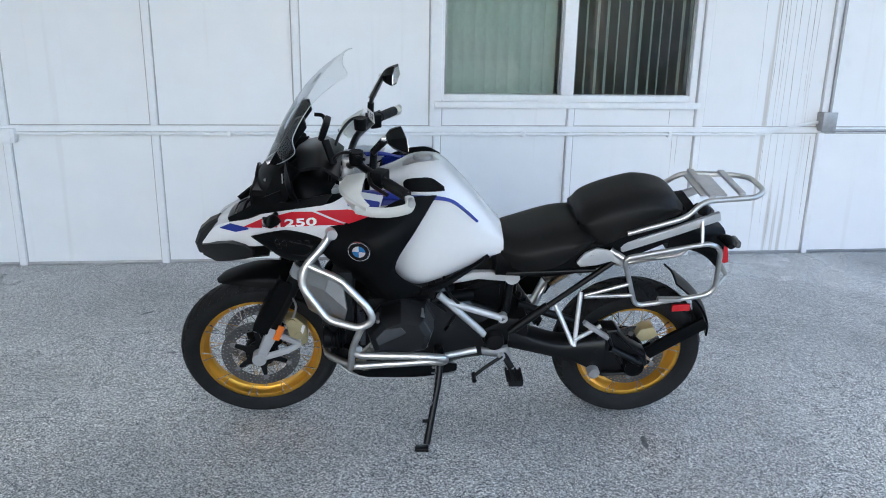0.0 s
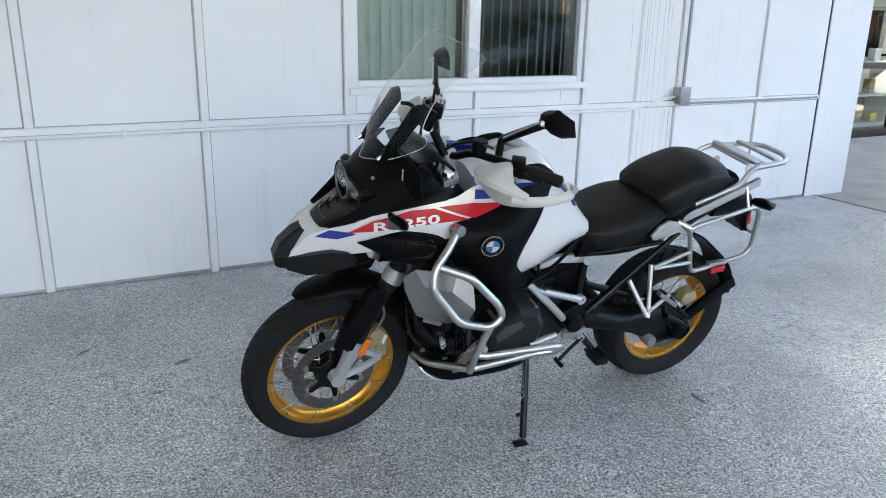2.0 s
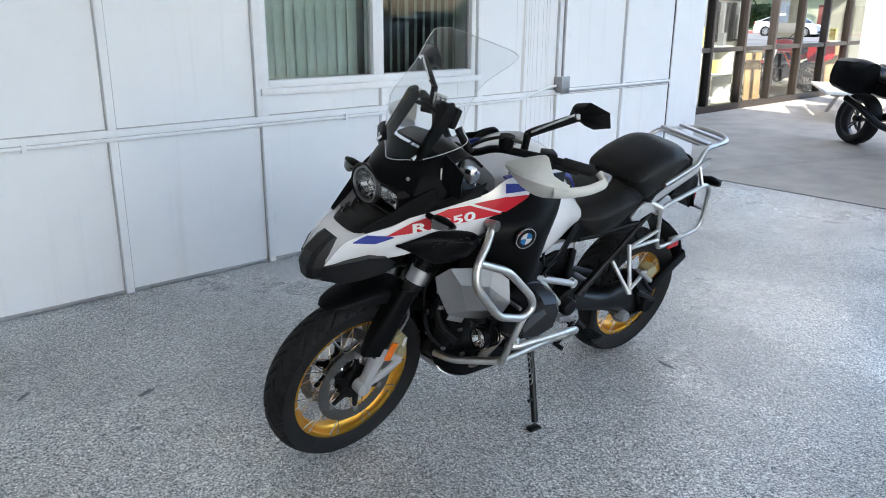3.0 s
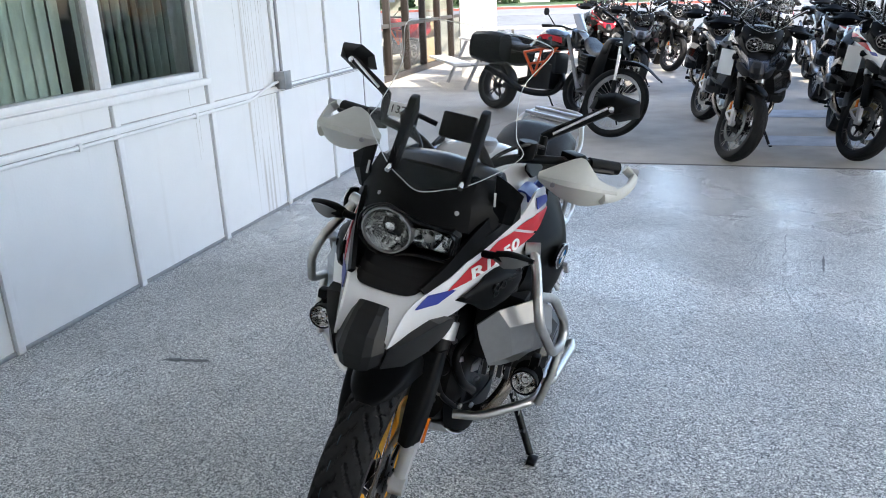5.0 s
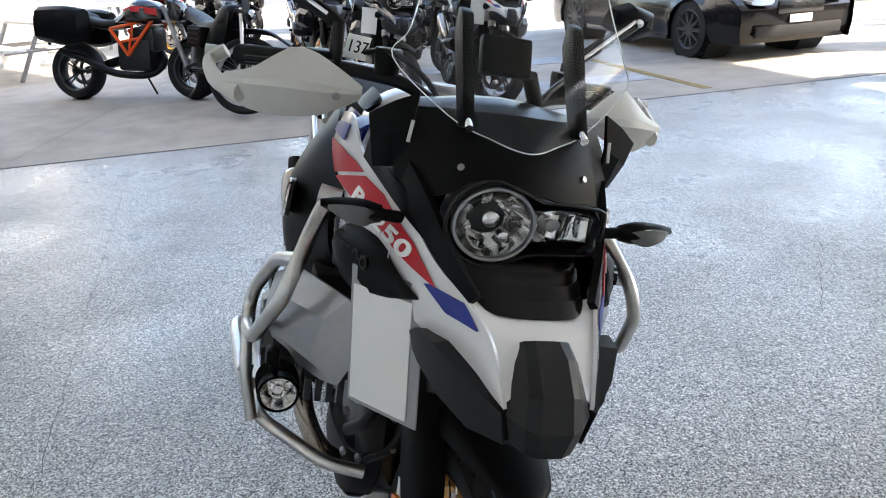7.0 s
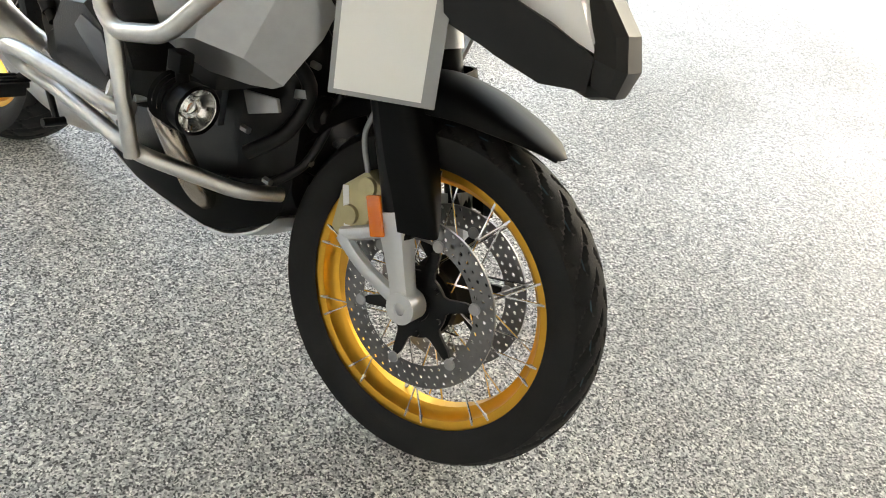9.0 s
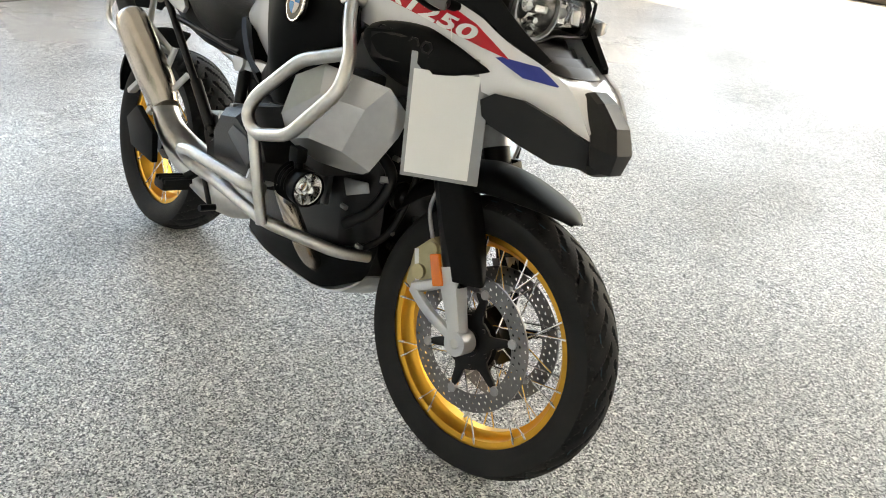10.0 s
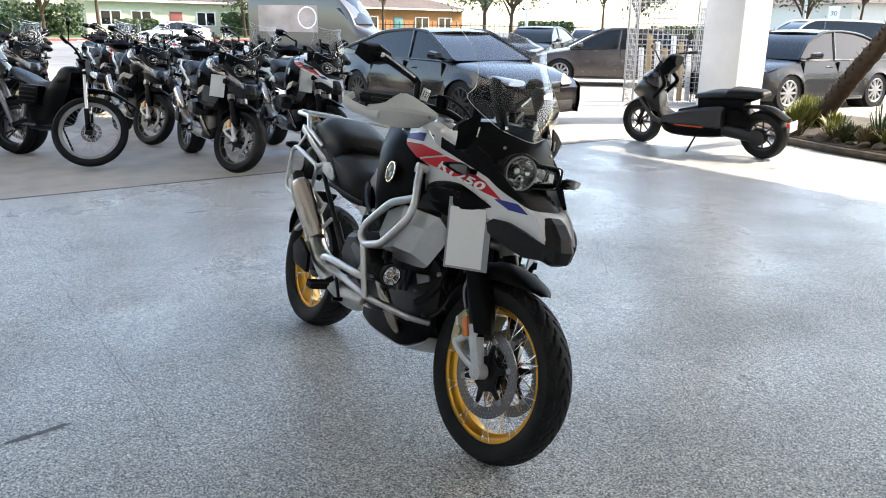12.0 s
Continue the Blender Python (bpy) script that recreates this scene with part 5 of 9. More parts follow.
    # pannier frames
    def pannier():
        return bm_join(bm_tube(rounded([(-0.78, 0.160, 0.605), (-0.690, 0.158, 0.590), (-0.645, 0.165, 0.72), (-0.615, 0.172, 0.800), (-0.925, 0.158, 0.855), (-0.978, 0.152, 0.83), (-0.985, 0.155, 0.665), (-0.955, 0.158, 0.635), (-0.77, 0.160, 0.605)], 0.03, 5), 0.0095, 10),
                       bm_rod((-0.615, 0.172, 0.800), (-0.57, 0.145, 0.82), 0.012), bm_rod((-0.650, 0.166, 0.690), (-0.49, 0.165, 0.640), 0.008), bm_rod((-0.668, 0.164, 0.640), (-0.49, 0.165, 0.635), 0.008),
                       bm_tube(rounded([(-0.90, 0.158, 0.852), (-0.90, 0.12, 0.93)], 0.02), 0.008), bm_tube(rounded([(-0.975, 0.152, 0.790), (-1.035, 0.120, 0.700), (-0.985, 0.155, 0.672)], 0.02), 0.007),
                       bm_tube(rounded([(-1.030, 0.124, 0.705), (-1.035, 0.06, 0.70), (-1.035, 0, 0.70)], 0.02), 0.007), bm_box(-0.86, -0.77, 0.150, 0.172, 0.612, 0.627, 0.004))
    if extras:
        both("pannier_frame", pannier, M_STEEL, B, "bare polished steel pannier frame")
    # tail
    tail = part("tail_unit", bm_loft([half_ring(x, [(0, zt), (w, zt - 0.02), (w, zb), (w * 0.5, zb - 0.01)]) for x, zb, zt, w in ((-0.80, 0.80, 0.92, 0.09), (-0.90, 0.79, 0.90, 0.08), (-0.975, 0.75, 0.872, 0.062), (-1.032, 0.695, 0.850, 0.055))], 3, 3), M_BLACK, B)
    part("tail_light", bm_box(-0.015, 0.015, -0.05, 0.05, -0.043, 0.043, 0.010), M_REDL, tail, "red tail light").matrix_local = pose(-1.046, 0, 0.752, 0, 14, 0)
    for s in (1, -1):
        rs = part("rear_signal", bm_loft([[(-1.00 + c * 0.02, 0.09 * s, 0.845 + d * 0.015) for c, d in ((1, 0), (0, 1), (-1, 0), (0, -1))], [(-1.01 + c * 0.03, 0.13 * s, 0.85 + d * 0.022) for c, d in ((1, 0), (0, 1), (-1, 0), (0, -1))], [(-1.0 + c * 0.015, 0.18 * s, 0.852 + d * 0.01) for c, d in ((1, 0), (0, 1), (-1, 0), (0, -1))]], 3, 3), M_BLACK, tail)
        part("signal_lens", bm_box(-0.008, 0.008, -0.03, 0.03, -0.012, 0.012, 0.005), M_SMOKE, rs).matrix_local = pose(-1.035, 0.135 * s, 0.85)
    part("plate_bracket", bm_sheet([[(-1.00, 0.06, 0.80), (-1.00, 0, 0.80), (-1.00, -0.06, 0.80)], [(-1.03, 0.075, 0.70), (-1.03, 0, 0.70), (-1.03, -0.075, 0.70)]], 0.008, 3), M_BLACK, tail)
    # rear splash guard on the swing arm
    part("splash_guard", bm_join(bm_sheet([[(-0.870, 0.080, 0.640), (-0.875, 0, 0.650), (-0.870, -0.080, 0.640)], [(-0.965, 0.09, 0.560), (-0.975, 0, 0.570), (-0.965, -0.09, 0.560)], [(-1.020, 0.088, 0.470), (-1.035, 0, 0.475), (-1.020, -0.088, 0.470)], [(-1.035, 0.078, 0.395), (-1.050, 0, 0.390), (-1.035, -0.078, 0.395)]], 0.008, 4),
                                 bm_prism([(-0.765, 0.352), (-0.86, 0.425), (-0.985, 0.508), (-1.014, 0.462), (-0.90, 0.385), (-0.80, 0.316)], 0.102, 0.122, 0.006)), M_BLACK, B)
    part("rear_reflector", bm_box(-0.036, 0.036, -0.006, 0.006, -0.014, 0.014, 0.004), M_REDL, B).matrix_local = pose(-0.890, 0.108, 0.549, 0, 4, 0)

    # frame, swing arm and final drive
    both("rear_frame", lambda: bm_join(bm_rod((-0.62, 0.145, 0.80), (-0.22, 0.16, 0.475), 0.011), bm_rod((-0.36, 0.152, 0.589), (-0.24, 0.158, 0.490), 0.016), bm_rod((-0.20, 0.12, 0.71), (-0.53, 0.14, 0.735), 0.009), bm_rod((-0.222, 0.085, 0.665), (-0.205, 0.105, 0.46), 0.016)), M_BLACKS, B)
    both("side_frame", lambda: bm_join(bm_tube(rounded([(0.05, 0.140, 0.630), (-0.06, 0.145, 0.525), (-0.130, 0.145, 0.455)], 0.02), 0.0145, 10), bm_rod((0.02, 0.140, 0.600), (-0.19, 0.145, 0.530), 0.0135), bm_lathe([(0.008, -0.012), (0.019, -0.012), (0.019, 0.012), (0.008, 0.012)], 20, center=(-0.194, 0.142, 0.530), closed=True)), M_GREYP, B, "silver tubular frame braces")
    both("tank_bracket", lambda: bm_join(bm_prism([(0.0, 0.672), (-0.08, 0.702), (-0.21, 0.702), (-0.21, 0.662), (-0.10, 0.672), (0.0, 0.652)], 0.075, 0.100, 0.006), bm_lathe([(0.0, -0.02), (0.026, -0.02), (0.028, 0.024), (0.0, 0.024)], 24, center=(-0.226, 0.085, 0.682))), M_GREYP, B)
    part("airbox", bm_join(bm_prism([(0.01, 0.605), (-0.155, 0.668), (-0.205, 0.672), (-0.206, 0.528), (-0.08, 0.566), (0.01, 0.585)], -0.082, 0.082, 0.008), bm_prism([(-0.05, 0.602), (-0.15, 0.642), (-0.185, 0.645), (-0.185, 0.590), (-0.10, 0.598)], -0.087, 0.087, 0.004)), M_BLACK, B)
    part("frame_node", bm_join(bm_prism([(-0.10, 0.47), (-0.16, 0.50), (-0.22, 0.53), (-0.29, 0.53), (-0.30, 0.46), (-0.26, 0.40), (-0.20, 0.40), (-0.13, 0.405)], -0.15, 0.15, 0.016), bm_lathe([(0.0, -0.186), (0.032, -0.186), (0.037, -0.180), (0.037, 0.180), (0.032, 0.186), (0.0, 0.186)], 24, center=(-0.165, 0, 0.443))), M_BLACKS, B)
    part("swing_arm", bm_loft([[(-0.22, 0.07, 0.390), (-0.22, 0.07, 0.480), (-0.22, 0.150, 0.470), (-0.22, 0.150, 0.400)], [(-0.40, 0.08, 0.345), (-0.40, 0.08, 0.425), (-0.40, 0.150, 0.412), (-0.40, 0.150, 0.352)],
                               [(-0.50, 0.09, 0.318), (-0.50, 0.09, 0.425), (-0.50, 0.152, 0.412), (-0.50, 0.152, 0.322)], [(-0.60, 0.09, 0.265), (-0.60, 0.09, 0.43), (-0.60, 0.155, 0.42), (-0.60, 0.155, 0.27)]], 4, 3), M_BLACKS, B)
    part("drive_casting", bm_join(bm_prism([(-0.545, 0.40), (-0.585, 0.478), (-0.640, 0.480), (-0.700, 0.405), (-0.770, 0.365), (-0.785, 0.305), (-0.730, 0.255), (-0.660, 0.262), (-0.570, 0.258), (-0.540, 0.300)], 0.085, 0.146, 0.008),
                                  *[bm_tube(q, 0.011, 8, flat=0.8) for q in (rounded([(-0.600, 0.150, 0.470), (-0.625, 0.152, 0.400), (-0.695, 0.152, 0.300)], 0.03), rounded([(-0.635, 0.150, 0.472), (-0.700, 0.152, 0.405), (-0.755, 0.152, 0.360)], 0.03),
                                                                              [(-0.600, 0.150, 0.470), (-0.637, 0.150, 0.474)], rounded([(-0.565, 0.150, 0.290), (-0.60, 0.152, 0.268), (-0.700, 0.152, 0.275)], 0.03))],
                                  *[bm_rod((x, 0.14, z), (x, 0.162, z), 0.008, seg=10) for x, z in ((-0.59, 0.455), (-0.645, 0.455), (-0.57, 0.38))]), M_BLACKS, B)
    part("final_drive_cap", bm_lathe([(0.0, 0.172), (0.034, 0.172), (0.038, 0.178), (0.042, 0.174), (0.046, 0.140), (0.05, 0.11)], 32, center=(-0.722, 0, 0.313)), M_BLACK, B)
    part("pivot_cap", bm_lathe([(0.0, 0.188), (0.020, 0.188), (0.024, 0.182), (0.024, 0.14)], 24, center=(-0.563, 0, 0.293)), M_ALU, B)
    part("torque_arm", bm_join(bm_tube(rounded([(-0.26, 0.06, 0.54), (-0.50, 0.05, 0.45), (-0.66, 0.05, 0.43)], 0.05), 0.016), bm_rod((-0.62, 0.165, 0.40), (-0.745, 0.17, 0.33), 0.012)), M_BLACKS, B)
    part("rear_caliper", bm_prism([(-0.04, -0.02), (-0.03, 0.025), (0.02, 0.03), (0.045, 0.005), (0.03, -0.028), (-0.01, -0.03)], -0.025, 0.03, 0.006), M_CALIPER, B, "gold rear brake caliper").matrix_local = pose(-0.775, 0.085, 0.430, 0, 20, 0)
    part("shock", bm_join(bm_rod((-0.20, 0.0, 0.66), (-0.36, 0.0, 0.42), 0.022), bm_tube([(-0.21 - 0.15 * t / 60, 0.036 * math.cos(t * 0.75), 0.645 - 0.22 * t / 60 + 0.036 * math.sin(t * 0.75) * 0.6) for t in range(60)], 0.006, 6)), M_BLACKS, B)
    for s in (1, -1):
        ph = part("pillion_peg_bracket", bm_join(bm_rod((-0.475, 0.165 * s, 0.655), (-0.455, 0.240 * s, 0.465), 0.009), bm_rod((-0.385, 0.165 * s, 0.60), (-0.45, 0.238 * s, 0.470), 0.009), bm_rod((-0.455, 0.236 * s, 0.490), (-0.55, 0.225 * s, 0.545), 0.008)), M_GREYP, B)
        part("pillion_peg", bm_box(-0.06, 0.06, -0.012, 0.012, -0.008, 0.008, 0.004), M_ALU, ph).matrix_local = pose(-0.530, 0.238 * s, 0.535, 0, -35, 0)
        pb = part("footpeg_bracket", bm_prism([(-0.115, 0.415), (-0.165, 0.408), (-0.215, 0.425), (-0.240, 0.37), (-0.225, 0.345), (-0.175, 0.375), (-0.12, 0.385)], 0.165 * s, 0.185 * s, 0.005), M_ALU, B)
        part("footpeg", bm_join(bm_rod((-0.20, 0.18 * s, 0.39), (-0.232, 0.22 * s, 0.350), 0.013), bm_box(-0.268, -0.212, min(0.215 * s, 0.295 * s), max(0.215 * s, 0.295 * s), 0.318, 0.345, 0.008), *[bm_box(-0.266 + 0.018 * k, -0.258 + 0.018 * k, min(0.215 * s, 0.293 * s), max(0.215 * s, 0.293 * s), 0.340, 0.352, 0.002) for k in range(4)]), M_RUBBER, pb)
        part("foot_lever", bm_join(bm_tube(rounded([(-0.195, 0.195 * s, 0.388), (-0.13, 0.212 * s, 0.350), (-0.088, 0.22 * s, 0.315)], 0.03), 0.007), bm_rod((-0.088, 0.205 * s, 0.315), (-0.088, 0.250 * s, 0.315), 0.009)), M_BLACKS, pb)
        part("lever_pivot", bm_lathe([(0.006, 0.0), (0.014, 0.0), (0.014, 0.016), (0.006, 0.016)], 16, center=(-0.193, 0.186 if s > 0 else -0.202, 0.388), closed=True), M_GREYP, pb)
        part("bar_mount", bm_rod((0.045, 0.165 * s, 0.365), (-0.10, 0.160 * s, 0.395), 0.0125), M_GREYP, B)

    # engine
    part("crankcase", bm_join(bm_loft([half_ring(x, [(0, zt), (w * 0.8, zt - 0.01), (w, (zt + zb) / 2), (w * 0.9, zb + 0.03), (w * 0.5, zb)]) for x, zb, zt, w in ((0.385, 0.36, 0.56, 0.10), (0.34, 0.29, 0.66, 0.13), (0.20, 0.27, 0.70, 0.145), (0.06, 0.27, 0.66, 0.125), (-0.06, 0.29, 0.58, 0.105), (-0.14, 0.30, 0.54, 0.10), (-0.22, 0.34, 0.50, 0.09))], 3, 3),
                              bm_lathe([(0.0, 0.40), (0.06, 0.398), (0.075, 0.38), (0.08, 0.35)], 28, "X", (0, 0.0, 0.46))), M_ENGINE, B)
    for k in range(6):
        part("engine_rib", bm_box(-0.012, 0.012, -0.155, 0.155, -0.004, 0.004, 0.002), M_ENGINE, B).matrix_local = pose(0.05 + 0.03 * k, 0, 0.66 - 0.004 * k)

    HEAD = [(0.10, 0.650), (0.19, 0.668), (0.265, 0.640), (0.318, 0.570), (0.300, 0.500), (0.19, 0.480), (0.088, 0.505), (0.066, 0.585)]

    def cylinder():
        return bm_loft([[(0.19 + (x - 0.19) * k, y, 0.575 + (z - 0.575) * k) for x, z in HEAD] for y, k in ((0.12, 0.80), (0.205, 0.86), (0.212, 1.0), (0.228, 1.0), (0.234, 0.96), (0.29, 0.95), (0.322, 0.86), (0.343, 0.68))], 1, 1, smooth=False)
    for s, o in zip((1, -1), both("cylinder_head", cylinder, M_ENGINE, B, "black boxer cylinder with its head cover", 24)):
        part("head_inlay", bm_prism([(0.268, 0.548), (0.278, 0.575), (0.248, 0.612), (0.190, 0.622), (0.172, 0.600), (0.190, 0.588)], 0.330 * s, 0.347 * s, 0.003), M_HEAD, o)
        part("head_flash", bm_prism([(0.135, 0.640), (0.108, 0.632), (0.085, 0.590), (0.090, 0.545), (0.106, 0.550), (0.112, 0.592)], 0.300 * s, 0.325 * s, 0.003), M_HEAD, o)
        if hero:
            for x, z in ((0.115, 0.643), (0.272, 0.625), (0.292, 0.520), (0.10, 0.520)):
                part("head_bolt", bm_rod((x, 0.26 * s, z), (x, 0.312 * s, z), 0.007), M_ALU, o)
            for k in range(5):
                part("cooling_fin", bm_box(0.085, 0.31, min(0.145 * s, 0.149 * s) + 0.012 * k * s, max(0.145 * s, 0.149 * s) + 0.012 * k * s, 0.490, 0.65, 0.0), M_ENGINE, o)
        part("throttle_body", bm_rod((0.06, 0.12 * s, 0.60), (-0.08, 0.085 * s, 0.600), 0.024), M_BLACK, o)
        part("cable", bm_tube(spline([(0.08, 0.17 * s, 0.625), (0.03, 0.13 * s, 0.60), (-0.02, 0.115 * s, 0.54), (0.02, 0.12 * s, 0.46)], 6), 0.006, 8), M_BLACKS, o)
    part("front_cover", bm_join(bm_loft([half_ring(x, [(0, zt), (w, zt - 0.02), (w * 1.05, (zt + zb) / 2), (w * 0.8, zb)]) for x, zb, zt, w in ((0.46, 0.36, 0.62, 0.10), (0.42, 0.33, 0.70, 0.13), (0.36, 0.33, 0.74, 0.14))], 3, 3), *[bm_rod((0.44, y, z), (0.475, y, z), 0.010, seg=8) for y, z in ((0.06, 0.50), (-0.06, 0.50), (0.07, 0.42), (-0.07, 0.42))]), M_BLACKS, B)
    if hero:
        for s in (1, -1):
            part("coolant_hose", bm_tube(spline([(0.40, 0.15 * s, 0.66), (0.475, 0.12 * s, 0.60), (0.47, 0.145 * s, 0.52), (0.41, 0.17 * s, 0.46)], 6), 0.013, 12), M_BLACKS, B)
            part("hose_clamp", bm_rod((0.470, 0.124 * s, 0.588), (0.474, 0.128 * s, 0.576), 0.0155, seg=14), M_GALV, B)
            part("oil_line", bm_tube(spline([(0.43, 0.06 * s, 0.70), (0.485, 0.05 * s, 0.62), (0.48, 0.09 * s, 0.47), (0.43, 0.13 * s, 0.40)], 6), 0.008, 10), M_BLACKS, B)
            part("horn", bm_lathe([(0.0, 0.018), (0.012, 0.018), (0.016, 0.010), (0.030, 0.008), (0.034, 0.0), (0.030, -0.012), (0.0, -0.016)], 24, "X", (0.475, 0.075 * s, 0.545)), M_BLACKS, B)
            part("bracket", bm_prism([(0.38, 0.56), (0.46, 0.575), (0.47, 0.555), (0.40, 0.525)], min(0.165 * s, 0.172 * s), max(0.165 * s, 0.172 * s), 0.002), M_ALU, B)
            for x, y, z in ((0.462, 0.105, 0.63), (0.470, 0.03, 0.60), (0.474, 0.09, 0.46), (0.474, 0.035, 0.43), (0.445, 0.150, 0.42), (0.40, 0.175, 0.50), (0.36, 0.165, 0.38)):
                part("engine_bolt", bm_rod((x - 0.004, y * s, z), (x + 0.012, y * s, z), 0.0065, seg=6), M_GALV, B)
            for k in range(5):
                part("cylinder_fin", bm_box(0.335 - 0.004 * k, 0.352 - 0.004 * k, min(0.15 * s, 0.19 * s) + 0.022 * k * s, max(0.15 * s, 0.19 * s) + 0.022 * k * s - 0.026, 0.485, 0.61, 0.002), M_HEAD, B)
    part("skid_plate", bm_sheet([[(0.445, 0.105, 0.335), (0.450, 0, 0.325), (0.445, -0.105, 0.335)], [(0.415, 0.135, 0.295), (0.415, 0, 0.278), (0.415, -0.135, 0.295)], [(0.33, 0.155, 0.262), (0.33, 0, 0.235), (0.33, -0.155, 0.262)], [(0.12, 0.155, 0.258), (0.12, 0, 0.230), (0.12, -0.155, 0.258)], [(-0.02, 0.14, 0.27), (-0.02, 0, 0.25), (-0.02, -0.14, 0.27)]], 0.005, 4), M_ALU, B, "pale aluminium skid plate")
    both("bash_side", lambda: bm_sheet([[(0.462, 0.100, 0.44), (0.40, 0.150, 0.40), (0.28, 0.165, 0.37), (0.10, 0.160, 0.335), (-0.03, 0.13, 0.305)], [(0.455, 0.110, 0.36), (0.39, 0.152, 0.325), (0.27, 0.168, 0.30), (0.10, 0.163, 0.290), (-0.03, 0.13, 0.290)], [(0.440, 0.115, 0.325), (0.35, 0.156, 0.275), (0.25, 0.163, 0.270), (0.10, 0.158, 0.268), (-0.03, 0.13, 0.276)]], 0.006, 3), M_BLACK, B)
    # exhaust
    for s in (1, -1):
        part("header_pipe", bm_tube(spline([(0.28, 0.255 * s, 0.50), (0.325, 0.245 * s, 0.44), (0.335, 0.20 * s, 0.36), (0.28, 0.12 * s, 0.30), (0.12, 0.06 * s, 0.285), (-0.10, -0.03 + 0.04 * s, 0.29), (-0.22, -0.06, 0.30)], 6), 0.021, 14), M_HEADER, B)
    part("collector", bm_loft([[(x, cy2 + math.cos(a) * r, cz2 + math.sin(a) * r * 0.9) for a in [2 * math.pi * k / 10 for k in range(10)]] for x, cy2, cz2, r in ((-0.12, -0.05, 0.30, 0.05), (-0.20, -0.09, 0.31, 0.075), (-0.34, -0.14, 0.36, 0.062), (-0.39, -0.19, 0.43, 0.045), (-0.42, -0.205, 0.49, 0.040))], 3, 2), M_STEEL, B)
    muf = part("muffler", bm_loft([[Vector((x, y, z)) + Vector((0, math.cos(a) * r, 0)) + Vector((0.70, 0, 0.714)) * math.sin(a) * r * 1.25 for a in [2 * math.pi * k / 12 for k in range(12)]]
                                   for x, y, z, r in ((-0.42, -0.205, 0.495, 0.036), (-0.45, -0.208, 0.53, 0.044), (-0.49, -0.212, 0.565, 0.048), (-0.61, -0.220, 0.662, 0.048), (-0.655, -0.222, 0.70, 0.042), (-0.665, -0.222, 0.708, 0.032))], 3, 2), M_HEADER, B, "brushed steel silencer")
    part("muffler_tip", bm_lathe([(0.020, -0.03), (0.026, -0.03), (0.026, 0.03), (0.020, 0.03)], 20, "X", closed=True), M_DARK, muf).matrix_local = pose(-0.682, -0.222, 0.722, 0, 44, 0)
    part("heat_shield", bm_prism([(-0.30, 0.37), (-0.31, 0.45), (-0.42, 0.50), (-0.48, 0.45), (-0.44, 0.38)], -0.290, -0.272, 0.004), M_BLACK, muf)
    # radiator shrouds
    def shroud():
        return bm_sheet([[(0.560, 0.180, 0.748), (0.540, 0.225, 0.798), (0.43, 0.305, 0.815), (0.385, 0.338, 0.780)],
                         [(0.556, 0.195, 0.705), (0.515, 0.258, 0.748), (0.450, 0.322, 0.760), (0.375, 0.352, 0.700)],
                         [(0.520, 0.222, 0.622), (0.488, 0.276, 0.655), (0.430, 0.318, 0.665), (0.385, 0.335, 0.650)],
                         [(0.500, 0.222, 0.610), (0.478, 0.248, 0.610), (0.430, 0.285, 0.615), (0.392, 0.305, 0.628)]], 0.006, 1, smooth=False)
    both("radiator_shroud", shroud, P.get("shroud", M_SHROUD), B, "radiator shroud with pressed creases", smooth=12)
    both("radiator", lambda: bm_box(0.36, 0.43, 0.14, 0.27, 0.58, 0.80, 0.01), M_DARK, B)

    # crash bars
    def crash():
        return bm_join(bm_tube(rounded([(0.425, 0.262, 0.945), (0.455, 0.285, 0.905), (0.515, 0.315, 0.845), (0.525, 0.335, 0.785), (0.437, 0.372, 0.672), (0.330, 0.378, 0.642), (0.284, 0.375, 0.672), (0.300, 0.368, 0.715), (0.395, 0.338, 0.812), (0.500, 0.312, 0.850)], 0.026, 5), 0.0135, 12),
                       bm_rod((0.430, 0.240, 0.942), (0.420, 0.278, 0.948), 0.018), bm_tube(rounded([(0.325, 0.378, 0.645), (0.358, 0.378, 0.565), (0.368, 0.358, 0.46)], 0.05), 0.0125, 10),
                       bm_tube(rounded([(0.365, 0.362, 0.534), (0.33, 0.380, 0.532), (0.10, 0.395, 0.536), (0.035, 0.385, 0.520), (0.035, 0.355, 0.482), (0.10, 0.335, 0.470), (0.36, 0.345, 0.460), (0.46, 0.22, 0.418), (0.475, 0.14, 0.405)], 0.03, 5), 0.0135, 12),
                       bm_rod((0.345, 0.365, 0.555), (0.335, 0.385, 0.56), 0.012))
    if extras:
        both("crash_bar", crash, M_STEEL, B, "brushed steel tubular crash bar")
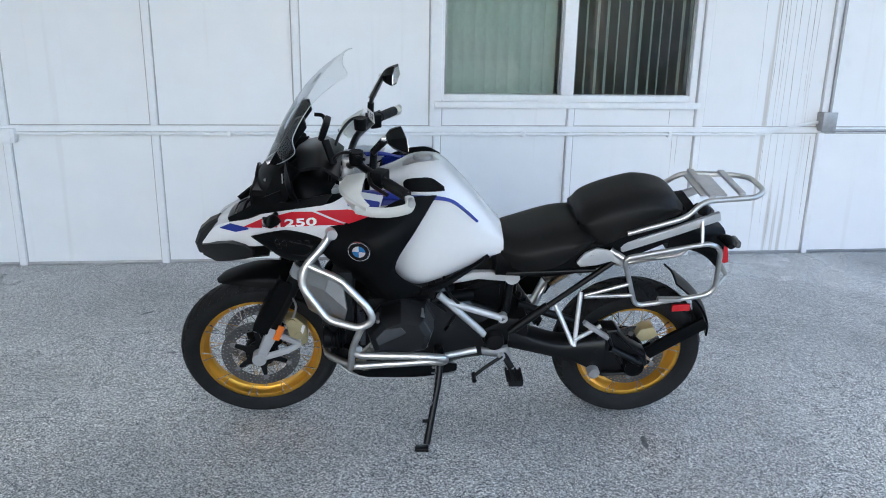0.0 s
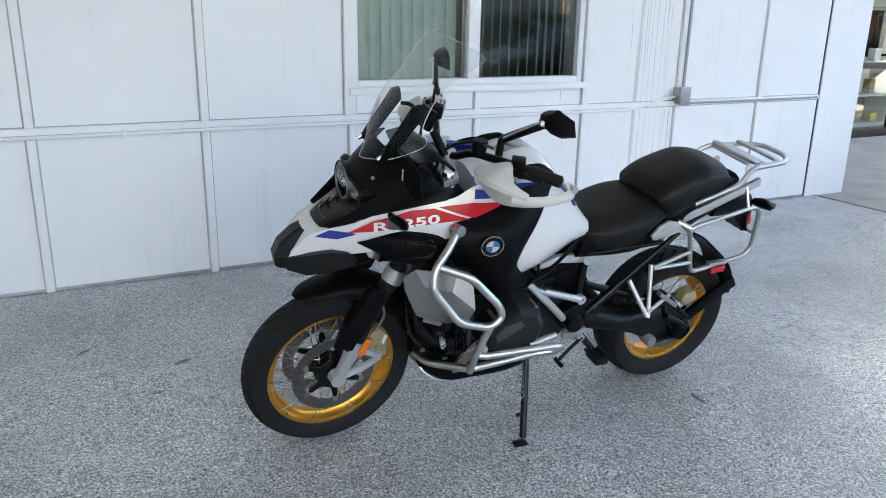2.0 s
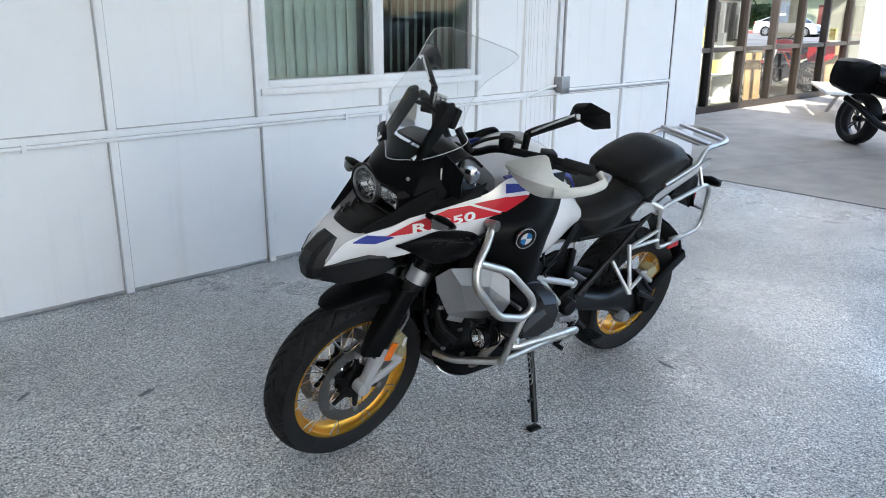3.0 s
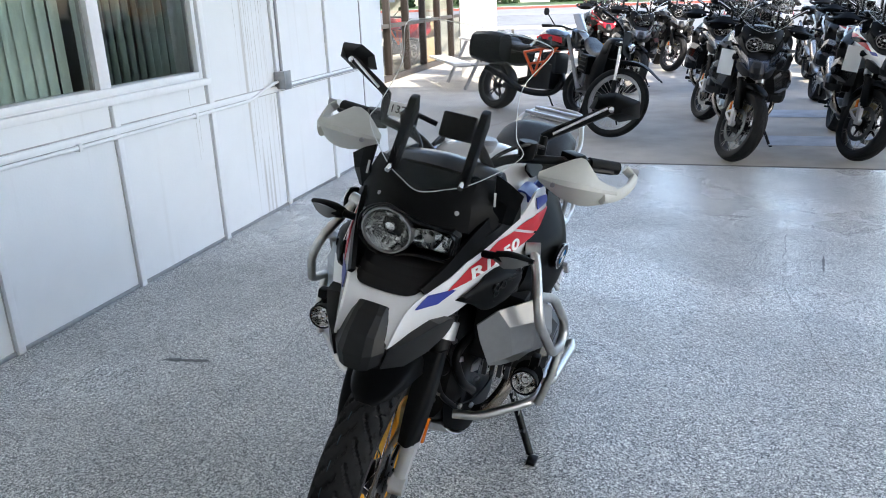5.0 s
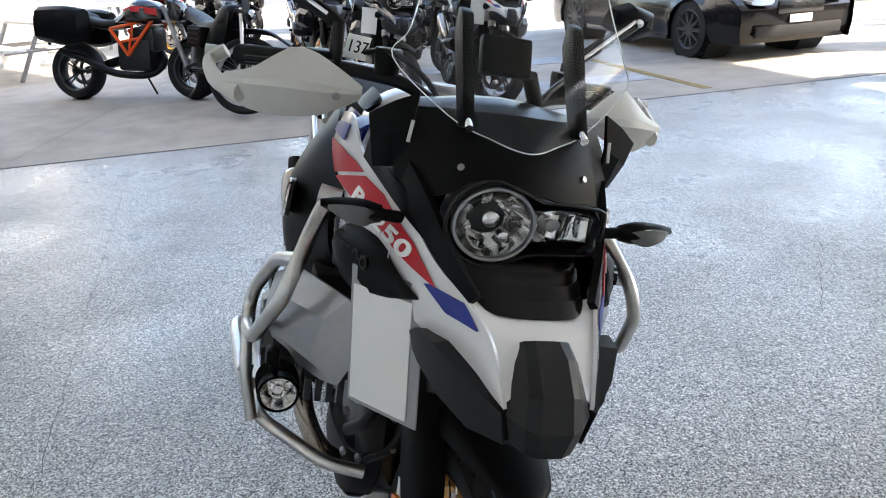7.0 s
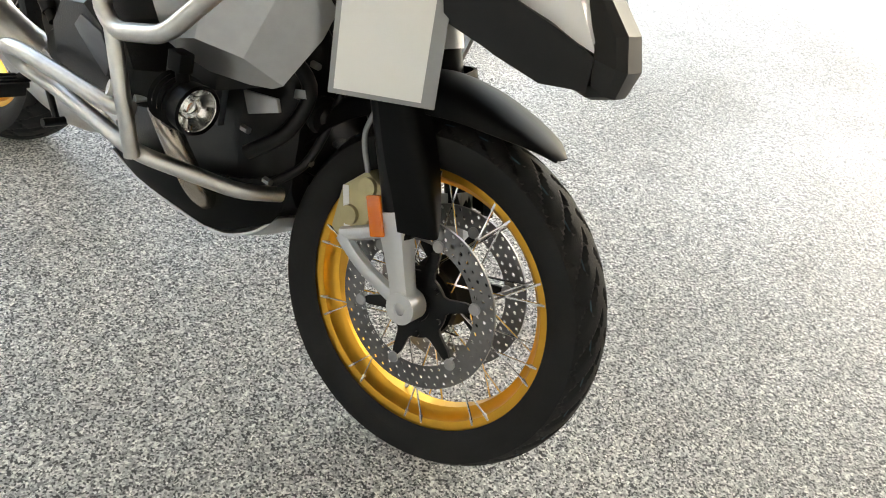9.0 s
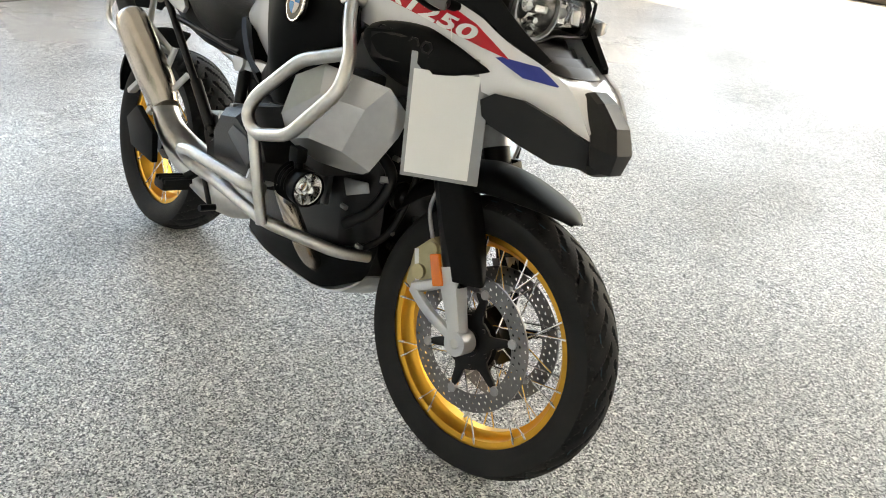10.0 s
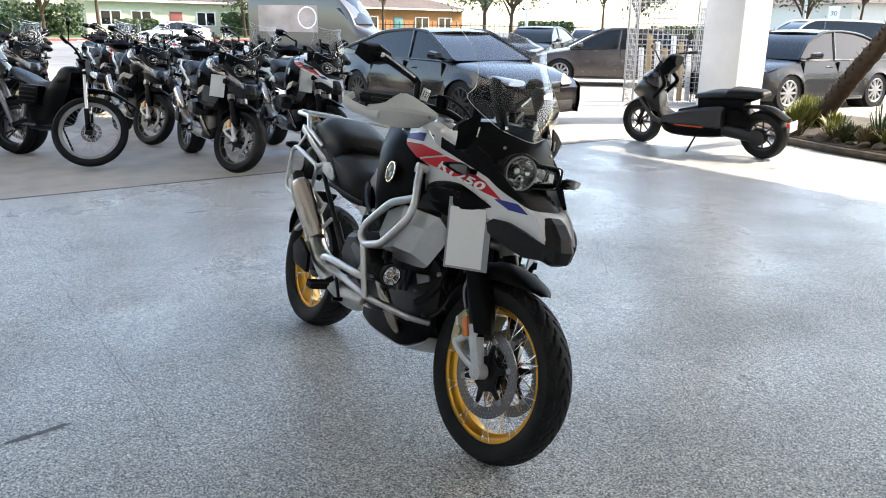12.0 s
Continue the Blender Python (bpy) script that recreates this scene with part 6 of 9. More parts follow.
    if extras:
        for s in (1, -1):
            sl = part("spot_lamp", bm_join(bm_lathe([(0.0, -0.055), (0.022, -0.05), (0.034, -0.03), (0.037, 0.0), (0.039, 0.022), (0.036, 0.026), (0.0345, 0.02)], 28, "X", (0.435, 0.318 * s, 0.565), cap=False), *[bm_lathe([(0.036, -0.045 + 0.012 * k), (0.041, -0.042 + 0.012 * k), (0.036, -0.039 + 0.012 * k)], 24, "X", (0.435, 0.318 * s, 0.565), closed=True) for k in range(4)],
                                           bm_rod((0.425, 0.325 * s, 0.60), (0.425, 0.335 * s, 0.635), 0.010), bm_box(0.41, 0.44, min(0.32 * s, 0.345 * s), max(0.32 * s, 0.345 * s), 0.615, 0.645, 0.004)), M_BLACK, B)
            part("lamp_bowl", bm_lathe([(0.0, 0.002), (0.010, 0.003), (0.012, 0.012), (0.016, 0.008), (0.033, 0.021)], 28, "X", (0.435, 0.318 * s, 0.565), cap=False), M_REFLECT, sl)
            for k in range(6):
                a = math.pi * k / 3
                part("lamp_rib", bm_rod((0.440, 0.318 * s + math.cos(a) * 0.012, 0.565 + math.sin(a) * 0.012), (0.456, 0.318 * s + math.cos(a) * 0.032, 0.565 + math.sin(a) * 0.032), 0.0022, seg=6), M_CHROME, sl)
            part("lamp_glass", bm_lathe([(0.0, 0.026), (0.02, 0.025), (0.034, 0.020)], 28, "X", (0.435, 0.318 * s, 0.565), cap=False), M_LENS, sl)
    # side stand
    ss = part("side_stand", bm_join(bm_tube(rounded([(0.035, 0.165, 0.385), (0.045, 0.215, 0.30), (0.092, 0.342, 0.090)], 0.05), 0.013, 12), moved(bm_prism([(-0.024, -0.018), (0.026, -0.016), (0.030, 0.014), (-0.022, 0.018)], -0.006, 0.006, 0.003, "xy"), pose(0.108, 0.356, 0.0805, 11.8, 0, 0)), bm_rod((0.045, 0.13, 0.385), (0.045, 0.19, 0.385), 0.02), bm_rod((0.075, 0.298, 0.165), (0.108, 0.302, 0.168), 0.007)), M_BLACKS, B)
    part("spring", bm_tube([(0.06 + 0.02 * t / 50 + 0.008 * math.cos(t), 0.19 + 0.085 * t / 50, 0.36 - 0.14 * t / 50 + 0.008 * math.sin(t)) for t in range(50)], 0.0025, 5), M_GALV, ss)
    for k in range(5):
        part("wiring", bm_tube(spline([(0.38 - 0.05 * k, 0.12 * (-1) ** k, 0.90), (0.30 - 0.06 * k, 0.15 * (-1) ** k, 0.80), (0.22 - 0.05 * k, 0.16 * (-1) ** k, 0.66), (0.10 - 0.04 * k, 0.13 * (-1) ** k, 0.55)], 6), 0.006, 8), M_BLACKS, B)
    return B


def hex_ring(k):
    """The outline (y, z) of the lamp unit: a large round lobe and a smaller square one."""
    c, d = (0.028, 0.957), []
    for a in range(12):
        t = math.pi / 2 + math.pi * a / 11
        d.append((-0.036 + 0.084 * math.cos(t), 0.958 + 0.084 * math.sin(t)))
    d += [(0.02, 0.893), (0.05, 0.903), (0.14, 0.908), (0.162, 0.925), (0.165, 0.985), (0.150, 1.005), (0.05, 1.008), (0.02, 1.022)]
    return [(c[0] + (y - c[0]) * k, c[1] + (z - c[1]) * k) for y, z in d]


HEADING, LEANING = radians(3.0), radians(11.8)
fw = Vector((-math.cos(HEADING), math.sin(HEADING), 0))
lf = Vector((-math.sin(HEADING), -math.cos(HEADING), 0))
upv = Vector((0, 0, 1))
bike_m = Matrix((fw, lf * math.cos(LEANING) - upv * math.sin(LEANING), upv * math.cos(LEANING) + lf * math.sin(LEANING))).transposed().to_4x4()
bike_m.translation = (0.160, 0.275, 0.0)
HERO = dict(body=M_WHITE, panel=M_BLACK, accent=M_RED, accent2=M_BLUE, rim=M_GOLD, guard=M_GUARD)
hero = adventure_bike("white black and red boxer adventure motorcycle leaning on its side stand", bike_m, HERO, True)

# papers and tags on the motorcycle
sheet_x, sheet_z = Vector((-0.127, -0.083, -0.004)).normalized(), Vector((0.018, -0.030, 0.232)).normalized()
sheet_y = sheet_z.cross(sheet_x).normalized()
sheet_m = Matrix((sheet_x, sheet_y, sheet_x.cross(sheet_y))).transposed().to_4x4()
sheet_m.translation = (-0.440, 0.385, 0.678)
ps = thing("price_sheet", "white paper in a grey plastic sleeve hung on the motorcycle", "price sheet", sheet_m)
part("sleeve", bm_box(-0.002, 0.152, -0.002, 0.002, -0.002, 0.236, 0.0012), M_FOLDER, ps)
part("paper", bm_box(0.006, 0.132, -0.0045, -0.0024, 0.006, 0.205, 0.0006), M_PAPER, ps)
part("string", bm_tube(spline([(0.075, 0, 0.232), (0.070, 0.004, 0.26), (0.060, 0.02, 0.30)], 4), 0.0012, 5), M_PAPER, ps)


def number_tag():
    t = thing("number_tag", "white paper number tag tied to the mirror stem", "tag", bike_m)
    card = part("card", bm_box(-0.026, 0.026, -0.0008, 0.0008, -0.022, 0.022, 0.0004), M_PAPER, t)
    card.matrix_local = pose(0.302, -0.224, 1.196, 8, 6, 118)
    for face in (0, 180):
        cu = bpy.data.curves.new("number", "FONT")
        cu.body, cu.size, cu.extrude, cu.align_x, cu.align_y = "137", 0.032, 0.0004, "CENTER", "CENTER"
        tmp = bpy.data.objects.new("tmp", cu)
        scene.collection.objects.link(tmp)
        me = bpy.data.meshes.new_from_object(tmp.evaluated_get(bpy.context.evaluated_depsgraph_get()))
        bpy.data.objects.remove(tmp)
        bm = bmesh.new()
        bm.from_mesh(me)
        bpy.data.meshes.remove(me)
        part("printed_number", bm, M_BLACKS, card, smooth=0).matrix_local = pose(0, 0, 0, 0, 0, face) @ pose(0, -0.0012, 0, 90, 0, 0)
    return t


number_tag()


# ---- other motorcycles in the row ----
def standing(front, rear, lean=9.0, mid=0.0):
    """The pose of a parked motorcycle from the places where its tyres touch the ground."""
    f, r = Vector((*front, 0)), Vector((*rear, 0))
    fwd = (f - r).normalized()
    left = Vector((-fwd.y, fwd.x, 0))
    a = radians(lean)
    m = Matrix((fwd, left * math.cos(a) - upv * math.sin(a), upv * math.cos(a) + left * math.sin(a))).transposed().to_4x4()
    m.translation = (f + r) / 2 + upv * mid
    return m


M_NAVY = mat("dark_blue_paint", (0.02, 0.03, 0.06), 0.2, vary=0.05, coat=0.5)
M_COAL = mat("black_gloss_paint", (0.012, 0.012, 0.013), 0.15, vary=0.05, coat=0.6)
M_SILV = mat("silver_gloss_paint", (0.55, 0.56, 0.58), 0.22, 0.5, vary=0.04, coat=0.4)
M_ORANGE = mat("orange_frame_paint", (0.80, 0.09, 0.01), 0.3, vary=0.04)
M_GREYG = mat("grey_gloss_paint", (0.22, 0.23, 0.24), 0.22, 0.2, vary=0.05, coat=0.4)
M_BLKRIM = mat("black_rim_paint", (0.02, 0.02, 0.022), 0.3, vary=0.05)
M_SCOOT = mat("dark_grey_scooter_paint", (0.016, 0.0165, 0.018), 0.38, 0.0, vary=0.05, coat=0.2)
ROW = "motorcycles parked in the row"
DARK = dict(body=M_NAVY, panel=M_BLACK, accent=M_COAL, accent2=M_COAL, rim=M_BLKRIM, guard=M_BLACK, shroud=M_COAL, steer=27.0)
PALE = dict(body=M_GREYG, panel=M_BLACK, accent=M_COAL, accent2=M_COAL, rim=M_BLKRIM, guard=M_BLACK, shroud=M_COAL, steer=27.0)
RALLY = dict(body=M_WHITE, panel=M_BLACK, accent=M_RED, accent2=M_BLUE, rim=M_BLKRIM, guard=M_BLACK, shroud=M_COAL, steer=27.0)
FLOORZ = -0.004
bike_dark = adventure_bike("dark blue adventure motorcycle on its side stand with a paper tag", standing((4.97, -0.93), (6.46, -0.93), 9, FLOORZ), DARK, group=ROW, extras=False)
bike_pale = adventure_bike("silver and black adventure motorcycle on its side stand", standing((7.20, -0.72), (8.69, -0.72), 9, FLOORZ), PALE, group=ROW, extras=False)
bike_rally = adventure_bike("white black and red adventure motorcycle with black rims", standing((5.11, -1.94), (6.60, -1.99), 9, FLOORZ), RALLY, group=ROW, extras=False)
CRIMSON = dict(body=M_RED, panel=M_BLACK, accent=M_COAL, accent2=M_PAPER, rim=M_GOLD, guard=M_BLACK, shroud=M_COAL, steer=27.0)
bike_red = adventure_bike("red and black adventure motorcycle with gold rims", standing((9.55, -1.05), (11.03, -0.90), 9, FLOORZ), CRIMSON, group=ROW, extras=False)
copy_thing(bike_red, standing((11.9, 1.0), (13.3, 1.45), 9, FLOORZ))
copy_thing(bike_pale, standing((9.75, -2.45), (11.24, -2.30), 9, FLOORZ))
copy_thing(bike_rally, standing((11.9, -2.75), (13.35, -2.45), 9, FLOORZ))
copy_thing(bike_rally, standing((7.35, -2.20), (8.84, -2.10), 9, FLOORZ))
copy_thing(bike_pale, standing((9.5, 0.3), (10.95, 0.55), 9, FLOORZ))
copy_thing(bike_dark, standing((11.2, -1.3), (12.65, -1.1), 9, FLOORZ))
copy_thing(bike_pale, standing((12.4, -0.2), (13.85, 0.1), 9, FLOORZ))
copy_thing(bike_rally, standing((13.6, -2.0), (15.0, -1.6), 9, FLOORZ))
copy_thing(bike_pale, standing((13.6, 1.1), (15.0, 1.5), 9, FLOORZ))
for owner, lab in ((bike_dark, "white paper tag hung on the dark blue motorcycle"), (bike_rally, "white paper tag hung on the white motorcycle")):
    tg = thing("price_sheet", lab, "price sheet", owner.matrix_basis.copy(), "paper tags")
    part("paper", bm_box(0.0, 0.004, -0.07, 0.07, 0.0, 0.21, 0.001), M_PAPER, tg).matrix_local = pose(0.62, -0.235, 0.72, 0, 0, -35)


def sport_tourer(label, m):
    """A black naked tourer with an orange tube frame, red flashes and hard side cases."""
    B = thing("motorcycle", label, "motorcycle", m, ROW)
    for nm, x, w in (("front_wheel", 0.72, 0.12), ("rear_wheel", -0.72, 0.18)):
        hub = part(nm, bm_lathe([(0.0, -0.06), (0.035, -0.055), (0.04, 0), (0.035, 0.055), (0.0, 0.06)], 24), M_BLACKS, B)
        hub.location = (x, 0, 0.308)
        part("tyre", bm_tyre(0.308, w, 0.22, 72, 12, 0.003), M_RUBBER, hub, smooth=30)
        part("rim", bm_rim(0.226, w * 0.78), M_BLKRIM, hub)
        for k in range(10):
            a = 2 * math.pi * (k // 2) / 5 + (0.12 if k % 2 else -0.12)
            part("rim_spoke", bm_rod((math.cos(a) * 0.03, 0.02, math.sin(a) * 0.03), (math.cos(a) * 0.20, 0.02, math.sin(a) * 0.20), 0.012, 0.008, 8), M_BLKRIM, hub)
        part("brake_disc", bm_lathe([(0.11, 0.066), (0.15, 0.066), (0.15, 0.071), (0.11, 0.071)], 40, closed=True), M_DISC, hub)
    for s in (1, -1):
        part("fork_leg", bm_join(bm_rod((0.71, 0.10 * s, 0.31), (0.60, 0.10 * s, 0.60), 0.028), bm_rod((0.60, 0.10 * s, 0.60), (0.46, 0.10 * s, 0.96), 0.024)), M_GALV, B)
        part("frame_tube", bm_join(bm_rod((0.36, 0.14 * s, 0.83), (0.05, 0.17 * s, 0.46), 0.018), bm_rod((0.05, 0.17 * s, 0.46), (-0.16, 0.16 * s, 0.74), 0.018), bm_rod((0.36, 0.14 * s, 0.83), (-0.16, 0.16 * s, 0.74), 0.017),
                                   bm_rod((0.20, 0.155 * s, 0.64), (-0.05, 0.165 * s, 0.60), 0.014), bm_rod((0.12, 0.16 * s, 0.78), (0.05, 0.17 * s, 0.46), 0.014)), M_ORANGE, B, "bright orange tubular frame")
        case = part("side_case", bm_loft([[(-0.40, 0.17 * s, 0.62), (-0.40, 0.17 * s, 0.92), (-0.42, 0.33 * s, 0.90), (-0.42, 0.33 * s, 0.66)], [(-0.62, 0.17 * s, 0.60), (-0.60, 0.17 * s, 0.95), (-0.62, 0.40 * s, 0.93), (-0.64, 0.40 * s, 0.63)], [(-0.92, 0.18 * s, 0.64), (-0.90, 0.18 * s, 0.96), (-0.90, 0.38 * s, 0.93), (-0.92, 0.38 * s, 0.67)]], 3, 3), M_BLACK, B, "black plastic hard side case")
        part("case_seam", bm_tube([(-0.43, 0.30 * s, 0.90), (-0.62, 0.34 * s, 0.955), (-0.90, 0.31 * s, 0.955), (-0.935, 0.29 * s, 0.80), (-0.93, 0.29 * s, 0.66)], 0.006), M_DARK, case)
        part("tank_flash", bm_sheet([[(0.42, 0.165 * s, 0.93), (0.20, 0.21 * s, 0.96), (0.02, 0.17 * s, 0.93)], [(0.44, 0.17 * s, 0.86), (0.22, 0.225 * s, 0.90), (0.06, 0.185 * s, 0.90)]], 0.006, 4), M_RED, B)
        part("mirror", bm_lathe([(0.0, 0.01), (0.04, 0.008), (0.045, -0.005), (0.02, -0.02)], 20, "X", (0.35, 0.40 * s, 1.20)), M_BLACKS, B)
        part("mirror_stem", bm_rod((0.36, 0.24 * s, 1.06), (0.35, 0.39 * s, 1.19), 0.007), M_BLACKS, B)
        part("grip", bm_rod((0.30, 0.40 * s, 1.04), (0.34, 0.28 * s, 1.05), 0.018), M_RUBBER, B)
    part("tank", bm_loft([half_ring(x, [(0, zt), (w * 0.6, zt - 0.01), (w, zt - 0.09), (w * 0.9, zb)]) for x, zb, zt, w in ((0.44, 0.83, 0.92, 0.12), (0.30, 0.80, 1.02, 0.20), (0.12, 0.80, 1.03, 0.20), (-0.06, 0.80, 0.92, 0.14), (-0.16, 0.80, 0.86, 0.11))], 4, 4), M_COAL, B)
    part("seat", bm_loft([half_ring(x, [(0, zt), (w * 0.7, zt - 0.01), (w, zt - 0.05), (w * 0.8, zb)]) for x, zb, zt, w in ((-0.08, 0.76, 0.85, 0.11), (-0.28, 0.74, 0.845, 0.15), (-0.46, 0.78, 0.88, 0.15), (-0.52, 0.80, 0.93, 0.14), (-0.82, 0.86, 0.96, 0.11))], 4, 4), M_SEAT, B)
    part("tail", bm_loft([half_ring(x, [(0, zt), (w, zt - 0.02), (w * 0.8, zb)]) for x, zb, zt, w in ((-0.50, 0.74, 0.86, 0.11), (-0.80, 0.82, 0.92, 0.10), (-1.0, 0.88, 0.94, 0.05))], 3, 3), M_COAL, B)
    part("plate_holder", bm_rod((-0.93, 0, 0.86), (-1.08, 0, 0.60), 0.018), M_BLACK, B)
    part("engine", bm_join(bm_box(-0.10, 0.30, -0.16, 0.16, 0.30, 0.62, 0.05), bm_box(0.08, 0.34, -0.13, 0.13, 0.50, 0.76, 0.04)), M_ENGINE, B)
    part("clutch_cover", bm_lathe([(0.0, 0.20), (0.08, 0.195), (0.095, 0.17), (0.10, 0.12)], 28, center=(0.02, 0, 0.44)), M_HEAD, B)
    part("swing_arm", bm_loft([[(-0.10, y, z) for y, z in ((0.08, 0.40), (0.08, 0.50), (0.15, 0.50), (0.15, 0.40))], [(-0.72, y, z) for y, z in ((0.10, 0.28), (0.10, 0.35), (0.15, 0.35), (0.15, 0.28))]], 2, 3), M_BLACKS, B)
    part("exhaust", bm_tube(spline([(0.30, 0.06, 0.50), (0.36, 0.0, 0.38), (0.20, -0.06, 0.26), (-0.15, -0.16, 0.28), (-0.45, -0.20, 0.42), (-0.75, -0.22, 0.52)], 6), 0.04, 12, radii=None), M_BLACKS, B)
    part("headlight", bm_loft([half_ring(x, [(0, zt), (w, zt - 0.03), (w, zb + 0.03), (w * 0.5, zb)]) for x, zb, zt, w in ((0.52, 0.82, 1.04, 0.10), (0.60, 0.80, 1.02, 0.11), (0.66, 0.82, 0.96, 0.08))], 3, 3), M_COAL, B)
    part("fly_screen", bm_sheet([[(0.60, 0.10, 1.02), (0.63, 0, 1.03), (0.60, -0.10, 1.02)], [(0.50, 0.09, 1.20), (0.52, 0, 1.22), (0.50, -0.09, 1.20)]], 0.004, 4), M_SMOKE, B)
    part("front_fender", bm_sheet([[(0.95, -0.05, 0.56), (0.96, 0, 0.57), (0.95, 0.05, 0.56)], [(0.72, -0.07, 0.63), (0.72, 0, 0.65), (0.72, 0.07, 0.63)], [(0.52, -0.06, 0.55), (0.52, 0, 0.57), (0.52, 0.06, 0.55)]], 0.005, 4), M_COAL, B)
    part("handlebar", bm_tube(rounded([(0.30, 0.40, 1.04), (0.40, 0.15, 1.06), (0.42, 0, 1.03), (0.40, -0.15, 1.06), (0.30, -0.40, 1.04)], 0.06), 0.013), M_BLACKS, B)
    part("side_stand", bm_rod((0.0, 0.13, 0.33), (0.05, 0.29, 0.05), 0.012), M_BLACKS, B)
    return B


sport_tourer("black sport tourer with orange frame red flashes and side cases", standing((7.28, 0.72), (7.99, 1.90), 9, FLOORZ))


def electric_dirt_bike(label, m):
    """A tall slim black electric dirt bike on spoked wheels, its bars turned to the left."""
    B = thing("electric_motorcycle", label, "motorcycle", m, ROW)
    turned = []
    for nm, x, w, R in (("front_wheel", 0.71, 0.075, 0.365), ("rear_wheel", -0.66, 0.095, 0.315)):
        hub = part(nm, bm_lathe([(0.0, -0.05), (0.03, -0.048), (0.035, 0), (0.03, 0.048), (0.0, 0.05)], 24), M_BLACKS, B)
        hub.location = (x, 0, R)
        part("tyre", bm_tyre(R, w, R - 0.068, 90, 30, 0.006), M_RUBBER, hub, smooth=30)
        part("rim", bm_rim(R - 0.064, w * 0.5), M_GALV, hub)
        for k in range(32):
            s = 1 if k % 2 else -1
            a = 2 * math.pi * k / 32
            r = R - 0.078
            part("spoke", bm_rod((math.cos(a) * r, 0, math.sin(a) * r), (math.cos(a + 0.5 * s) * 0.03, 0.03 * s, math.sin(a + 0.5 * s) * 0.03), 0.0018, seg=4), M_STEEL, hub)
        part("brake_disc", bm_lathe([(0.07, 0.045), (0.10, 0.045), (0.10, 0.048), (0.07, 0.048)], 32, closed=True), M_DISC, hub)
        if x > 0:
            turned.append(hub)
    for s in (1, -1):
        turned.append(part("fork_leg", bm_join(bm_rod((0.715, 0.085 * s, 0.345), (0.645, 0.085 * s, 0.56), 0.026), bm_box(0.68, 0.75, 0.065 * s - 0.012, 0.065 * s + 0.035, 0.31, 0.40, 0.012)), M_BLACKS, B))
        turned.append(part("fork_tube", bm_rod((0.655, 0.085 * s, 0.53), (0.525, 0.085 * s, 0.95), 0.021), M_CHROME, B, "bright chrome fork tube"))
        turned.append(part("grip", bm_rod((0.34, 0.40 * s, 1.13), (0.36, 0.27 * s, 1.13), 0.018), M_RUBBER, B))
        turned.append(part("mirror", bm_loft([[(0.33 + 0.012 * k, 0.33 * s + math.cos(a) * r * 1.2, 1.32 + math.sin(a) * r) for a in [2 * math.pi * q / 14 for q in range(14)]] for k, r in ((0, 0.042), (1, 0.044), (2, 0.034), (3, 0.012))], 1, 1), M_BLACKS, B))
        turned.append(part("mirror_stem", bm_rod((0.37, 0.24 * s, 1.13), (0.345, 0.32 * s, 1.31), 0.006), M_BLACKS, B))
        part("side_fairing", bm_sheet([[(0.46, 0.10 * s, 0.93), (0.30, 0.13 * s, 0.92), (0.16, 0.12 * s, 0.84)], [(0.47, 0.12 * s, 0.78), (0.28, 0.165 * s, 0.74), (0.08, 0.16 * s, 0.66)], [(0.36, 0.11 * s, 0.60), (0.18, 0.16 * s, 0.52), (-0.02, 0.15 * s, 0.47)], [(0.22, 0.09 * s, 0.44), (0.08, 0.12 * s, 0.40), (-0.10, 0.11 * s, 0.38)]], 0.008, 4), M_BLACK, B)
        box = part("side_bag", bm_box(-0.30, 0.06, 0.165 * s - 0.05, 0.165 * s + 0.05, 0.56, 0.77, 0.025), M_BLACK, B)
        for k in range(4):
            part("rack_bar", bm_rod((-0.27, 0.222 * s, 0.60 + 0.045 * k), (0.03, 0.222 * s, 0.60 + 0.045 * k), 0.006, seg=6), M_BLACKS, box)
        part("foot_peg", bm_rod((-0.12, 0.10 * s, 0.36), (-0.12, 0.22 * s, 0.36), 0.012), M_GALV, B)
        part("shock", bm_rod((-0.36, 0.12 * s, 0.42), (-0.32, 0.12 * s, 0.62), 0.024), M_GALV, B)
    part("battery_pack", bm_loft([half_ring(x, [(0, zt), (w, zt - 0.03), (w, zb + 0.04), (w * 0.5, zb)]) for x, zb, zt, w in ((0.34, 0.52, 0.80, 0.08), (0.22, 0.40, 0.82, 0.12), (-0.10, 0.36, 0.80, 0.125), (-0.30, 0.42, 0.78, 0.10))], 3, 3), M_BLACK, B)
    part("motor", bm_lathe([(0.0, -0.12), (0.09, -0.115), (0.10, 0), (0.09, 0.115), (0.0, 0.12)], 28, center=(-0.18, 0, 0.40)), M_ENGINE, B)
    part("seat", bm_loft([half_ring(x, [(0, zt), (w * 0.7, zt - 0.01), (w, zt - 0.05), (w * 0.9, zb)]) for x, zb, zt, w in ((0.22, 0.80, 0.90, 0.07), (0.05, 0.77, 0.84, 0.11), (-0.20, 0.77, 0.83, 0.13), (-0.50, 0.82, 0.90, 0.12), (-0.74, 0.88, 0.95, 0.08))], 4, 4), M_SEAT, B)
    part("tank_cover", bm_loft([half_ring(x, [(0, zt), (w * 0.7, zt - 0.02), (w, zt - 0.09), (w, zb)]) for x, zb, zt, w in ((0.14, 0.80, 0.90, 0.08), (0.26, 0.78, 0.99, 0.13), (0.40, 0.80, 1.00, 0.12), (0.48, 0.86, 0.97, 0.07))], 4, 4), M_BLACK, B)
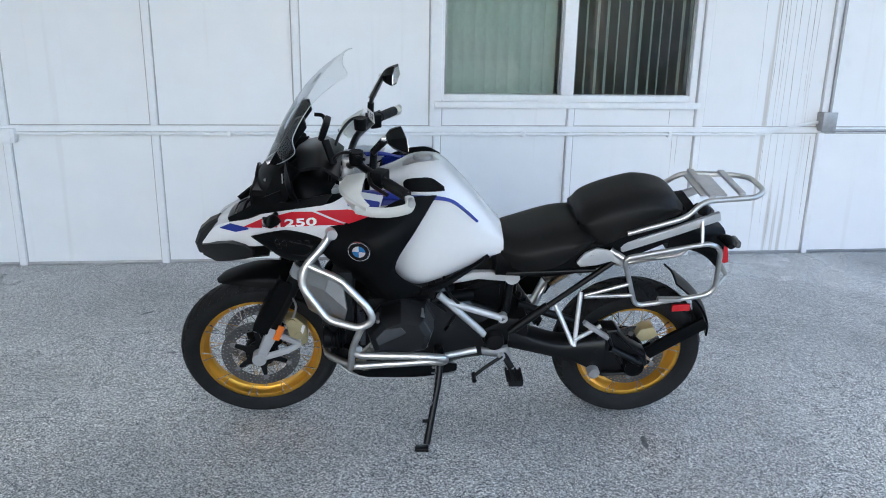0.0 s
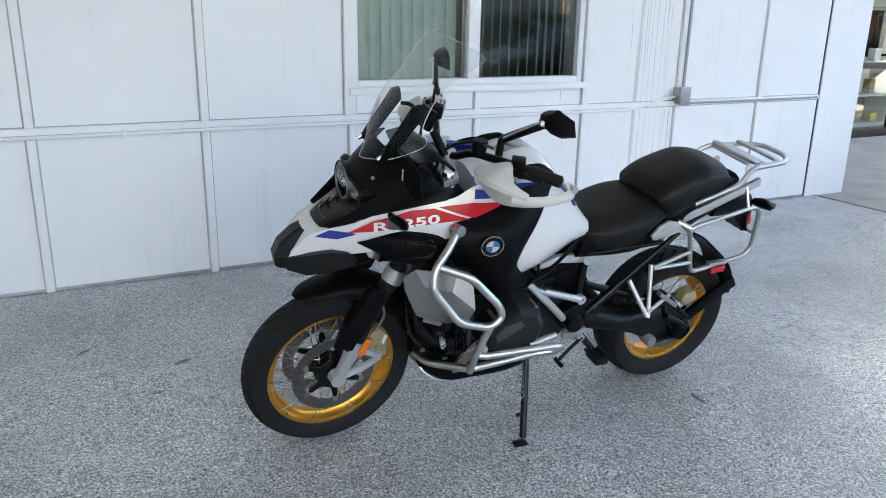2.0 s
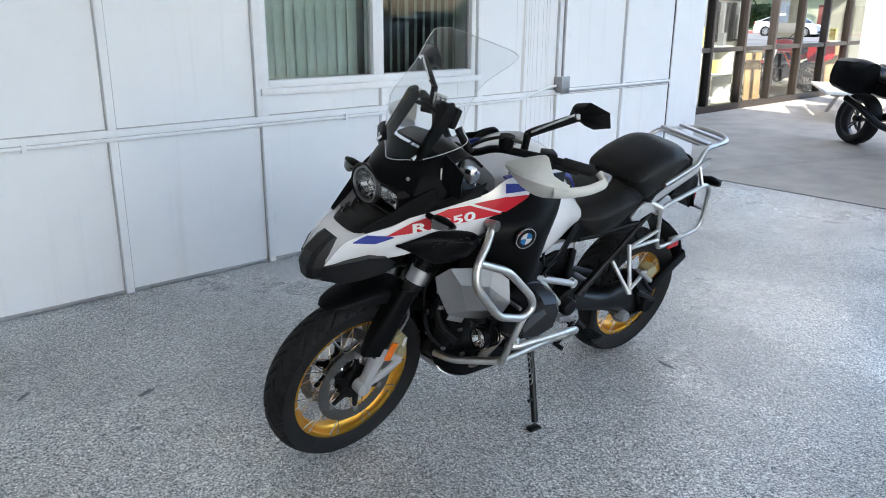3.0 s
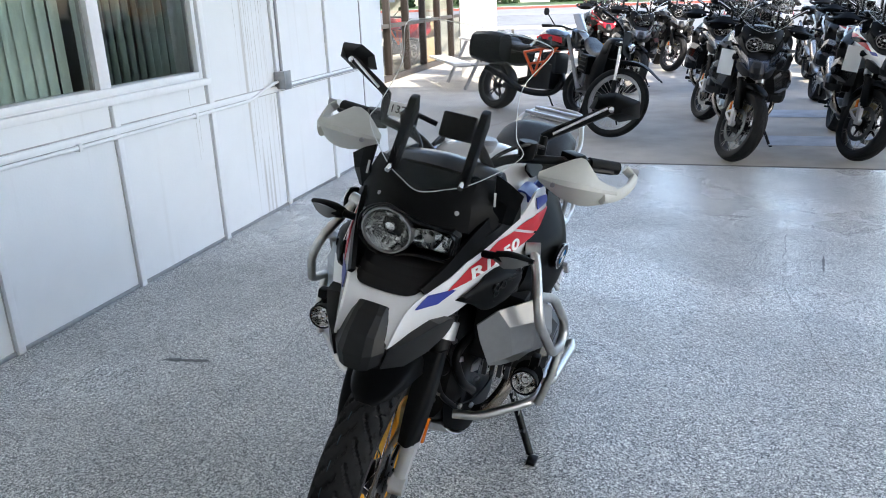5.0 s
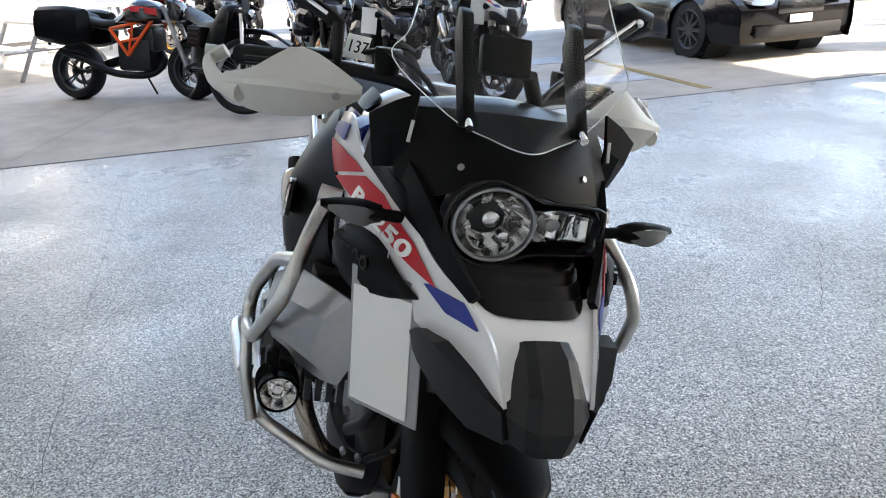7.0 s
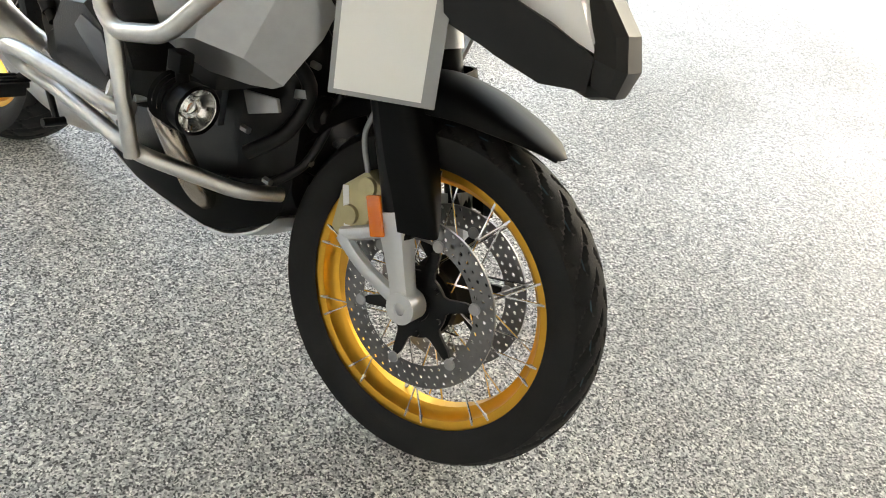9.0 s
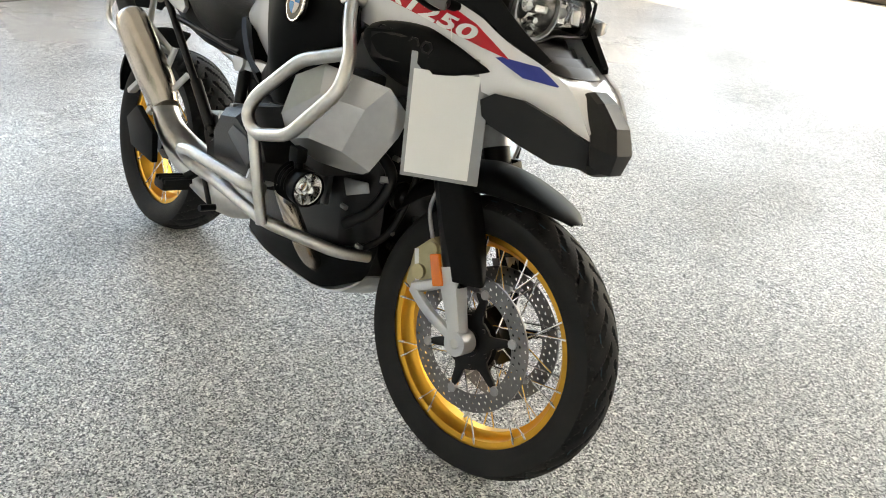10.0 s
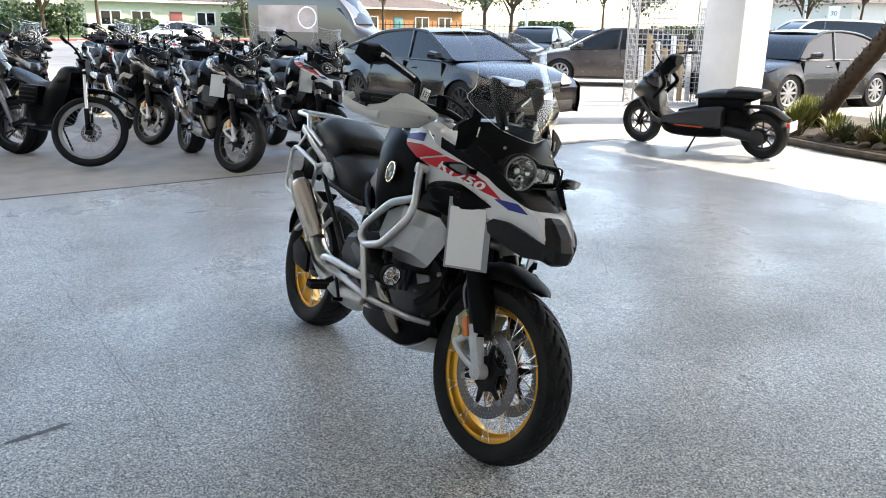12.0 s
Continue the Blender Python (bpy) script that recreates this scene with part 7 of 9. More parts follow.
    turned.append(part("front_fender", bm_sheet([[(1.08, -0.045, 0.71), (1.09, 0, 0.72), (1.08, 0.045, 0.71)], [(0.80, -0.075, 0.80), (0.80, 0, 0.825), (0.80, 0.075, 0.80)], [(0.46, -0.07, 0.74), (0.46, 0, 0.77), (0.46, 0.07, 0.74)]], 0.006, 4), M_BLACK, B))
    part("rear_fender", bm_sheet([[(-0.50, -0.07, 0.80), (-0.50, 0, 0.82), (-0.50, 0.07, 0.80)], [(-0.80, -0.07, 0.82), (-0.80, 0, 0.85), (-0.80, 0.07, 0.82)], [(-1.00, -0.05, 0.68), (-1.01, 0, 0.70), (-1.00, 0.05, 0.68)]], 0.005, 4), M_BLACK, B)
    turned.append(part("number_board", bm_sheet([[(0.60, 0.10, 0.84), (0.63, 0, 0.82), (0.60, -0.10, 0.84)], [(0.50, 0.10, 1.06), (0.53, 0, 1.08), (0.50, -0.10, 1.06)]], 0.006, 4), M_BLACK, B))
    turned.append(part("lamp", bm_lathe([(0.0, 0.645), (0.035, 0.64), (0.05, 0.62), (0.045, 0.57)], 24, "X", (0, 0, 0.93)), M_CHROME, B))
    turned.append(part("triple_clamp", bm_join(bm_box(0.47, 0.56, -0.11, 0.11, 0.90, 0.935, 0.008), bm_box(0.44, 0.52, -0.11, 0.11, 1.02, 1.05, 0.008)), M_BLACKS, B))
    turned.append(part("handlebar", bm_tube(rounded([(0.34, 0.40, 1.13), (0.42, 0.16, 1.12), (0.46, 0, 1.06), (0.42, -0.16, 1.12), (0.34, -0.40, 1.13)], 0.06), 0.013), M_BLACKS, B))
    part("swing_arm", bm_join(bm_rod((-0.20, 0.09, 0.42), (-0.66, 0.08, 0.315), 0.024), bm_rod((-0.20, -0.09, 0.42), (-0.66, -0.08, 0.315), 0.024)), M_BLACKS, B)
    part("side_stand", bm_rod((-0.05, 0.13, 0.40), (0.0, 0.29, 0.06), 0.010), M_BLACKS, B)
    head = Vector((0.47, 0, 1.0))
    turn = Matrix.Translation(head) @ Matrix.Rotation(math.radians(46), 4, Vector((-0.27, 0, 0.66)).normalized()) @ Matrix.Translation(-head)
    for o in turned:
        o.matrix_basis = turn @ o.matrix_basis
    return B


electric_dirt_bike("black electric dirt bike with a bare fork and wire wheels", standing((6.02, 0.25), (7.32, 0.75), 11, FLOORZ))


def scooter(label, m):
    """A long low grey electric maxi scooter."""
    B = thing("scooter", label, "scooter", m)
    for nm, x, w in (("front_wheel", 0.84, 0.12), ("rear_wheel", -0.84, 0.16)):
        hub = part(nm, bm_lathe([(0.0, -0.05), (0.05, -0.048), (0.055, 0), (0.05, 0.048), (0.0, 0.05)], 24), M_BLACKS, B)
        hub.location = (x, 0, 0.285)
        part("tyre", bm_tyre(0.285, w, 0.19, 72, 14, 0.003), M_RUBBER, hub, smooth=30)
        part("rim", bm_lathe([(0.195, -w * 0.38), (0.18, -w * 0.36), (0.15, -0.03), (0.15, 0.03), (0.18, w * 0.36), (0.195, w * 0.38), (0.19, 0)], 48, closed=True), M_BLKRIM, hub)
        for k in range(8):
            a = 2 * math.pi * k / 8
            part("rim_spoke", bm_rod((math.cos(a) * 0.04, 0.02, math.sin(a) * 0.04), (math.cos(a) * 0.165, 0.03, math.sin(a) * 0.165), 0.012, 0.009, 8), M_BLKRIM, hub)
    part("floor_body", bm_loft([half_ring(x, [(0, zt), (w, zt - 0.02), (w * 1.05, (zt + zb) / 2), (w * 0.8, zb)]) for x, zb, zt, w in ((0.52, 0.30, 0.50, 0.10), (0.35, 0.22, 0.36, 0.20), (0.10, 0.20, 0.38, 0.22), (-0.30, 0.22, 0.40, 0.20), (-0.52, 0.26, 0.40, 0.14))], 4, 3), M_BLACK, B)
    both("side_cover", lambda: bm_loft([[(0.42, 0.17, 0.36), (0.40, 0.17, 0.44), (0.40, 0.22, 0.43), (0.42, 0.22, 0.36)], [(0.05, 0.17, 0.36), (0.0, 0.17, 0.54), (0.0, 0.255, 0.53), (0.05, 0.255, 0.37)], [(-0.36, 0.15, 0.36), (-0.38, 0.15, 0.60), (-0.38, 0.25, 0.58), (-0.36, 0.25, 0.37)], [(-0.42, 0.14, 0.40), (-0.43, 0.14, 0.56), (-0.43, 0.23, 0.54), (-0.42, 0.23, 0.41)]], 2, 2), M_SCOOT, B)
    both("orange_strip", lambda: bm_box(-0.20, 0.20, 0.250, 0.262, 0.345, 0.362, 0.003), M_ORANGE, B)
    part("front_shield", bm_loft([half_ring(x, [(0, zt), (w, zt - 0.04), (w * 1.1, (zt + zb) / 2), (w * 0.5, zb)]) for x, zb, zt, w in ((0.52, 0.44, 0.70, 0.08), (0.64, 0.46, 0.86, 0.15), (0.78, 0.56, 0.86, 0.13), (0.93, 0.64, 0.74, 0.05))], 4, 3), M_SCOOT, B)
    part("front_mask", bm_loft([half_ring(x, [(0, zt), (w, zt - 0.03), (w, zb + 0.02), (w * 0.4, zb)]) for x, zb, zt, w in ((0.50, 0.74, 0.98, 0.13), (0.62, 0.78, 0.98, 0.15), (0.76, 0.80, 0.92, 0.10))], 3, 3), M_COAL, B)
    part("screen", bm_sheet([[(0.60, 0.12, 0.97), (0.64, 0, 0.98), (0.60, -0.12, 0.97)], [(0.50, 0.10, 1.10), (0.53, 0, 1.12), (0.50, -0.10, 1.10)]], 0.004, 4), M_SMOKE, B)
    part("front_fender", bm_sheet([[(1.10, -0.06, 0.46), (1.11, 0, 0.47), (1.10, 0.06, 0.46)], [(0.86, -0.075, 0.585), (0.86, 0, 0.60), (0.86, 0.075, 0.585)], [(0.60, -0.07, 0.50), (0.60, 0, 0.51), (0.60, 0.07, 0.50)]], 0.005, 4), M_SCOOT, B)
    for s in (1, -1):
        part("fork_leg", bm_rod((0.84, 0.09 * s, 0.285), (0.62, 0.09 * s, 0.72), 0.026), M_BLACKS, B)
        part("leg_shield", bm_tube(rounded([(0.76, 0.14 * s, 0.62), (0.56, 0.19 * s, 0.40), (0.40, 0.20 * s, 0.34)], 0.05), 0.03, 10), M_SCOOT, B)
        part("grip", bm_rod((0.30, 0.40 * s, 1.13), (0.34, 0.27 * s, 1.14), 0.018), M_RUBBER, B)
        part("column_arm", bm_tube(rounded([(0.60, 0.11 * s, 0.62), (0.40, 0.15 * s, 0.82), (0.50, 0.10 * s, 0.98)], 0.05), 0.026, 10), M_BLACK, B)
        part("mirror", bm_loft([[(0.40, 0.36 * s, 1.28), (0.40, 0.36 * s, 1.35), (0.39, 0.44 * s, 1.35), (0.39, 0.44 * s, 1.29)], [(0.43, 0.37 * s, 1.30), (0.43, 0.37 * s, 1.34), (0.42, 0.43 * s, 1.34), (0.42, 0.43 * s, 1.30)]], 2, 3), M_BLACKS, B)
        part("mirror_stem", bm_rod((0.38, 0.27 * s, 1.08), (0.41, 0.39 * s, 1.30), 0.008), M_BLACKS, B)
    part("steering_head", bm_loft([half_ring(x, [(0, zt), (w, zt - 0.03), (w, zb), (w * 0.3, zb - 0.02)]) for x, zb, zt, w in ((0.30, 1.05, 1.15, 0.08), (0.42, 0.94, 1.16, 0.12), (0.56, 0.90, 1.04, 0.10))], 3, 3), M_BLACK, B)
    part("handlebar", bm_tube(rounded([(0.30, 0.40, 1.13), (0.40, 0.12, 1.15), (0.40, -0.12, 1.15), (0.30, -0.40, 1.13)], 0.06), 0.013), M_BLACKS, B)
    part("seat", bm_loft([half_ring(x, [(0, zt), (w * 0.7, zt - 0.005), (w, zt - 0.04), (w * 0.8, zb)]) for x, zb, zt, w in ((0.02, 0.66, 0.71, 0.09), (-0.20, 0.68, 0.76, 0.15), (-0.42, 0.69, 0.78, 0.16), (-0.46, 0.69, 0.81, 0.155), (-0.80, 0.72, 0.80, 0.12), (-0.86, 0.73, 0.77, 0.09))], 4, 4), M_SEAT, B)
    part("seat_frame", bm_join(bm_box(-0.62, -0.02, -0.10, 0.10, 0.50, 0.70, 0.03), bm_rod((-0.60, 0, 0.66), (-0.80, 0, 0.74), 0.03)), M_BLACK, B)
    part("rear_body", bm_loft([half_ring(x, [(0, zt), (w, zt - 0.03), (w, zb + 0.02), (w * 0.5, zb)]) for x, zb, zt, w in ((-0.36, 0.36, 0.58, 0.15), (-0.56, 0.32, 0.60, 0.15), (-0.70, 0.34, 0.50, 0.12))], 3, 3), M_BLACK, B)
    part("drive_case", bm_join(bm_loft([[(-0.40, y, z) for y, z in ((0.12, 0.26), (0.12, 0.40), (0.19, 0.38), (0.19, 0.27))], [(-0.84, y, z) for y, z in ((0.11, 0.22), (0.11, 0.34), (0.18, 0.33), (0.18, 0.23))]], 2, 3), bm_lathe([(0.0, 0.20), (0.09, 0.195), (0.10, 0.17), (0.10, 0.10)], 28, center=(-0.84, 0, 0.285))), M_ENGINE, B)
    part("rear_fender", bm_sheet([[(-0.62, -0.09, 0.60), (-0.62, 0, 0.62), (-0.62, 0.09, 0.60)], [(-0.90, -0.09, 0.60), (-0.90, 0, 0.62), (-0.90, 0.09, 0.60)], [(-1.12, -0.08, 0.48), (-1.13, 0, 0.50), (-1.12, 0.08, 0.48)]], 0.008, 4), M_BLACK, B)
    part("tail_light", bm_box(-1.155, -1.13, -0.07, 0.07, 0.41, 0.455, 0.006), M_REDL, B)
    part("plate", bm_box(-1.185, -1.178, -0.09, 0.09, 0.36, 0.47, 0.003), M_PAPER, B)
    part("side_stand", bm_rod((-0.05, 0.16, 0.22), (-0.02, 0.34, 0.03), 0.012), M_BLACKS, B)
    return B


scooter("long dark grey electric maxi scooter with an orange strip", standing((4.48, -6.36), (2.80, -6.56), 8, 0.0))


# ---- cars ----
M_CARGL = mat("car_glass", (0.006, 0.008, 0.009), 0.02, vary=0.02, spec=0.35)
M_HUBC = mat("alloy_grey", (0.45, 0.45, 0.46), 0.3, 0.9, vary=0.05)


def car(label, m, paint, L=4.7, W=1.83, H=1.44, wb=2.85, wheel_r=0.335, rim=None, suv=False):
    """A saloon car; x runs forward, the wheels stand on z = 0."""
    C = thing("car", label, "car", m, "parked cars")
    fx, rx = wb / 2 + 0.02, -wb / 2 + 0.02
    nose, tailx = fx + (L - wb) * 0.46, rx - (L - wb) * 0.54

    def arch(x):
        R = wheel_r + 0.055
        return [(x + R * math.cos(a), 0.30 + R * math.sin(a)) for a in [math.pi * k / 10 for k in range(11)]]
    belt = 0.93 if not suv else 1.05
    bottom = [(nose - 0.10, 0.20)] + [(fx + (wheel_r + 0.06), 0.20)] + arch(fx) + [(fx - (wheel_r + 0.06), 0.19), (rx + (wheel_r + 0.06), 0.19)] + arch(rx) + [(rx - (wheel_r + 0.06), 0.22), (tailx + 0.12, 0.28)]
    topl = [(tailx + 0.02, 0.50), (tailx, 0.80), (tailx + 0.05, belt + 0.08), (tailx + 0.40, belt + 0.13), (rx + 0.35, belt + 0.05), (0.2, belt), (fx - 0.35, belt - 0.01), (fx + 0.25, belt - 0.10), (nose - 0.12, belt - 0.25), (nose, 0.58), (nose, 0.34)]
    out = bottom + topl
    bm = bmesh.new()
    ys = [-1, -0.93, -0.6, 0, 0.6, 0.93, 1]
    grid = []
    for yf in ys:
        row = []
        for x, z in out:
            tum = 1 - 0.10 * max(0, z - 0.55) / 0.5 - 0.03 * max(0, 0.45 - z) / 0.3
            plan = 1 - 0.16 * max(0, (abs(x) - L * 0.36) / (L * 0.14)) ** 2
            zz = z - (0.02 if abs(yf) > 0.95 and z > 0.7 else 0) + (0.03 * (1 - yf * yf) if z > 0.7 else 0)
            row.append(bm.verts.new((x * (1 - 0.03 * yf * yf * (abs(x) / (L / 2)) ** 4), yf * W / 2 * tum * plan, zz)))
        grid.append(row)
    k = len(out)
    for a, b in zip(grid, grid[1:]):
        for i in range(k):
            bm.faces.new((a[i], a[(i + 1) % k], b[(i + 1) % k], b[i]))
    # curved flanks, with a shoulder crease and open wheel arches
    ends = sorted(topl[1:-1])
    R0 = wheel_r + 0.055
    cols = sorted({round(tailx + 0.03 + (L - 0.06) * q / 60, 4) for q in range(61)} | {round(c + R0 * math.cos(math.pi * q / 12), 4) for c in (fx, rx) for q in range(13)})
    for sgn in (1, -1):
        prev = None
        for x in cols:
            zb = max([0.20] + [0.30 + math.sqrt(max(0.0, R0 * R0 - (x - c) ** 2)) for c in (fx, rx) if abs(x - c) <= R0])
            zt = float(np.interp(x, [p[0] for p in ends], [p[1] for p in ends])) - 0.02
            zt = max(zt, zb + 0.02)
            col = []
            for q in range(9):
                z = zb + (zt - zb) * q / 8
                tum = 1 - 0.10 * max(0, z + 0.02 - 0.55) / 0.5 - 0.03 * max(0, 0.45 - z) / 0.3
                plan = 1 - 0.16 * max(0, (abs(x) - L * 0.36) / (L * 0.14)) ** 2
                lip = 0.016 * max(0.0, 1 - abs(math.hypot(x - (fx if x > 0 else rx), z - 0.30) - R0) / 0.09)
                bulge = 0.022 * math.sin(math.pi * min(1.0, max(0.0, (z - 0.20) / (belt - 0.22)))) - 0.016 * max(0.0, 1 - abs(z - 0.50) / 0.10) + lip
                col.append(bm.verts.new((x, sgn * (W / 2 * tum * plan + bulge), z)))
            if prev:
                for a, b, c, d in zip(prev, prev[1:], col[1:], col):
                    bm.faces.new((a, d, c, b) if sgn < 0 else (a, b, c, d))
            prev = col
    body = part("body", bm, paint, C, smooth=34)
    # glasshouse
    g = [(tailx + 0.42, belt + 0.10), (rx + 0.05, H - 0.17), (rx + 0.50, H - 0.05), (-0.25, H), (0.12, H - 0.012), (0.36, H - 0.05), (0.76, H - 0.235), (fx - 0.26, belt + 0.01)]
    if suv:
        g = [(tailx + 0.10, belt + 0.02), (tailx + 0.22, H - 0.20), (tailx + 0.32, H - 0.06), (rx + 0.3, H - 0.01), (0.05, H), (0.40, H - 0.05), (0.78, H - 0.27), (fx - 0.26, belt + 0.01)]
    secs = []
    for x, z in g:
        w = W / 2 * 0.90
        wt = W / 2 * 0.70
        f = (z - belt) / (H - belt)
        secs.append((x, z, w + (wt - w) * max(0, f)))
    base = belt - 0.03
    bm = bmesh.new()
    L1, R1, LB, RB = [], [], [], []
    for x, z, w in secs:
        L1.append(bm.verts.new((x, w, z)))
        R1.append(bm.verts.new((x, -w, z)))
        LB.append(bm.verts.new((x, W / 2 * 0.915, base)))
        RB.append(bm.verts.new((x, -W / 2 * 0.915, base)))
    for i in range(len(secs) - 1):
        bm.faces.new((L1[i], L1[i + 1], R1[i + 1], R1[i]))
        bm.faces.new((L1[i], LB[i], LB[i + 1], L1[i + 1]))
        bm.faces.new((R1[i], R1[i + 1], RB[i + 1], RB[i]))
    gh = part("glasshouse", bm, M_CARGL, C, "dark tinted car windows", smooth=30)
    bm = bm_sheet([[(secs[i][0], secs[i][2] * f + 0.0, secs[i][1] + 0.012 + 0.02 * (1 - f * f)) for i in range(2, 6)] for f in (-1, -0.6, 0, 0.6, 1)], 0.02, 3)
    part("roof", bm, paint, C)
    for s in (1, -1):
        e = [(x, w * s, z) for x, z, w in secs]
        part("roof_pillar", bm_tube(spline([(p[0], p[1] * 1.005, p[2]) for p in e], 4), 0.028, 8), paint, C)
        part("door_pillar", bm_rod((0.05, W / 2 * 0.912 * s, base), (-0.03, W / 2 * 0.705 * s, H - 0.02), 0.030), M_COAL, C)
        part("belt_trim", bm_tube([(tailx + 0.5, W / 2 * 0.925 * s, belt + 0.005), (0, W / 2 * 0.93 * s, belt + 0.0), (fx - 0.3, W / 2 * 0.915 * s, belt - 0.0)], 0.010), M_CHROME if suv else M_COAL, C)
        for x in (0.98, -0.02, -0.98):
            part("door_gap", bm_box(x - 0.004, x + 0.004, W / 2 * 0.955 * s - 0.03, W / 2 * 0.955 * s + 0.03, 0.32, belt - 0.03), M_DARK, C, smooth=0)
        for x in (0.22, -0.80):
            part("door_handle", bm_box(x - 0.09, x + 0.09, W / 2 * 0.945 * s - 0.025, W / 2 * 0.945 * s + 0.025, 0.79, 0.815, 0.008), paint, C)
        part("sill_trim", bm_box(rx + 0.42, fx - 0.42, W / 2 * 0.97 * s - 0.03, W / 2 * 0.97 * s + 0.03, 0.185, 0.25, 0.01), M_COAL, C)
        mr = part("door_mirror", bm_loft([[(fx - 0.55, (W / 2 + 0.02) * s, 0.96), (fx - 0.55, (W / 2 + 0.02) * s, 1.07), (fx - 0.55, (W / 2 + 0.18) * s, 1.07), (fx - 0.55, (W / 2 + 0.18) * s, 0.98)], [(fx - 0.42, (W / 2 + 0.03) * s, 0.98), (fx - 0.42, (W / 2 + 0.03) * s, 1.05), (fx - 0.42, (W / 2 + 0.14) * s, 1.05), (fx - 0.42, (W / 2 + 0.14) * s, 0.99)]], 2, 3), paint, C)
        part("mirror_foot", bm_rod((fx - 0.50, W / 2 * 0.90 * s, 0.95), (fx - 0.50, (W / 2 + 0.05) * s, 0.99), 0.025), M_COAL, mr)
        part("headlamp", bm_loft([[(nose - 0.36, W / 2 * 0.90 * s, 0.70), (nose - 0.34, W / 2 * 0.87 * s, 0.76), (nose - 0.30, W / 2 * 0.75 * s, 0.765), (nose - 0.28, W / 2 * 0.78 * s, 0.69)], [(nose - 0.06, W / 2 * 0.70 * s, 0.635), (nose - 0.07, W / 2 * 0.66 * s, 0.70), (nose - 0.035, W / 2 * 0.42 * s, 0.70), (nose - 0.025, W / 2 * 0.44 * s, 0.63)]], 3, 2), M_LENSCAR, C)
        part("tail_lamp", bm_box(tailx + 0.0, tailx + 0.22, W / 2 * 0.72 * s - 0.16, W / 2 * 0.72 * s + 0.10, 0.78, 0.90, 0.02), M_REDL, C)
        part("side_marker", bm_box(nose - 0.42, nose - 0.36, W / 2 * 0.93 * s - 0.02, W / 2 * 0.93 * s + 0.012, 0.52, 0.58, 0.004), M_AMBER, C)
        for x, nm in ((fx, "front_wheel"), (rx, "rear_wheel")):
            y0 = (W / 2 - 0.115) * s
            wl = part(nm, bm_lathe([(0.0, -0.115), (wheel_r * 0.66, -0.115), (wheel_r * 0.70, -0.10), (wheel_r * 0.97, -0.10), (wheel_r, -0.07), (wheel_r, 0.07), (wheel_r * 0.97, 0.10), (wheel_r * 0.72, 0.105), (wheel_r * 0.68, 0.08), (0.0, 0.05)], 40), M_RUBBER, C)
            wl.matrix_local = pose(x, y0, wheel_r, 0, 0, 0 if s > 0 else 180)
            part("rim", bm_join(bm_lathe([(wheel_r * 0.62, 0.085), (wheel_r * 0.69, 0.105), (wheel_r * 0.72, 0.10), (wheel_r * 0.66, 0.07)], 40, closed=True), bm_lathe([(0.0, 0.10), (0.05, 0.098), (0.06, 0.06)], 20),
                                *[moved(bm_loft([[(0.04, 0.08, -0.03), (0.04, 0.10, -0.02), (0.04, 0.10, 0.02), (0.04, 0.08, 0.03)], [(wheel_r * 0.64, 0.075, -0.022), (wheel_r * 0.64, 0.098, -0.012), (wheel_r * 0.64, 0.098, 0.012), (wheel_r * 0.64, 0.075, 0.022)]], 1, 1), pose(0, 0, 0, 0, 36 * q, 0)) for q in range(10)]), rim or M_HUBC, wl)
            part("arch_liner", bm_lathe([(wheel_r + 0.05, -0.28), (wheel_r + 0.05, 0.08), (0.05, -0.28)], 32, closed=False), M_DARK, C).matrix_local = pose(x, y0, 0.30, 0, 0, 0 if s > 0 else 180)
    part("grille", bm_box(nose - 0.03, nose + 0.008, -0.33, 0.33, 0.52, 0.68, 0.02), M_COAL, C)
    part("lower_intake", bm_box(nose - 0.05, nose + 0.004, -0.62, 0.62, 0.27, 0.40, 0.02), M_DARK, C)
    part("rear_bumper_trim", bm_box(tailx - 0.002, tailx + 0.10, -0.65, 0.65, 0.30, 0.40, 0.02), M_COAL, C)
    part("plate", bm_box(nose + 0.008, nose + 0.016, -0.16, 0.16, 0.42, 0.51, 0.004), M_PAPER, C)
    return C


M_LENSCAR = mat("car_lamp", (0.55, 0.56, 0.57), 0.08, 0.6, vary=0.05, coat=1.0)
M_GRAPH = mat("graphite_car_paint", (0.010, 0.0095, 0.011), 0.14, 0.2, vary=0.05, coat=0.25, spec=0.3)
M_BROWN = mat("grey_brown_car_paint", (0.075, 0.062, 0.058), 0.22, 0.3, vary=0.05, coat=0.3)
M_DGREY = mat("dark_grey_car_paint", (0.014, 0.015, 0.017), 0.16, 0.1, vary=0.05, coat=0.15, spec=0.25)
M_WCAR = mat("white_car_paint", (0.75, 0.75, 0.75), 0.2, vary=0.02, coat=0.8)
GZ = -0.004
car("dark graphite saloon car with black alloy wheels", pose(8.45, -5.98, GZ, 0, 0, 183), M_GRAPH, H=1.38, rim=M_BLKRIM)
car("grey brown saloon car parked at an angle", pose(12.25, -14.17, GZ, 0, 0, 50), M_BROWN, L=4.95, wb=2.97, W=1.87)
car("dark grey saloon car with silver wheels beyond the planter", pose(6.55, -13.4, GZ, 0, 0, 83), M_DGREY, L=4.55, wb=2.6, W=1.76, H=1.46)
car("white sport utility car behind the dark saloon", pose(12.0, -23.0, GZ, 0, 0, 60), M_WCAR, L=4.7, wb=2.8, H=1.80, suv=True)
car("dark compact saloon car behind the row", pose(19.0, -17.5, GZ, 0, 0, 120), M_DGREY, L=4.5, wb=2.65)


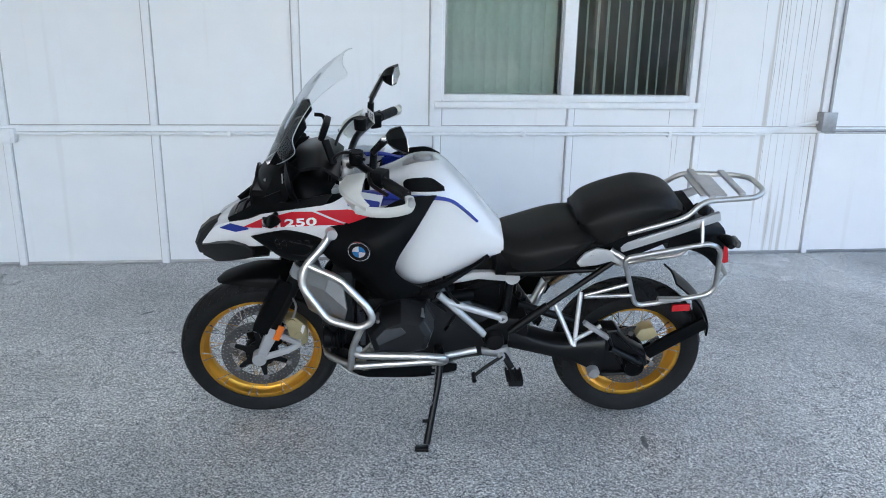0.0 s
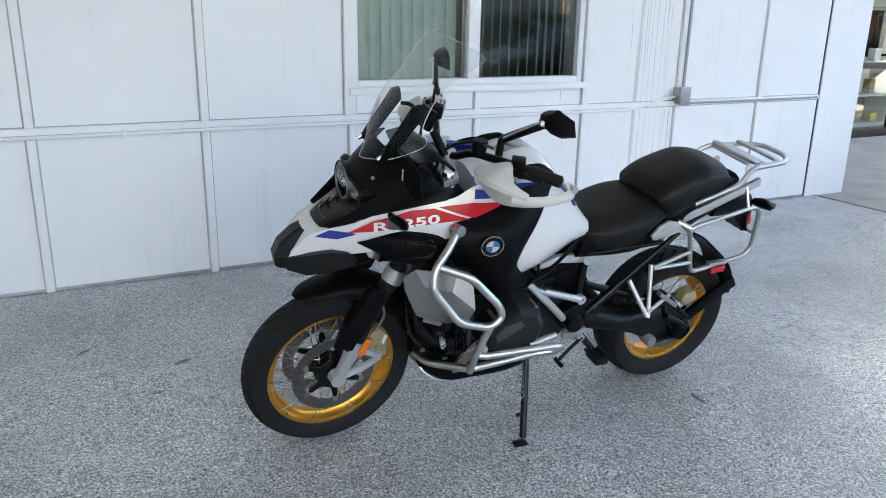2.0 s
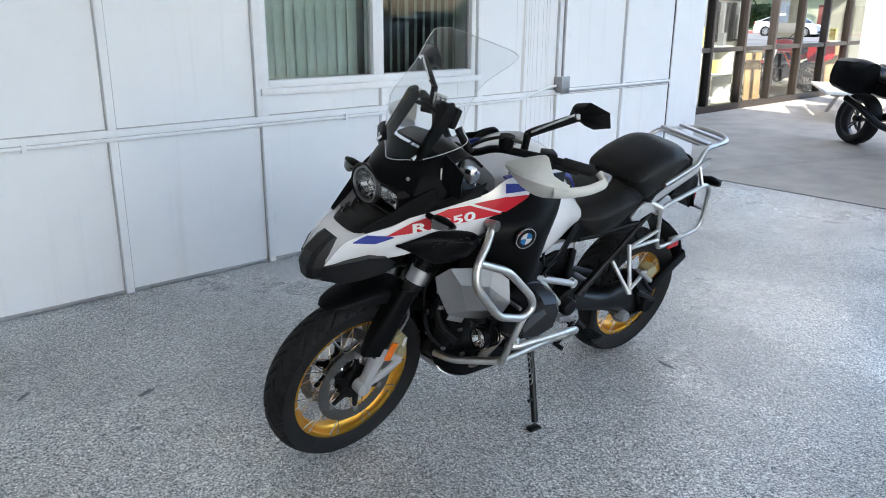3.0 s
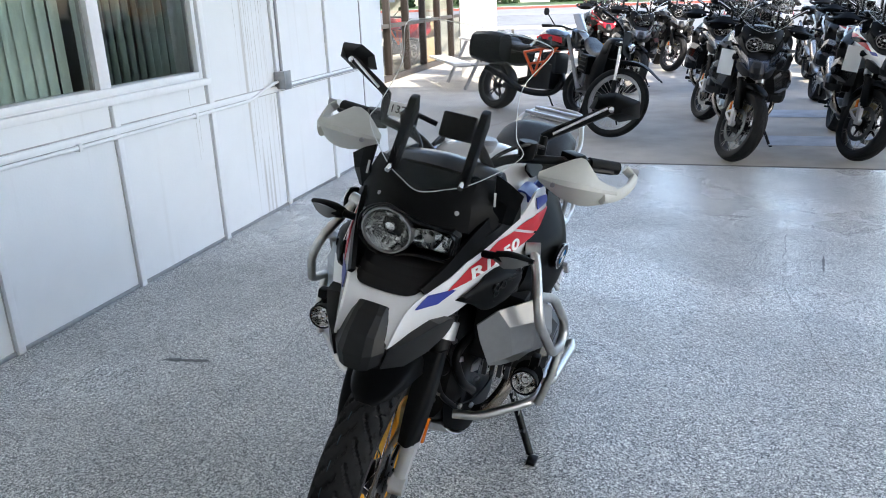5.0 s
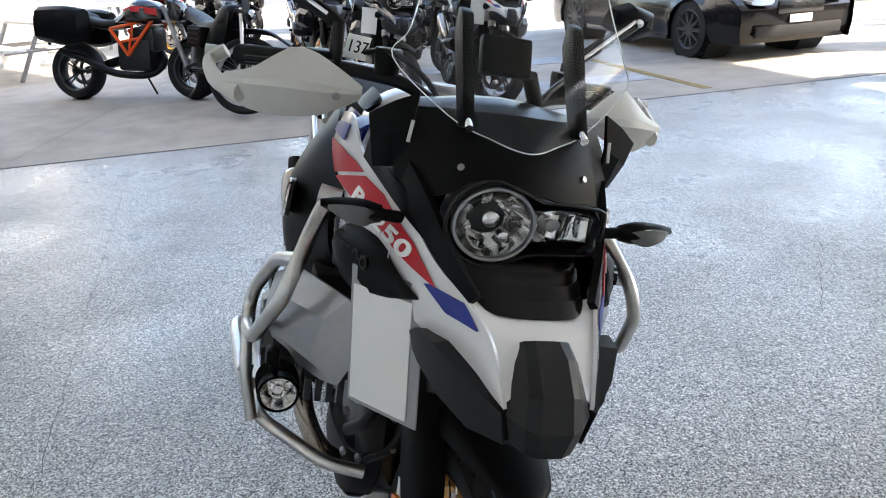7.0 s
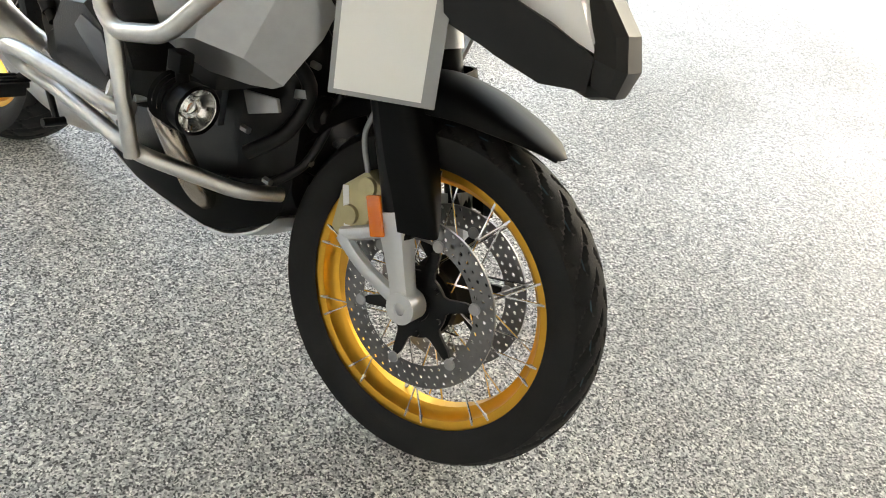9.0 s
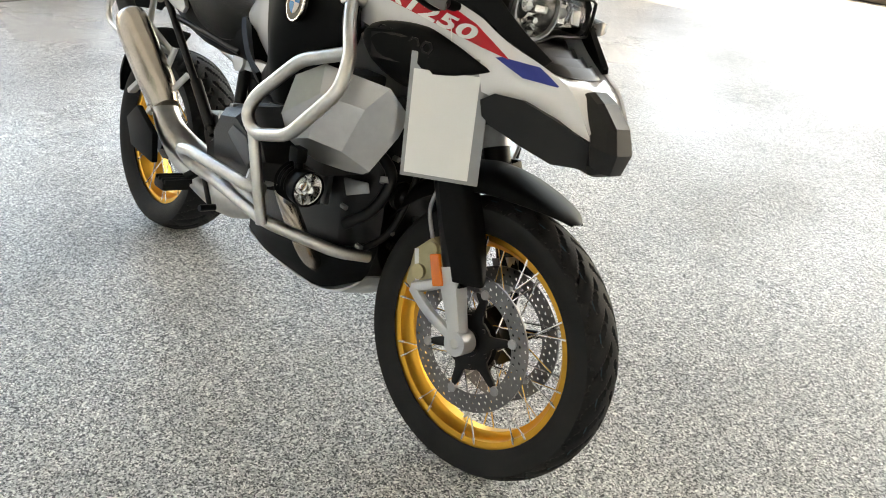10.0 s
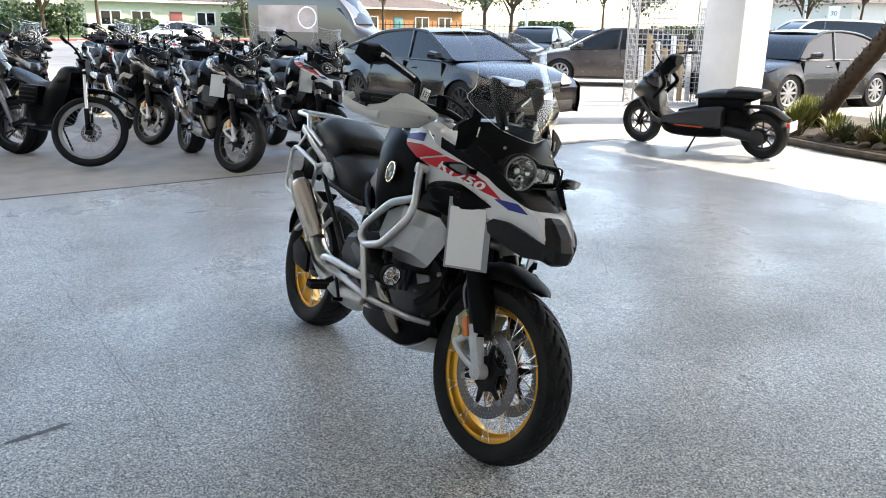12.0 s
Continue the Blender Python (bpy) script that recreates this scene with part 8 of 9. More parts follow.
# ---- around the forecourt ----
M_STUCCO = mat("white_stucco", (0.78, 0.77, 0.75), 0.75, vary=0.05, grain=4, bump=0.4, bump_scale=120)
M_SOIL = mat("planter_soil", (0.10, 0.07, 0.05), 0.95, vary=0.35, grain=8, bump=0.8, bump_scale=60)
M_BARK = mat("palm_bark", (0.10, 0.062, 0.036), 0.9, vary=0.3, grain=14, bump=0.8, bump_scale=80)
M_FRAME = mat("dark_bronze_frame", (0.06, 0.05, 0.045), 0.4, 0.5, vary=0.1)
M_BENCH = mat("white_bench", (0.74, 0.74, 0.72), 0.5, vary=0.04)
M_YLINE = mat("faded_yellow_line", (0.42, 0.30, 0.10), 0.8, vary=0.25, grain=12, bump=0.2)
# pale blue-white colour for the bands of sunlight on the driveway
M_SUNBAND = mat("pale_sun_band", (0.50, 0.53, 0.58), 0.75, vary=0.2, grain=5)


def leaf_mat(name, c):
    m = mat(name, c, 0.55, vary=0.22, grain=3)
    nt = m.node_tree
    b = nt.nodes["Principled BSDF"]
    oi = nt.nodes.new("ShaderNodeNewGeometry")
    mr = nt.nodes.new("ShaderNodeMapRange")
    mr.inputs[3].default_value, mr.inputs[4].default_value = 0.65, 1.35
    sc = nt.nodes.new("ShaderNodeVectorMath")
    sc.operation = "SCALE"
    src = b.inputs["Base Color"].links[0].from_socket
    nt.links.new(oi.outputs["Random Per Island"], mr.inputs[0])
    nt.links.new(src, sc.inputs[0])
    nt.links.new(mr.outputs[0], sc.inputs["Scale"])
    nt.links.new(sc.outputs[0], b.inputs["Base Color"])
    return m


M_LEAF = leaf_mat("green_leaf", (0.055, 0.10, 0.03))
M_LEAF2 = leaf_mat("yellow_green_leaf", (0.22, 0.24, 0.03))
M_LEAF3 = leaf_mat("dry_leaf", (0.20, 0.15, 0.07))
M_LEAF4 = leaf_mat("tree_leaf", (0.06, 0.09, 0.03))
M_GRASS = mat("lawn_grass", (0.07, 0.13, 0.03), 0.9, vary=0.3, grain=2, bump=0.6, bump_scale=40)
M_ROAD = mat("street_asphalt", (0.20, 0.20, 0.205), 0.85, vary=0.15, grain=1.2)
M_KERB = mat("red_kerb_paint", (0.42, 0.11, 0.08), 0.8, vary=0.2, grain=3)
M_WALK = mat("pavement_concrete", (0.46, 0.44, 0.41), 0.85, vary=0.1, grain=2)
M_HOUSE = mat("cream_house_wall", (0.68, 0.66, 0.60), 0.8, vary=0.05, grain=2)
M_HOUSEG = mat("pale_green_house_wall", (0.52, 0.56, 0.40), 0.8, vary=0.05, grain=2)
M_ROOFT = mat("roof_shingle", (0.13, 0.10, 0.085), 0.85, vary=0.25, grain=4, bump=0.5)
M_TEAL = mat("teal_door_paint", (0.06, 0.20, 0.20), 0.5, vary=0.08)
M_BRICKR = mat("reddish_door_paint", (0.22, 0.06, 0.05), 0.6, vary=0.1)
M_WOODF = mat("orange_wood_siding", (0.36, 0.16, 0.05), 0.7, vary=0.15, grain=5)
M_VAN = mat("van_wrap_dark", (0.05, 0.045, 0.045), 0.25, vary=0.15, grain=1.5, coat=0.6)
M_VANP = mat("van_wrap_pale", (0.48, 0.36, 0.33), 0.3, vary=0.3, grain=1.2, coat=0.5)
M_PINK = mat("red_display_paint", (0.60, 0.03, 0.03), 0.35, vary=0.06, coat=0.4)
M_BOXC = mat("cardboard", (0.42, 0.30, 0.16), 0.8, vary=0.12, grain=6)
M_YELLOWB = mat("pale_yellow_card", (0.72, 0.62, 0.22), 0.6, vary=0.06)
M_TANB = mat("tan_plywood", (0.50, 0.33, 0.17), 0.6, vary=0.15, grain=8)
M_POSTER = mat("blue_grey_print", (0.16, 0.19, 0.27), 0.5, vary=0.15, grain=5)
M_INT = mat("shop_interior", (0.55, 0.53, 0.48), 0.7, vary=0.08, grain=2)
M_SIGNG = mat("sign_metal", (0.55, 0.55, 0.56), 0.4, 0.5, vary=0.05)

# markings on the concrete, and two bands of sunlight laid on as colour
for nm, bm, mt, lab in (("parking_line", bm_box(5.0, 7.85, -4.16, -4.06, -0.002, 0.001), M_YLINE, "faded yellow parking line on the driveway"),
                        ("sun_band", bm_box(5.75, 6.25, -4.0, -1.3, -0.002, 0.001), M_SUNBAND, "pale band of sunlight painted onto the driveway"),
                        ("sun_band", bm_box(7.45, 8.0, -4.0, -1.3, -0.002, 0.001), M_SUNBAND, "pale band of sunlight painted onto the driveway")):
    part(nm, bm, mt, smooth=0, kind="structure", label=lab)
M_CRACK = mat("crack_filler", (0.17, 0.17, 0.17), 0.9, vary=0.2)


def crack(pts, w=0.004, name="floor_crack"):
    """A thin wandering crack lying on the floor."""
    line, rnd = [], random.Random(len(pts) * 7 + int(pts[0][0] * 100))
    for a, b in zip(pts, pts[1:]):
        n = max(2, int(math.dist(a, b) / 0.05))
        for k in range(n):
            t = k / n
            line.append((a[0] + (b[0] - a[0]) * t + rnd.gauss(0, 0.006), a[1] + (b[1] - a[1]) * t + rnd.gauss(0, 0.006)))
    bm = bmesh.new()
    prev = None
    for i, (x, y) in enumerate(line):
        d = w * rnd.uniform(0.3, 1.0)
        cur = (bm.verts.new((x - d * 0.4, y - d, 0.0012)), bm.verts.new((x + d * 0.4, y + d, 0.0012)))
        if prev:
            bm.faces.new((prev[0], prev[1], cur[1], cur[0]))
        prev = cur
    return part(name, bm, M_CRACK, smooth=0, kind="structure", label="thin dark crack in the floor coating")


crack([(4.80, 1.17), (2.0, 1.175), (-0.6, 1.18), (-3.0, 1.19)], 0.0019)
crack([(1.4, -0.35), (2.2, -0.9), (2.9, -1.1)], 0.002)
crack([(0.6, -1.6), (1.3, -2.2)], 0.002)
crack([(0.9, -1.15), (1.9, -1.05), (3.2, -1.2)], 0.0025)


def scuff(x, y, l, w, turn):
    """A dark rubber mark left on the floor."""
    rnd = random.Random(int(x * 1000 + y * 77))
    bm = bmesh.new()
    n = 14
    top, bot = [], []
    for k in range(n + 1):
        t = k / n - 0.5
        h = w * (1 - (2 * t) ** 4) * rnd.uniform(0.5, 1.0)
        top.append(bm.verts.new((t * l, h / 2, 0)))
        bot.append(bm.verts.new((t * l, -h / 2 * rnd.uniform(0.6, 1.2), 0)))
    for k in range(n):
        bm.faces.new((top[k], top[k + 1], bot[k + 1], bot[k]))
    p = part("scuff_mark", bm, mat("scuff_rubber", (0.20, 0.20, 0.205), 0.6, vary=0.35, grain=60), smooth=0, kind="structure", label="dark rubber scuff on the floor")
    p.matrix_local = pose(x, y, 0.0012, 0, 0, turn)


for a in ((0.44, 1.56, 0.24, 0.04, 98), (-0.96, 1.16, 0.09, 0.035, 20), (-1.35, 1.45, 0.08, 0.025, 40), (-1.1, 0.9, 0.06, 0.02, 0), (-1.75, 0.1, 0.14, 0.02, 10), (0.9, -0.1, 0.10, 0.03, 80), (2.3, -1.3, 0.30, 0.02, -8), (-2.0, -0.6, 0.1, 0.02, 30)):
    scuff(*a)
edge_strip = part("floor_edge_strip", bm_box(FLOOR_END - 0.02, FLOOR_END + 0.02, -10.9, 2.4, -0.01, 0.0015), mat("edge_dirt", (0.16, 0.15, 0.14), 0.9, vary=0.25, grain=10), smooth=0, kind="structure", label="dirty joint where the coated floor meets the concrete")
crack([(5.0, 2.1), (8.2, 1.2), (10.5, 0.6)], 0.004, "driveway_crack")

# canopy pillar
pillar = part("pillar", bm_box(-0.36, 0.36, -0.36, 0.36, -0.01, 5.6, 0.02), M_STUCCO, kind="structure", label="square white stucco canopy pillar")
pillar.matrix_local = pose(5.46, -9.58, 0, 0, 0, 0)
part("pillar_base", bm_box(-0.38, 0.38, -0.38, 0.38, -0.005, 0.12, 0.015), M_WALK, pillar)
part("pillar_shop", bm_box(11.9, 12.5, 2.95, 3.5, -0.01, 5.6, 0.02), M_STUCCO, kind="structure", label="square white stucco pillar by the shop")

# shop front with its glass, goods and the roof above
shop = part("shop_front", bm_box(5.25, 18, 4.9, 5.1, 3.0, 5.6), M_STUCCO, smooth=0, kind="structure", label="glazed shop front under a white fascia")
part("base_rail", bm_box(5.25, 18, 4.62, 4.72, -0.01, 0.10, 0.004), M_FRAME, shop)
x = 5.24
while x < 17.5:
    part("mullion", bm_box(x - 0.035, x + 0.035, 4.60, 4.74, 0.10, 3.0, 0.006), M_FRAME, shop)
    g1 = part("pane", bm_sheet([[(x + 0.035, 4.664, 0.10), (x + 0.965, 4.664, 0.10)], [(x + 0.035, 4.664, 0.92), (x + 0.965, 4.664, 0.92)]], 0, 1, smooth=False), M_PANE, shop, smooth=0)
    g2 = part("pane", bm_sheet([[(x + 0.035, 4.664, 0.99), (x + 0.965, 4.664, 0.99)], [(x + 0.035, 4.664, 2.96), (x + 0.965, 4.664, 2.96)]], 0, 1, smooth=False), M_PANE, shop, smooth=0)
    g1.visible_shadow = g2.visible_shadow = False
    part("transom", bm_box(x + 0.035, x + 0.965, 4.61, 4.73, 0.92, 0.99, 0.005), M_FRAME, shop)
    x += 1.0
part("shop_room", bm_join(bm_box(5.25, 18, 9.0, 9.1, 0, 3.2), bm_box(5.25, 18, 4.75, 9.0, -0.06, -0.006), bm_box(5.25, 18, 5.1, 9.0, 3.1, 3.2), bm_box(5.2, 5.25, 2.9, 9.0, 0, 5.0), bm_box(18, 18.1, 4.7, 9.0, 0, 3.2)), M_INT, smooth=0, kind="structure", label="pale shop interior")
rnd = random.Random(5)
for i in range(9):
    px = 6.2 + i * 1.15
    if 11.9 < px < 14.8:
        continue
    sh = thing("display_shelf", "low white display shelf with boxed goods in the shop", "shelf", pose(px, 5.5, 0), "display shelves")
    part("frame", bm_join(bm_box(-0.45, 0.45, -0.18, 0.18, 0.0, 0.06, 0.004), bm_box(-0.45, 0.45, -0.18, 0.18, 0.45, 0.48, 0.004), bm_box(-0.45, -0.42, -0.18, 0.18, 0.06, 0.95, 0.004), bm_box(0.42, 0.45, -0.18, 0.18, 0.06, 0.95, 0.004), bm_box(-0.42, 0.42, -0.18, 0.18, 0.92, 0.95, 0.004)), M_BENCH, sh)
    for k in range(6):
        w, h = rnd.uniform(0.08, 0.16), rnd.uniform(0.12, 0.32)
        lev = (0.06, 0.48, 0.95)[k % 3]
        bx = -0.28 + 0.56 * (k // 3) + rnd.uniform(-0.06, 0.06)
        o = thing("boxed_goods", "small boxed goods on the shop shelf", "box", pose(px + bx, 5.5 + rnd.uniform(-0.05, 0.03), lev), "boxed goods")
        part("carton", bm_box(-w / 2, w / 2, -0.06, 0.06, 0, h, 0.004), (M_BOXC, M_PAPER, M_YELLOWB, M_PAPER, M_GREYG)[rnd.randrange(5)], o)
red = sport_tourer("red display motorcycle standing inside the shop", pose(13.35, 5.35, 0, 0, 0, 170))
for ch in red.children_recursive:
    if ch.name.split(".")[0] in ("tank", "tail", "side_case", "headlight", "front_fender"):
        ch.data.materials[0] = M_PINK
for px, py, w, h, turn in ((11.45, 5.02, 0.62, 0.84, 3), (14.9, 5.05, 0.9, 0.9, -2)):
    bd = thing("display_board", "tan wooden display board standing behind the shop glass", "board", pose(px, py, 0, -3, 0, turn), "display boards")
    part("panel", bm_box(-w / 2, w / 2, -0.012, 0.012, 0.0, h, 0.006), M_TANB, bd)
    part("batten", bm_box(-w / 2, w / 2, 0.012, 0.035, h - 0.10, h - 0.04, 0.004), M_TANB, bd)
for px in (11.55, 13.2):
    po = thing("poster", "blue-grey poster on the shop glass", "poster", pose(px, 4.70, 1.35), "posters")
    part("sheet", bm_box(-0.26, 0.26, 0, 0.003, 0, 0.72), M_POSTER, po)
    for k, (w, h) in enumerate(((0.34, 0.05), (0.40, 0.18), (0.30, 0.03))):
        part("printed_bar", bm_box(-w / 2, w / 2, -0.003, -0.001, 0.56 - 0.22 * k, 0.56 - 0.22 * k + h), (M_PAPER, M_GREYG, M_PAPER)[k], po)
rk = thing("clothes_rail", "dark jackets on a rail behind the shop glass", "clothes rail", pose(12.4, 6.6, 0))
part("rail", bm_tube([(-1.4, 0, 0.0), (-1.4, 0, 1.75), (1.4, 0, 1.75), (1.4, 0, 0.0)], 0.02, 8), M_GALV, rk)
for k in range(13):
    part("jacket", bm_box(-0.06, 0.06, -0.26, 0.26, 0.95 + 0.05 * (k % 3), 1.70, 0.03), (M_BLACK, M_GREYG, M_BLACKS)[k % 3], rk).matrix_local = pose(-1.25 + k * 0.205, 0, 0, 0, 0, 8 * (k % 4) - 12)


def bench(label, m):
    B = thing("bench_table", label, "bench", m, "white benches")
    for k, (y0, y1, z) in enumerate(((-0.32, -0.12, 0.74), (-0.10, 0.10, 0.745), (0.12, 0.32, 0.74))):
        part("top_board", bm_box(-0.9, 0.9, y0, y1, z - 0.04, z, 0.006), M_BENCH, B)
    for y in (-0.72, 0.72):
        part("seat_board", bm_box(-0.9, 0.9, y - 0.14, y + 0.14, 0.41, 0.45, 0.006), M_BENCH, B)
    for x in (-0.6, 0.6):
        part("leg_frame", bm_join(bm_rod((x, -0.25, 0.70), (x, -0.62, 0.0), 0.03, seg=8), bm_rod((x, 0.25, 0.70), (x, 0.62, 0.0), 0.03, seg=8), bm_rod((x, -0.75, 0.39), (x, 0.75, 0.39), 0.03, seg=8)), M_GALV, B)
    return B


bench("white picnic bench table with grey steel legs", pose(10.75, 2.65, GZ, 0, 0, 30))
copy_thing(bpy.data.objects["bench_table"], pose(14.4, 2.6, GZ, 0, 0, 80))

M_EDGE = mat("weathered_stone_edge", (0.20, 0.15, 0.11), 0.9, vary=0.3, grain=9, bump=0.5, bump_scale=40)
# planter with palm, shrubs and grasses
planter = part("planter_bed", bm_prism([(-4.0, -8.4), (-4.0, -7.50), (1.3, -7.56), (2.5, -7.74), (3.35, -8.02), (4.6, -9.0), (5.0, -10.4), (4.6, -11.4), (-4.0, -11.4)], -0.05, 0.10, 0.03, "xy"), M_SOIL, kind="structure", label="raised planting bed with dark mulch")
part("planter_kerb", bm_tube([(-4.0, -7.44, 0.045), (1.32, -7.50, 0.045), (2.52, -7.68, 0.045), (3.38, -7.96, 0.045), (4.66, -8.97, 0.045), (5.06, -10.4, 0.045)], 0.05, 8), M_EDGE, planter)


def bm_leaves(n, spread, height, length, width, rnd, droop=0.5, base=0.0, arch=True):
    """Many thin blades growing from one foot."""
    bm = bmesh.new()
    for _ in range(n):
        a, out = rnd.uniform(0, 2 * math.pi), rnd.uniform(0.15, 1.0)
        d = Vector((math.cos(a), math.sin(a), 0))
        foot = Vector((rnd.gauss(0, spread * 0.12), rnd.gauss(0, spread * 0.12), base))
        le = length * rnd.uniform(0.6, 1.1)
        side = Vector((-d.y, d.x, 0)) * width * rnd.uniform(0.6, 1.1)
        prev = None
        for k in range(5):
            t = k / 4
            p = foot + d * (le * out * t) + Vector((0, 0, height * rnd.uniform(0.9, 1.1) * (t - droop * t * t * out)))
            w = side * (1 - t) ** 0.6
            cur = (bm.verts.new(p - w), bm.verts.new(p + w))
            if prev:
                bm.faces.new((prev[0], prev[1], cur[1], cur[0]))
            prev = cur
    return bm


def plant(name, label, cat, x, y, n, h, le, w, material, seed, droop=0.6):
    r = random.Random(seed)
    t = thing(name, label, cat, pose(x, y, 0.09), "plants in the bed")
    part("foliage", bm_leaves(n, 0.3, h, le, w, r, droop), material, t, smooth=0)
    part("crown", bm_lathe([(0.0, 0.06), (0.05, 0.03), (0.07, -0.02)], 12, "Z"), M_BARK, t)
    return t


rnd = random.Random(11)
for i in range(13):
    x = 2.3 - 0.42 * i + rnd.uniform(-0.1, 0.1)
    plant("grass_plant", "arching green strap leaf plant in the bed", "plant", x, -8.25 - 0.35 * (i % 2) + rnd.uniform(-0.15, 0.15), 70, 0.75, 0.55, 0.014, M_LEAF, 100 + i, 0.75)
for i in range(7):
    plant("yellow_shrub", "yellow green leafy shrub in the bed", "shrub", 3.75 + 0.13 * i - 0.1 * (i % 3), -8.75 - 0.27 * i, 160, 0.42, 0.28, 0.022, M_LEAF2, 200 + i, 0.35)
for i in range(6):
    plant("dry_plant", "low dry brown plant in the bed", "plant", 2.7 - 0.5 * i, -8.05 - 0.05 * (i % 2), 60, 0.28, 0.28, 0.012, M_LEAF3, 300 + i, 0.5)

for i in range(14):
    x = 2.95 - 0.30 * i + rnd.uniform(-0.08, 0.08)
    plant("edge_shrub", "low yellow green shrub spilling over the bed edge", "shrub", x, -7.80 - 0.25 * max(0.0, x - 1.32) + rnd.uniform(-0.08, 0.04), 130, 0.30, 0.26, 0.018, (M_LEAF2, M_LEAF, M_LEAF3)[i % 3], 600 + i, 0.4)
r = random.Random(77)
for i in range(26):
    x = 3.3 - 0.21 * i + r.uniform(-0.07, 0.07)
    q = r.uniform(0.05, 0.11)
    rock = thing("rock", "rough brown stone at the edge of the bed", "rock", pose(x, -7.68 - 0.20 * max(0.0, x - 1.32) + r.uniform(-0.08, 0.02), 0.085 + q * 0.3, r.uniform(0, 40), r.uniform(0, 40), r.uniform(0, 360)), "rocks along the bed")
    part("stone", bm_loft([[(math.cos(a) * q * w * r.uniform(0.8, 1.15), math.sin(a) * q * w * r.uniform(0.7, 1.1), q * z) for a in [k * math.pi / 4 for k in range(8)]] for z, w in ((-0.7, 0.5), (-0.2, 1.0), (0.3, 0.9), (0.65, 0.4))], 1, 1), M_EDGE, rock)
for i in range(16):
    plant("low_shrub", "dense low green shrub in the bed", "shrub", 2.9 - 0.36 * i + rnd.uniform(-0.1, 0.1), -8.45 - 0.45 * (i % 3) + rnd.uniform(-0.1, 0.1), 150, 0.40, 0.34, 0.020, M_LEAF if i % 3 else M_LEAF2, 400 + i, 0.45)
for i in range(9):
    plant("dry_plant", "low dry brown plant in the bed", "plant", 3.3 - 0.62 * i + rnd.uniform(-0.1, 0.1), -8.15 - 0.3 * (i % 2), 70, 0.26, 0.32, 0.014, M_LEAF3, 500 + i, 0.5)


def palm(label):
    r = random.Random(3)
    t = thing("palm_tree", label, "tree", pose(3.90, -9.40, 0.08))
    line = spline([(0, 0, -0.1), (-0.55, 0.05, 0.75), (-1.25, 0.12, 1.75), (-1.9, 0.2, 3.0)], 14)
    part("trunk", bm_tube(line, 0.12, 14, radii=[0.135 - 0.04 * i / len(line) + 0.012 * (i % 2) for i in range(len(line))]), M_BARK, t)
    bm = bmesh.new()
    for i, p in enumerate(line[4:]):
        for k in range(9):
            a = 2 * math.pi * (k + 0.5 * (i % 2)) / 9
            d = Vector((math.cos(a), math.sin(a), 0))
            s = Vector((-d.y, d.x, 0)) * 0.045
            b0 = p + d * 0.085
            v = [bm.verts.new(b0 - s), bm.verts.new(b0 + s), bm.verts.new(b0 + d * 0.075 + Vector((0, 0, 0.10)))]
            bm.faces.new(v)
    bmesh.ops.solidify(bm, geom=bm.faces[:], thickness=0.01)
    part("bark_scale", bm, M_BARK, t, kind="stuff")
    bm = bmesh.new()
    top = line[-1]
    for k in range(22):
        a, lift = 2 * math.pi * k / 22 + r.uniform(-0.1, 0.1), r.uniform(0.1, 0.9)
        rib = [top + Vector((math.cos(a), math.sin(a), 0)) * (1.9 * s) + Vector((0, 0, 1.4 * lift * s - 1.5 * s * s)) for s in [q / 10 for q in range(11)]]
        for i in range(1, 10):
            d = (rib[i + 1] - rib[i]).normalized()
            sd = d.cross(Vector((0, 0, 1))).normalized()
            for sg in (-1, 1):
                p = rib[i]
                tip = p + sd * sg * 0.34 * (1 - (i / 11) ** 2) + d * 0.16 - Vector((0, 0, 0.08))
                bm.faces.new((bm.verts.new(p - d * 0.012), bm.verts.new(p + d * 0.02), bm.verts.new(tip)))
    part("fronds", bm, M_LEAF, t, smooth=0, kind="stuff")
    return t


palm("leaning palm tree with a rough scaly trunk")

# wire cage beside the pillar
cage = thing("wire_cage", "tall galvanised wire mesh storage cage", "cage", pose(7.98, -11.0, GZ, 0, 0, 55))
for a, b in (((-0.7, -0.4), (0.7, -0.4)), ((0.7, -0.4), (0.7, 0.4)), ((0.7, 0.4), (-0.7, 0.4)), ((-0.7, 0.4), (-0.7, -0.4))):
    part("post", bm_rod((a[0], a[1], 0), (a[0], a[1], 2.05), 0.02, seg=8), M_GALV, cage)
    bms = []
    n = 14 if abs(a[0] - b[0]) > 1 else 8
    for k in range(n + 1):
        t = k / n
        bms.append(bm_rod((a[0] + (b[0] - a[0]) * t, a[1] + (b[1] - a[1]) * t, 0.05), (a[0] + (b[0] - a[0]) * t, a[1] + (b[1] - a[1]) * t, 2.05), 0.005, seg=4))
    for k in range(20):
        bms.append(bm_rod((a[0], a[1], 0.05 + 0.1 * k), (b[0], b[1], 0.05 + 0.1 * k), 0.005, seg=4))
    part("mesh_panel", bm_join(*bms), M_GALV, cage)
for k in range(7):
    bd = thing("leaning_board", "pale wooden board standing in the wire cage", "board", pose(7.98, -11.0, GZ, 0, 0, 55) @ pose(-0.5 + 0.16 * k, 0.0, 0.0, 9, 0, 0), "boards in the cage")
    part("plank", bm_box(-0.05, 0.05, -0.012, 0.012, 0.06, 1.1 + 0.12 * (k % 3), 0.004), M_BOXC if k % 2 else M_BENCH, bd)


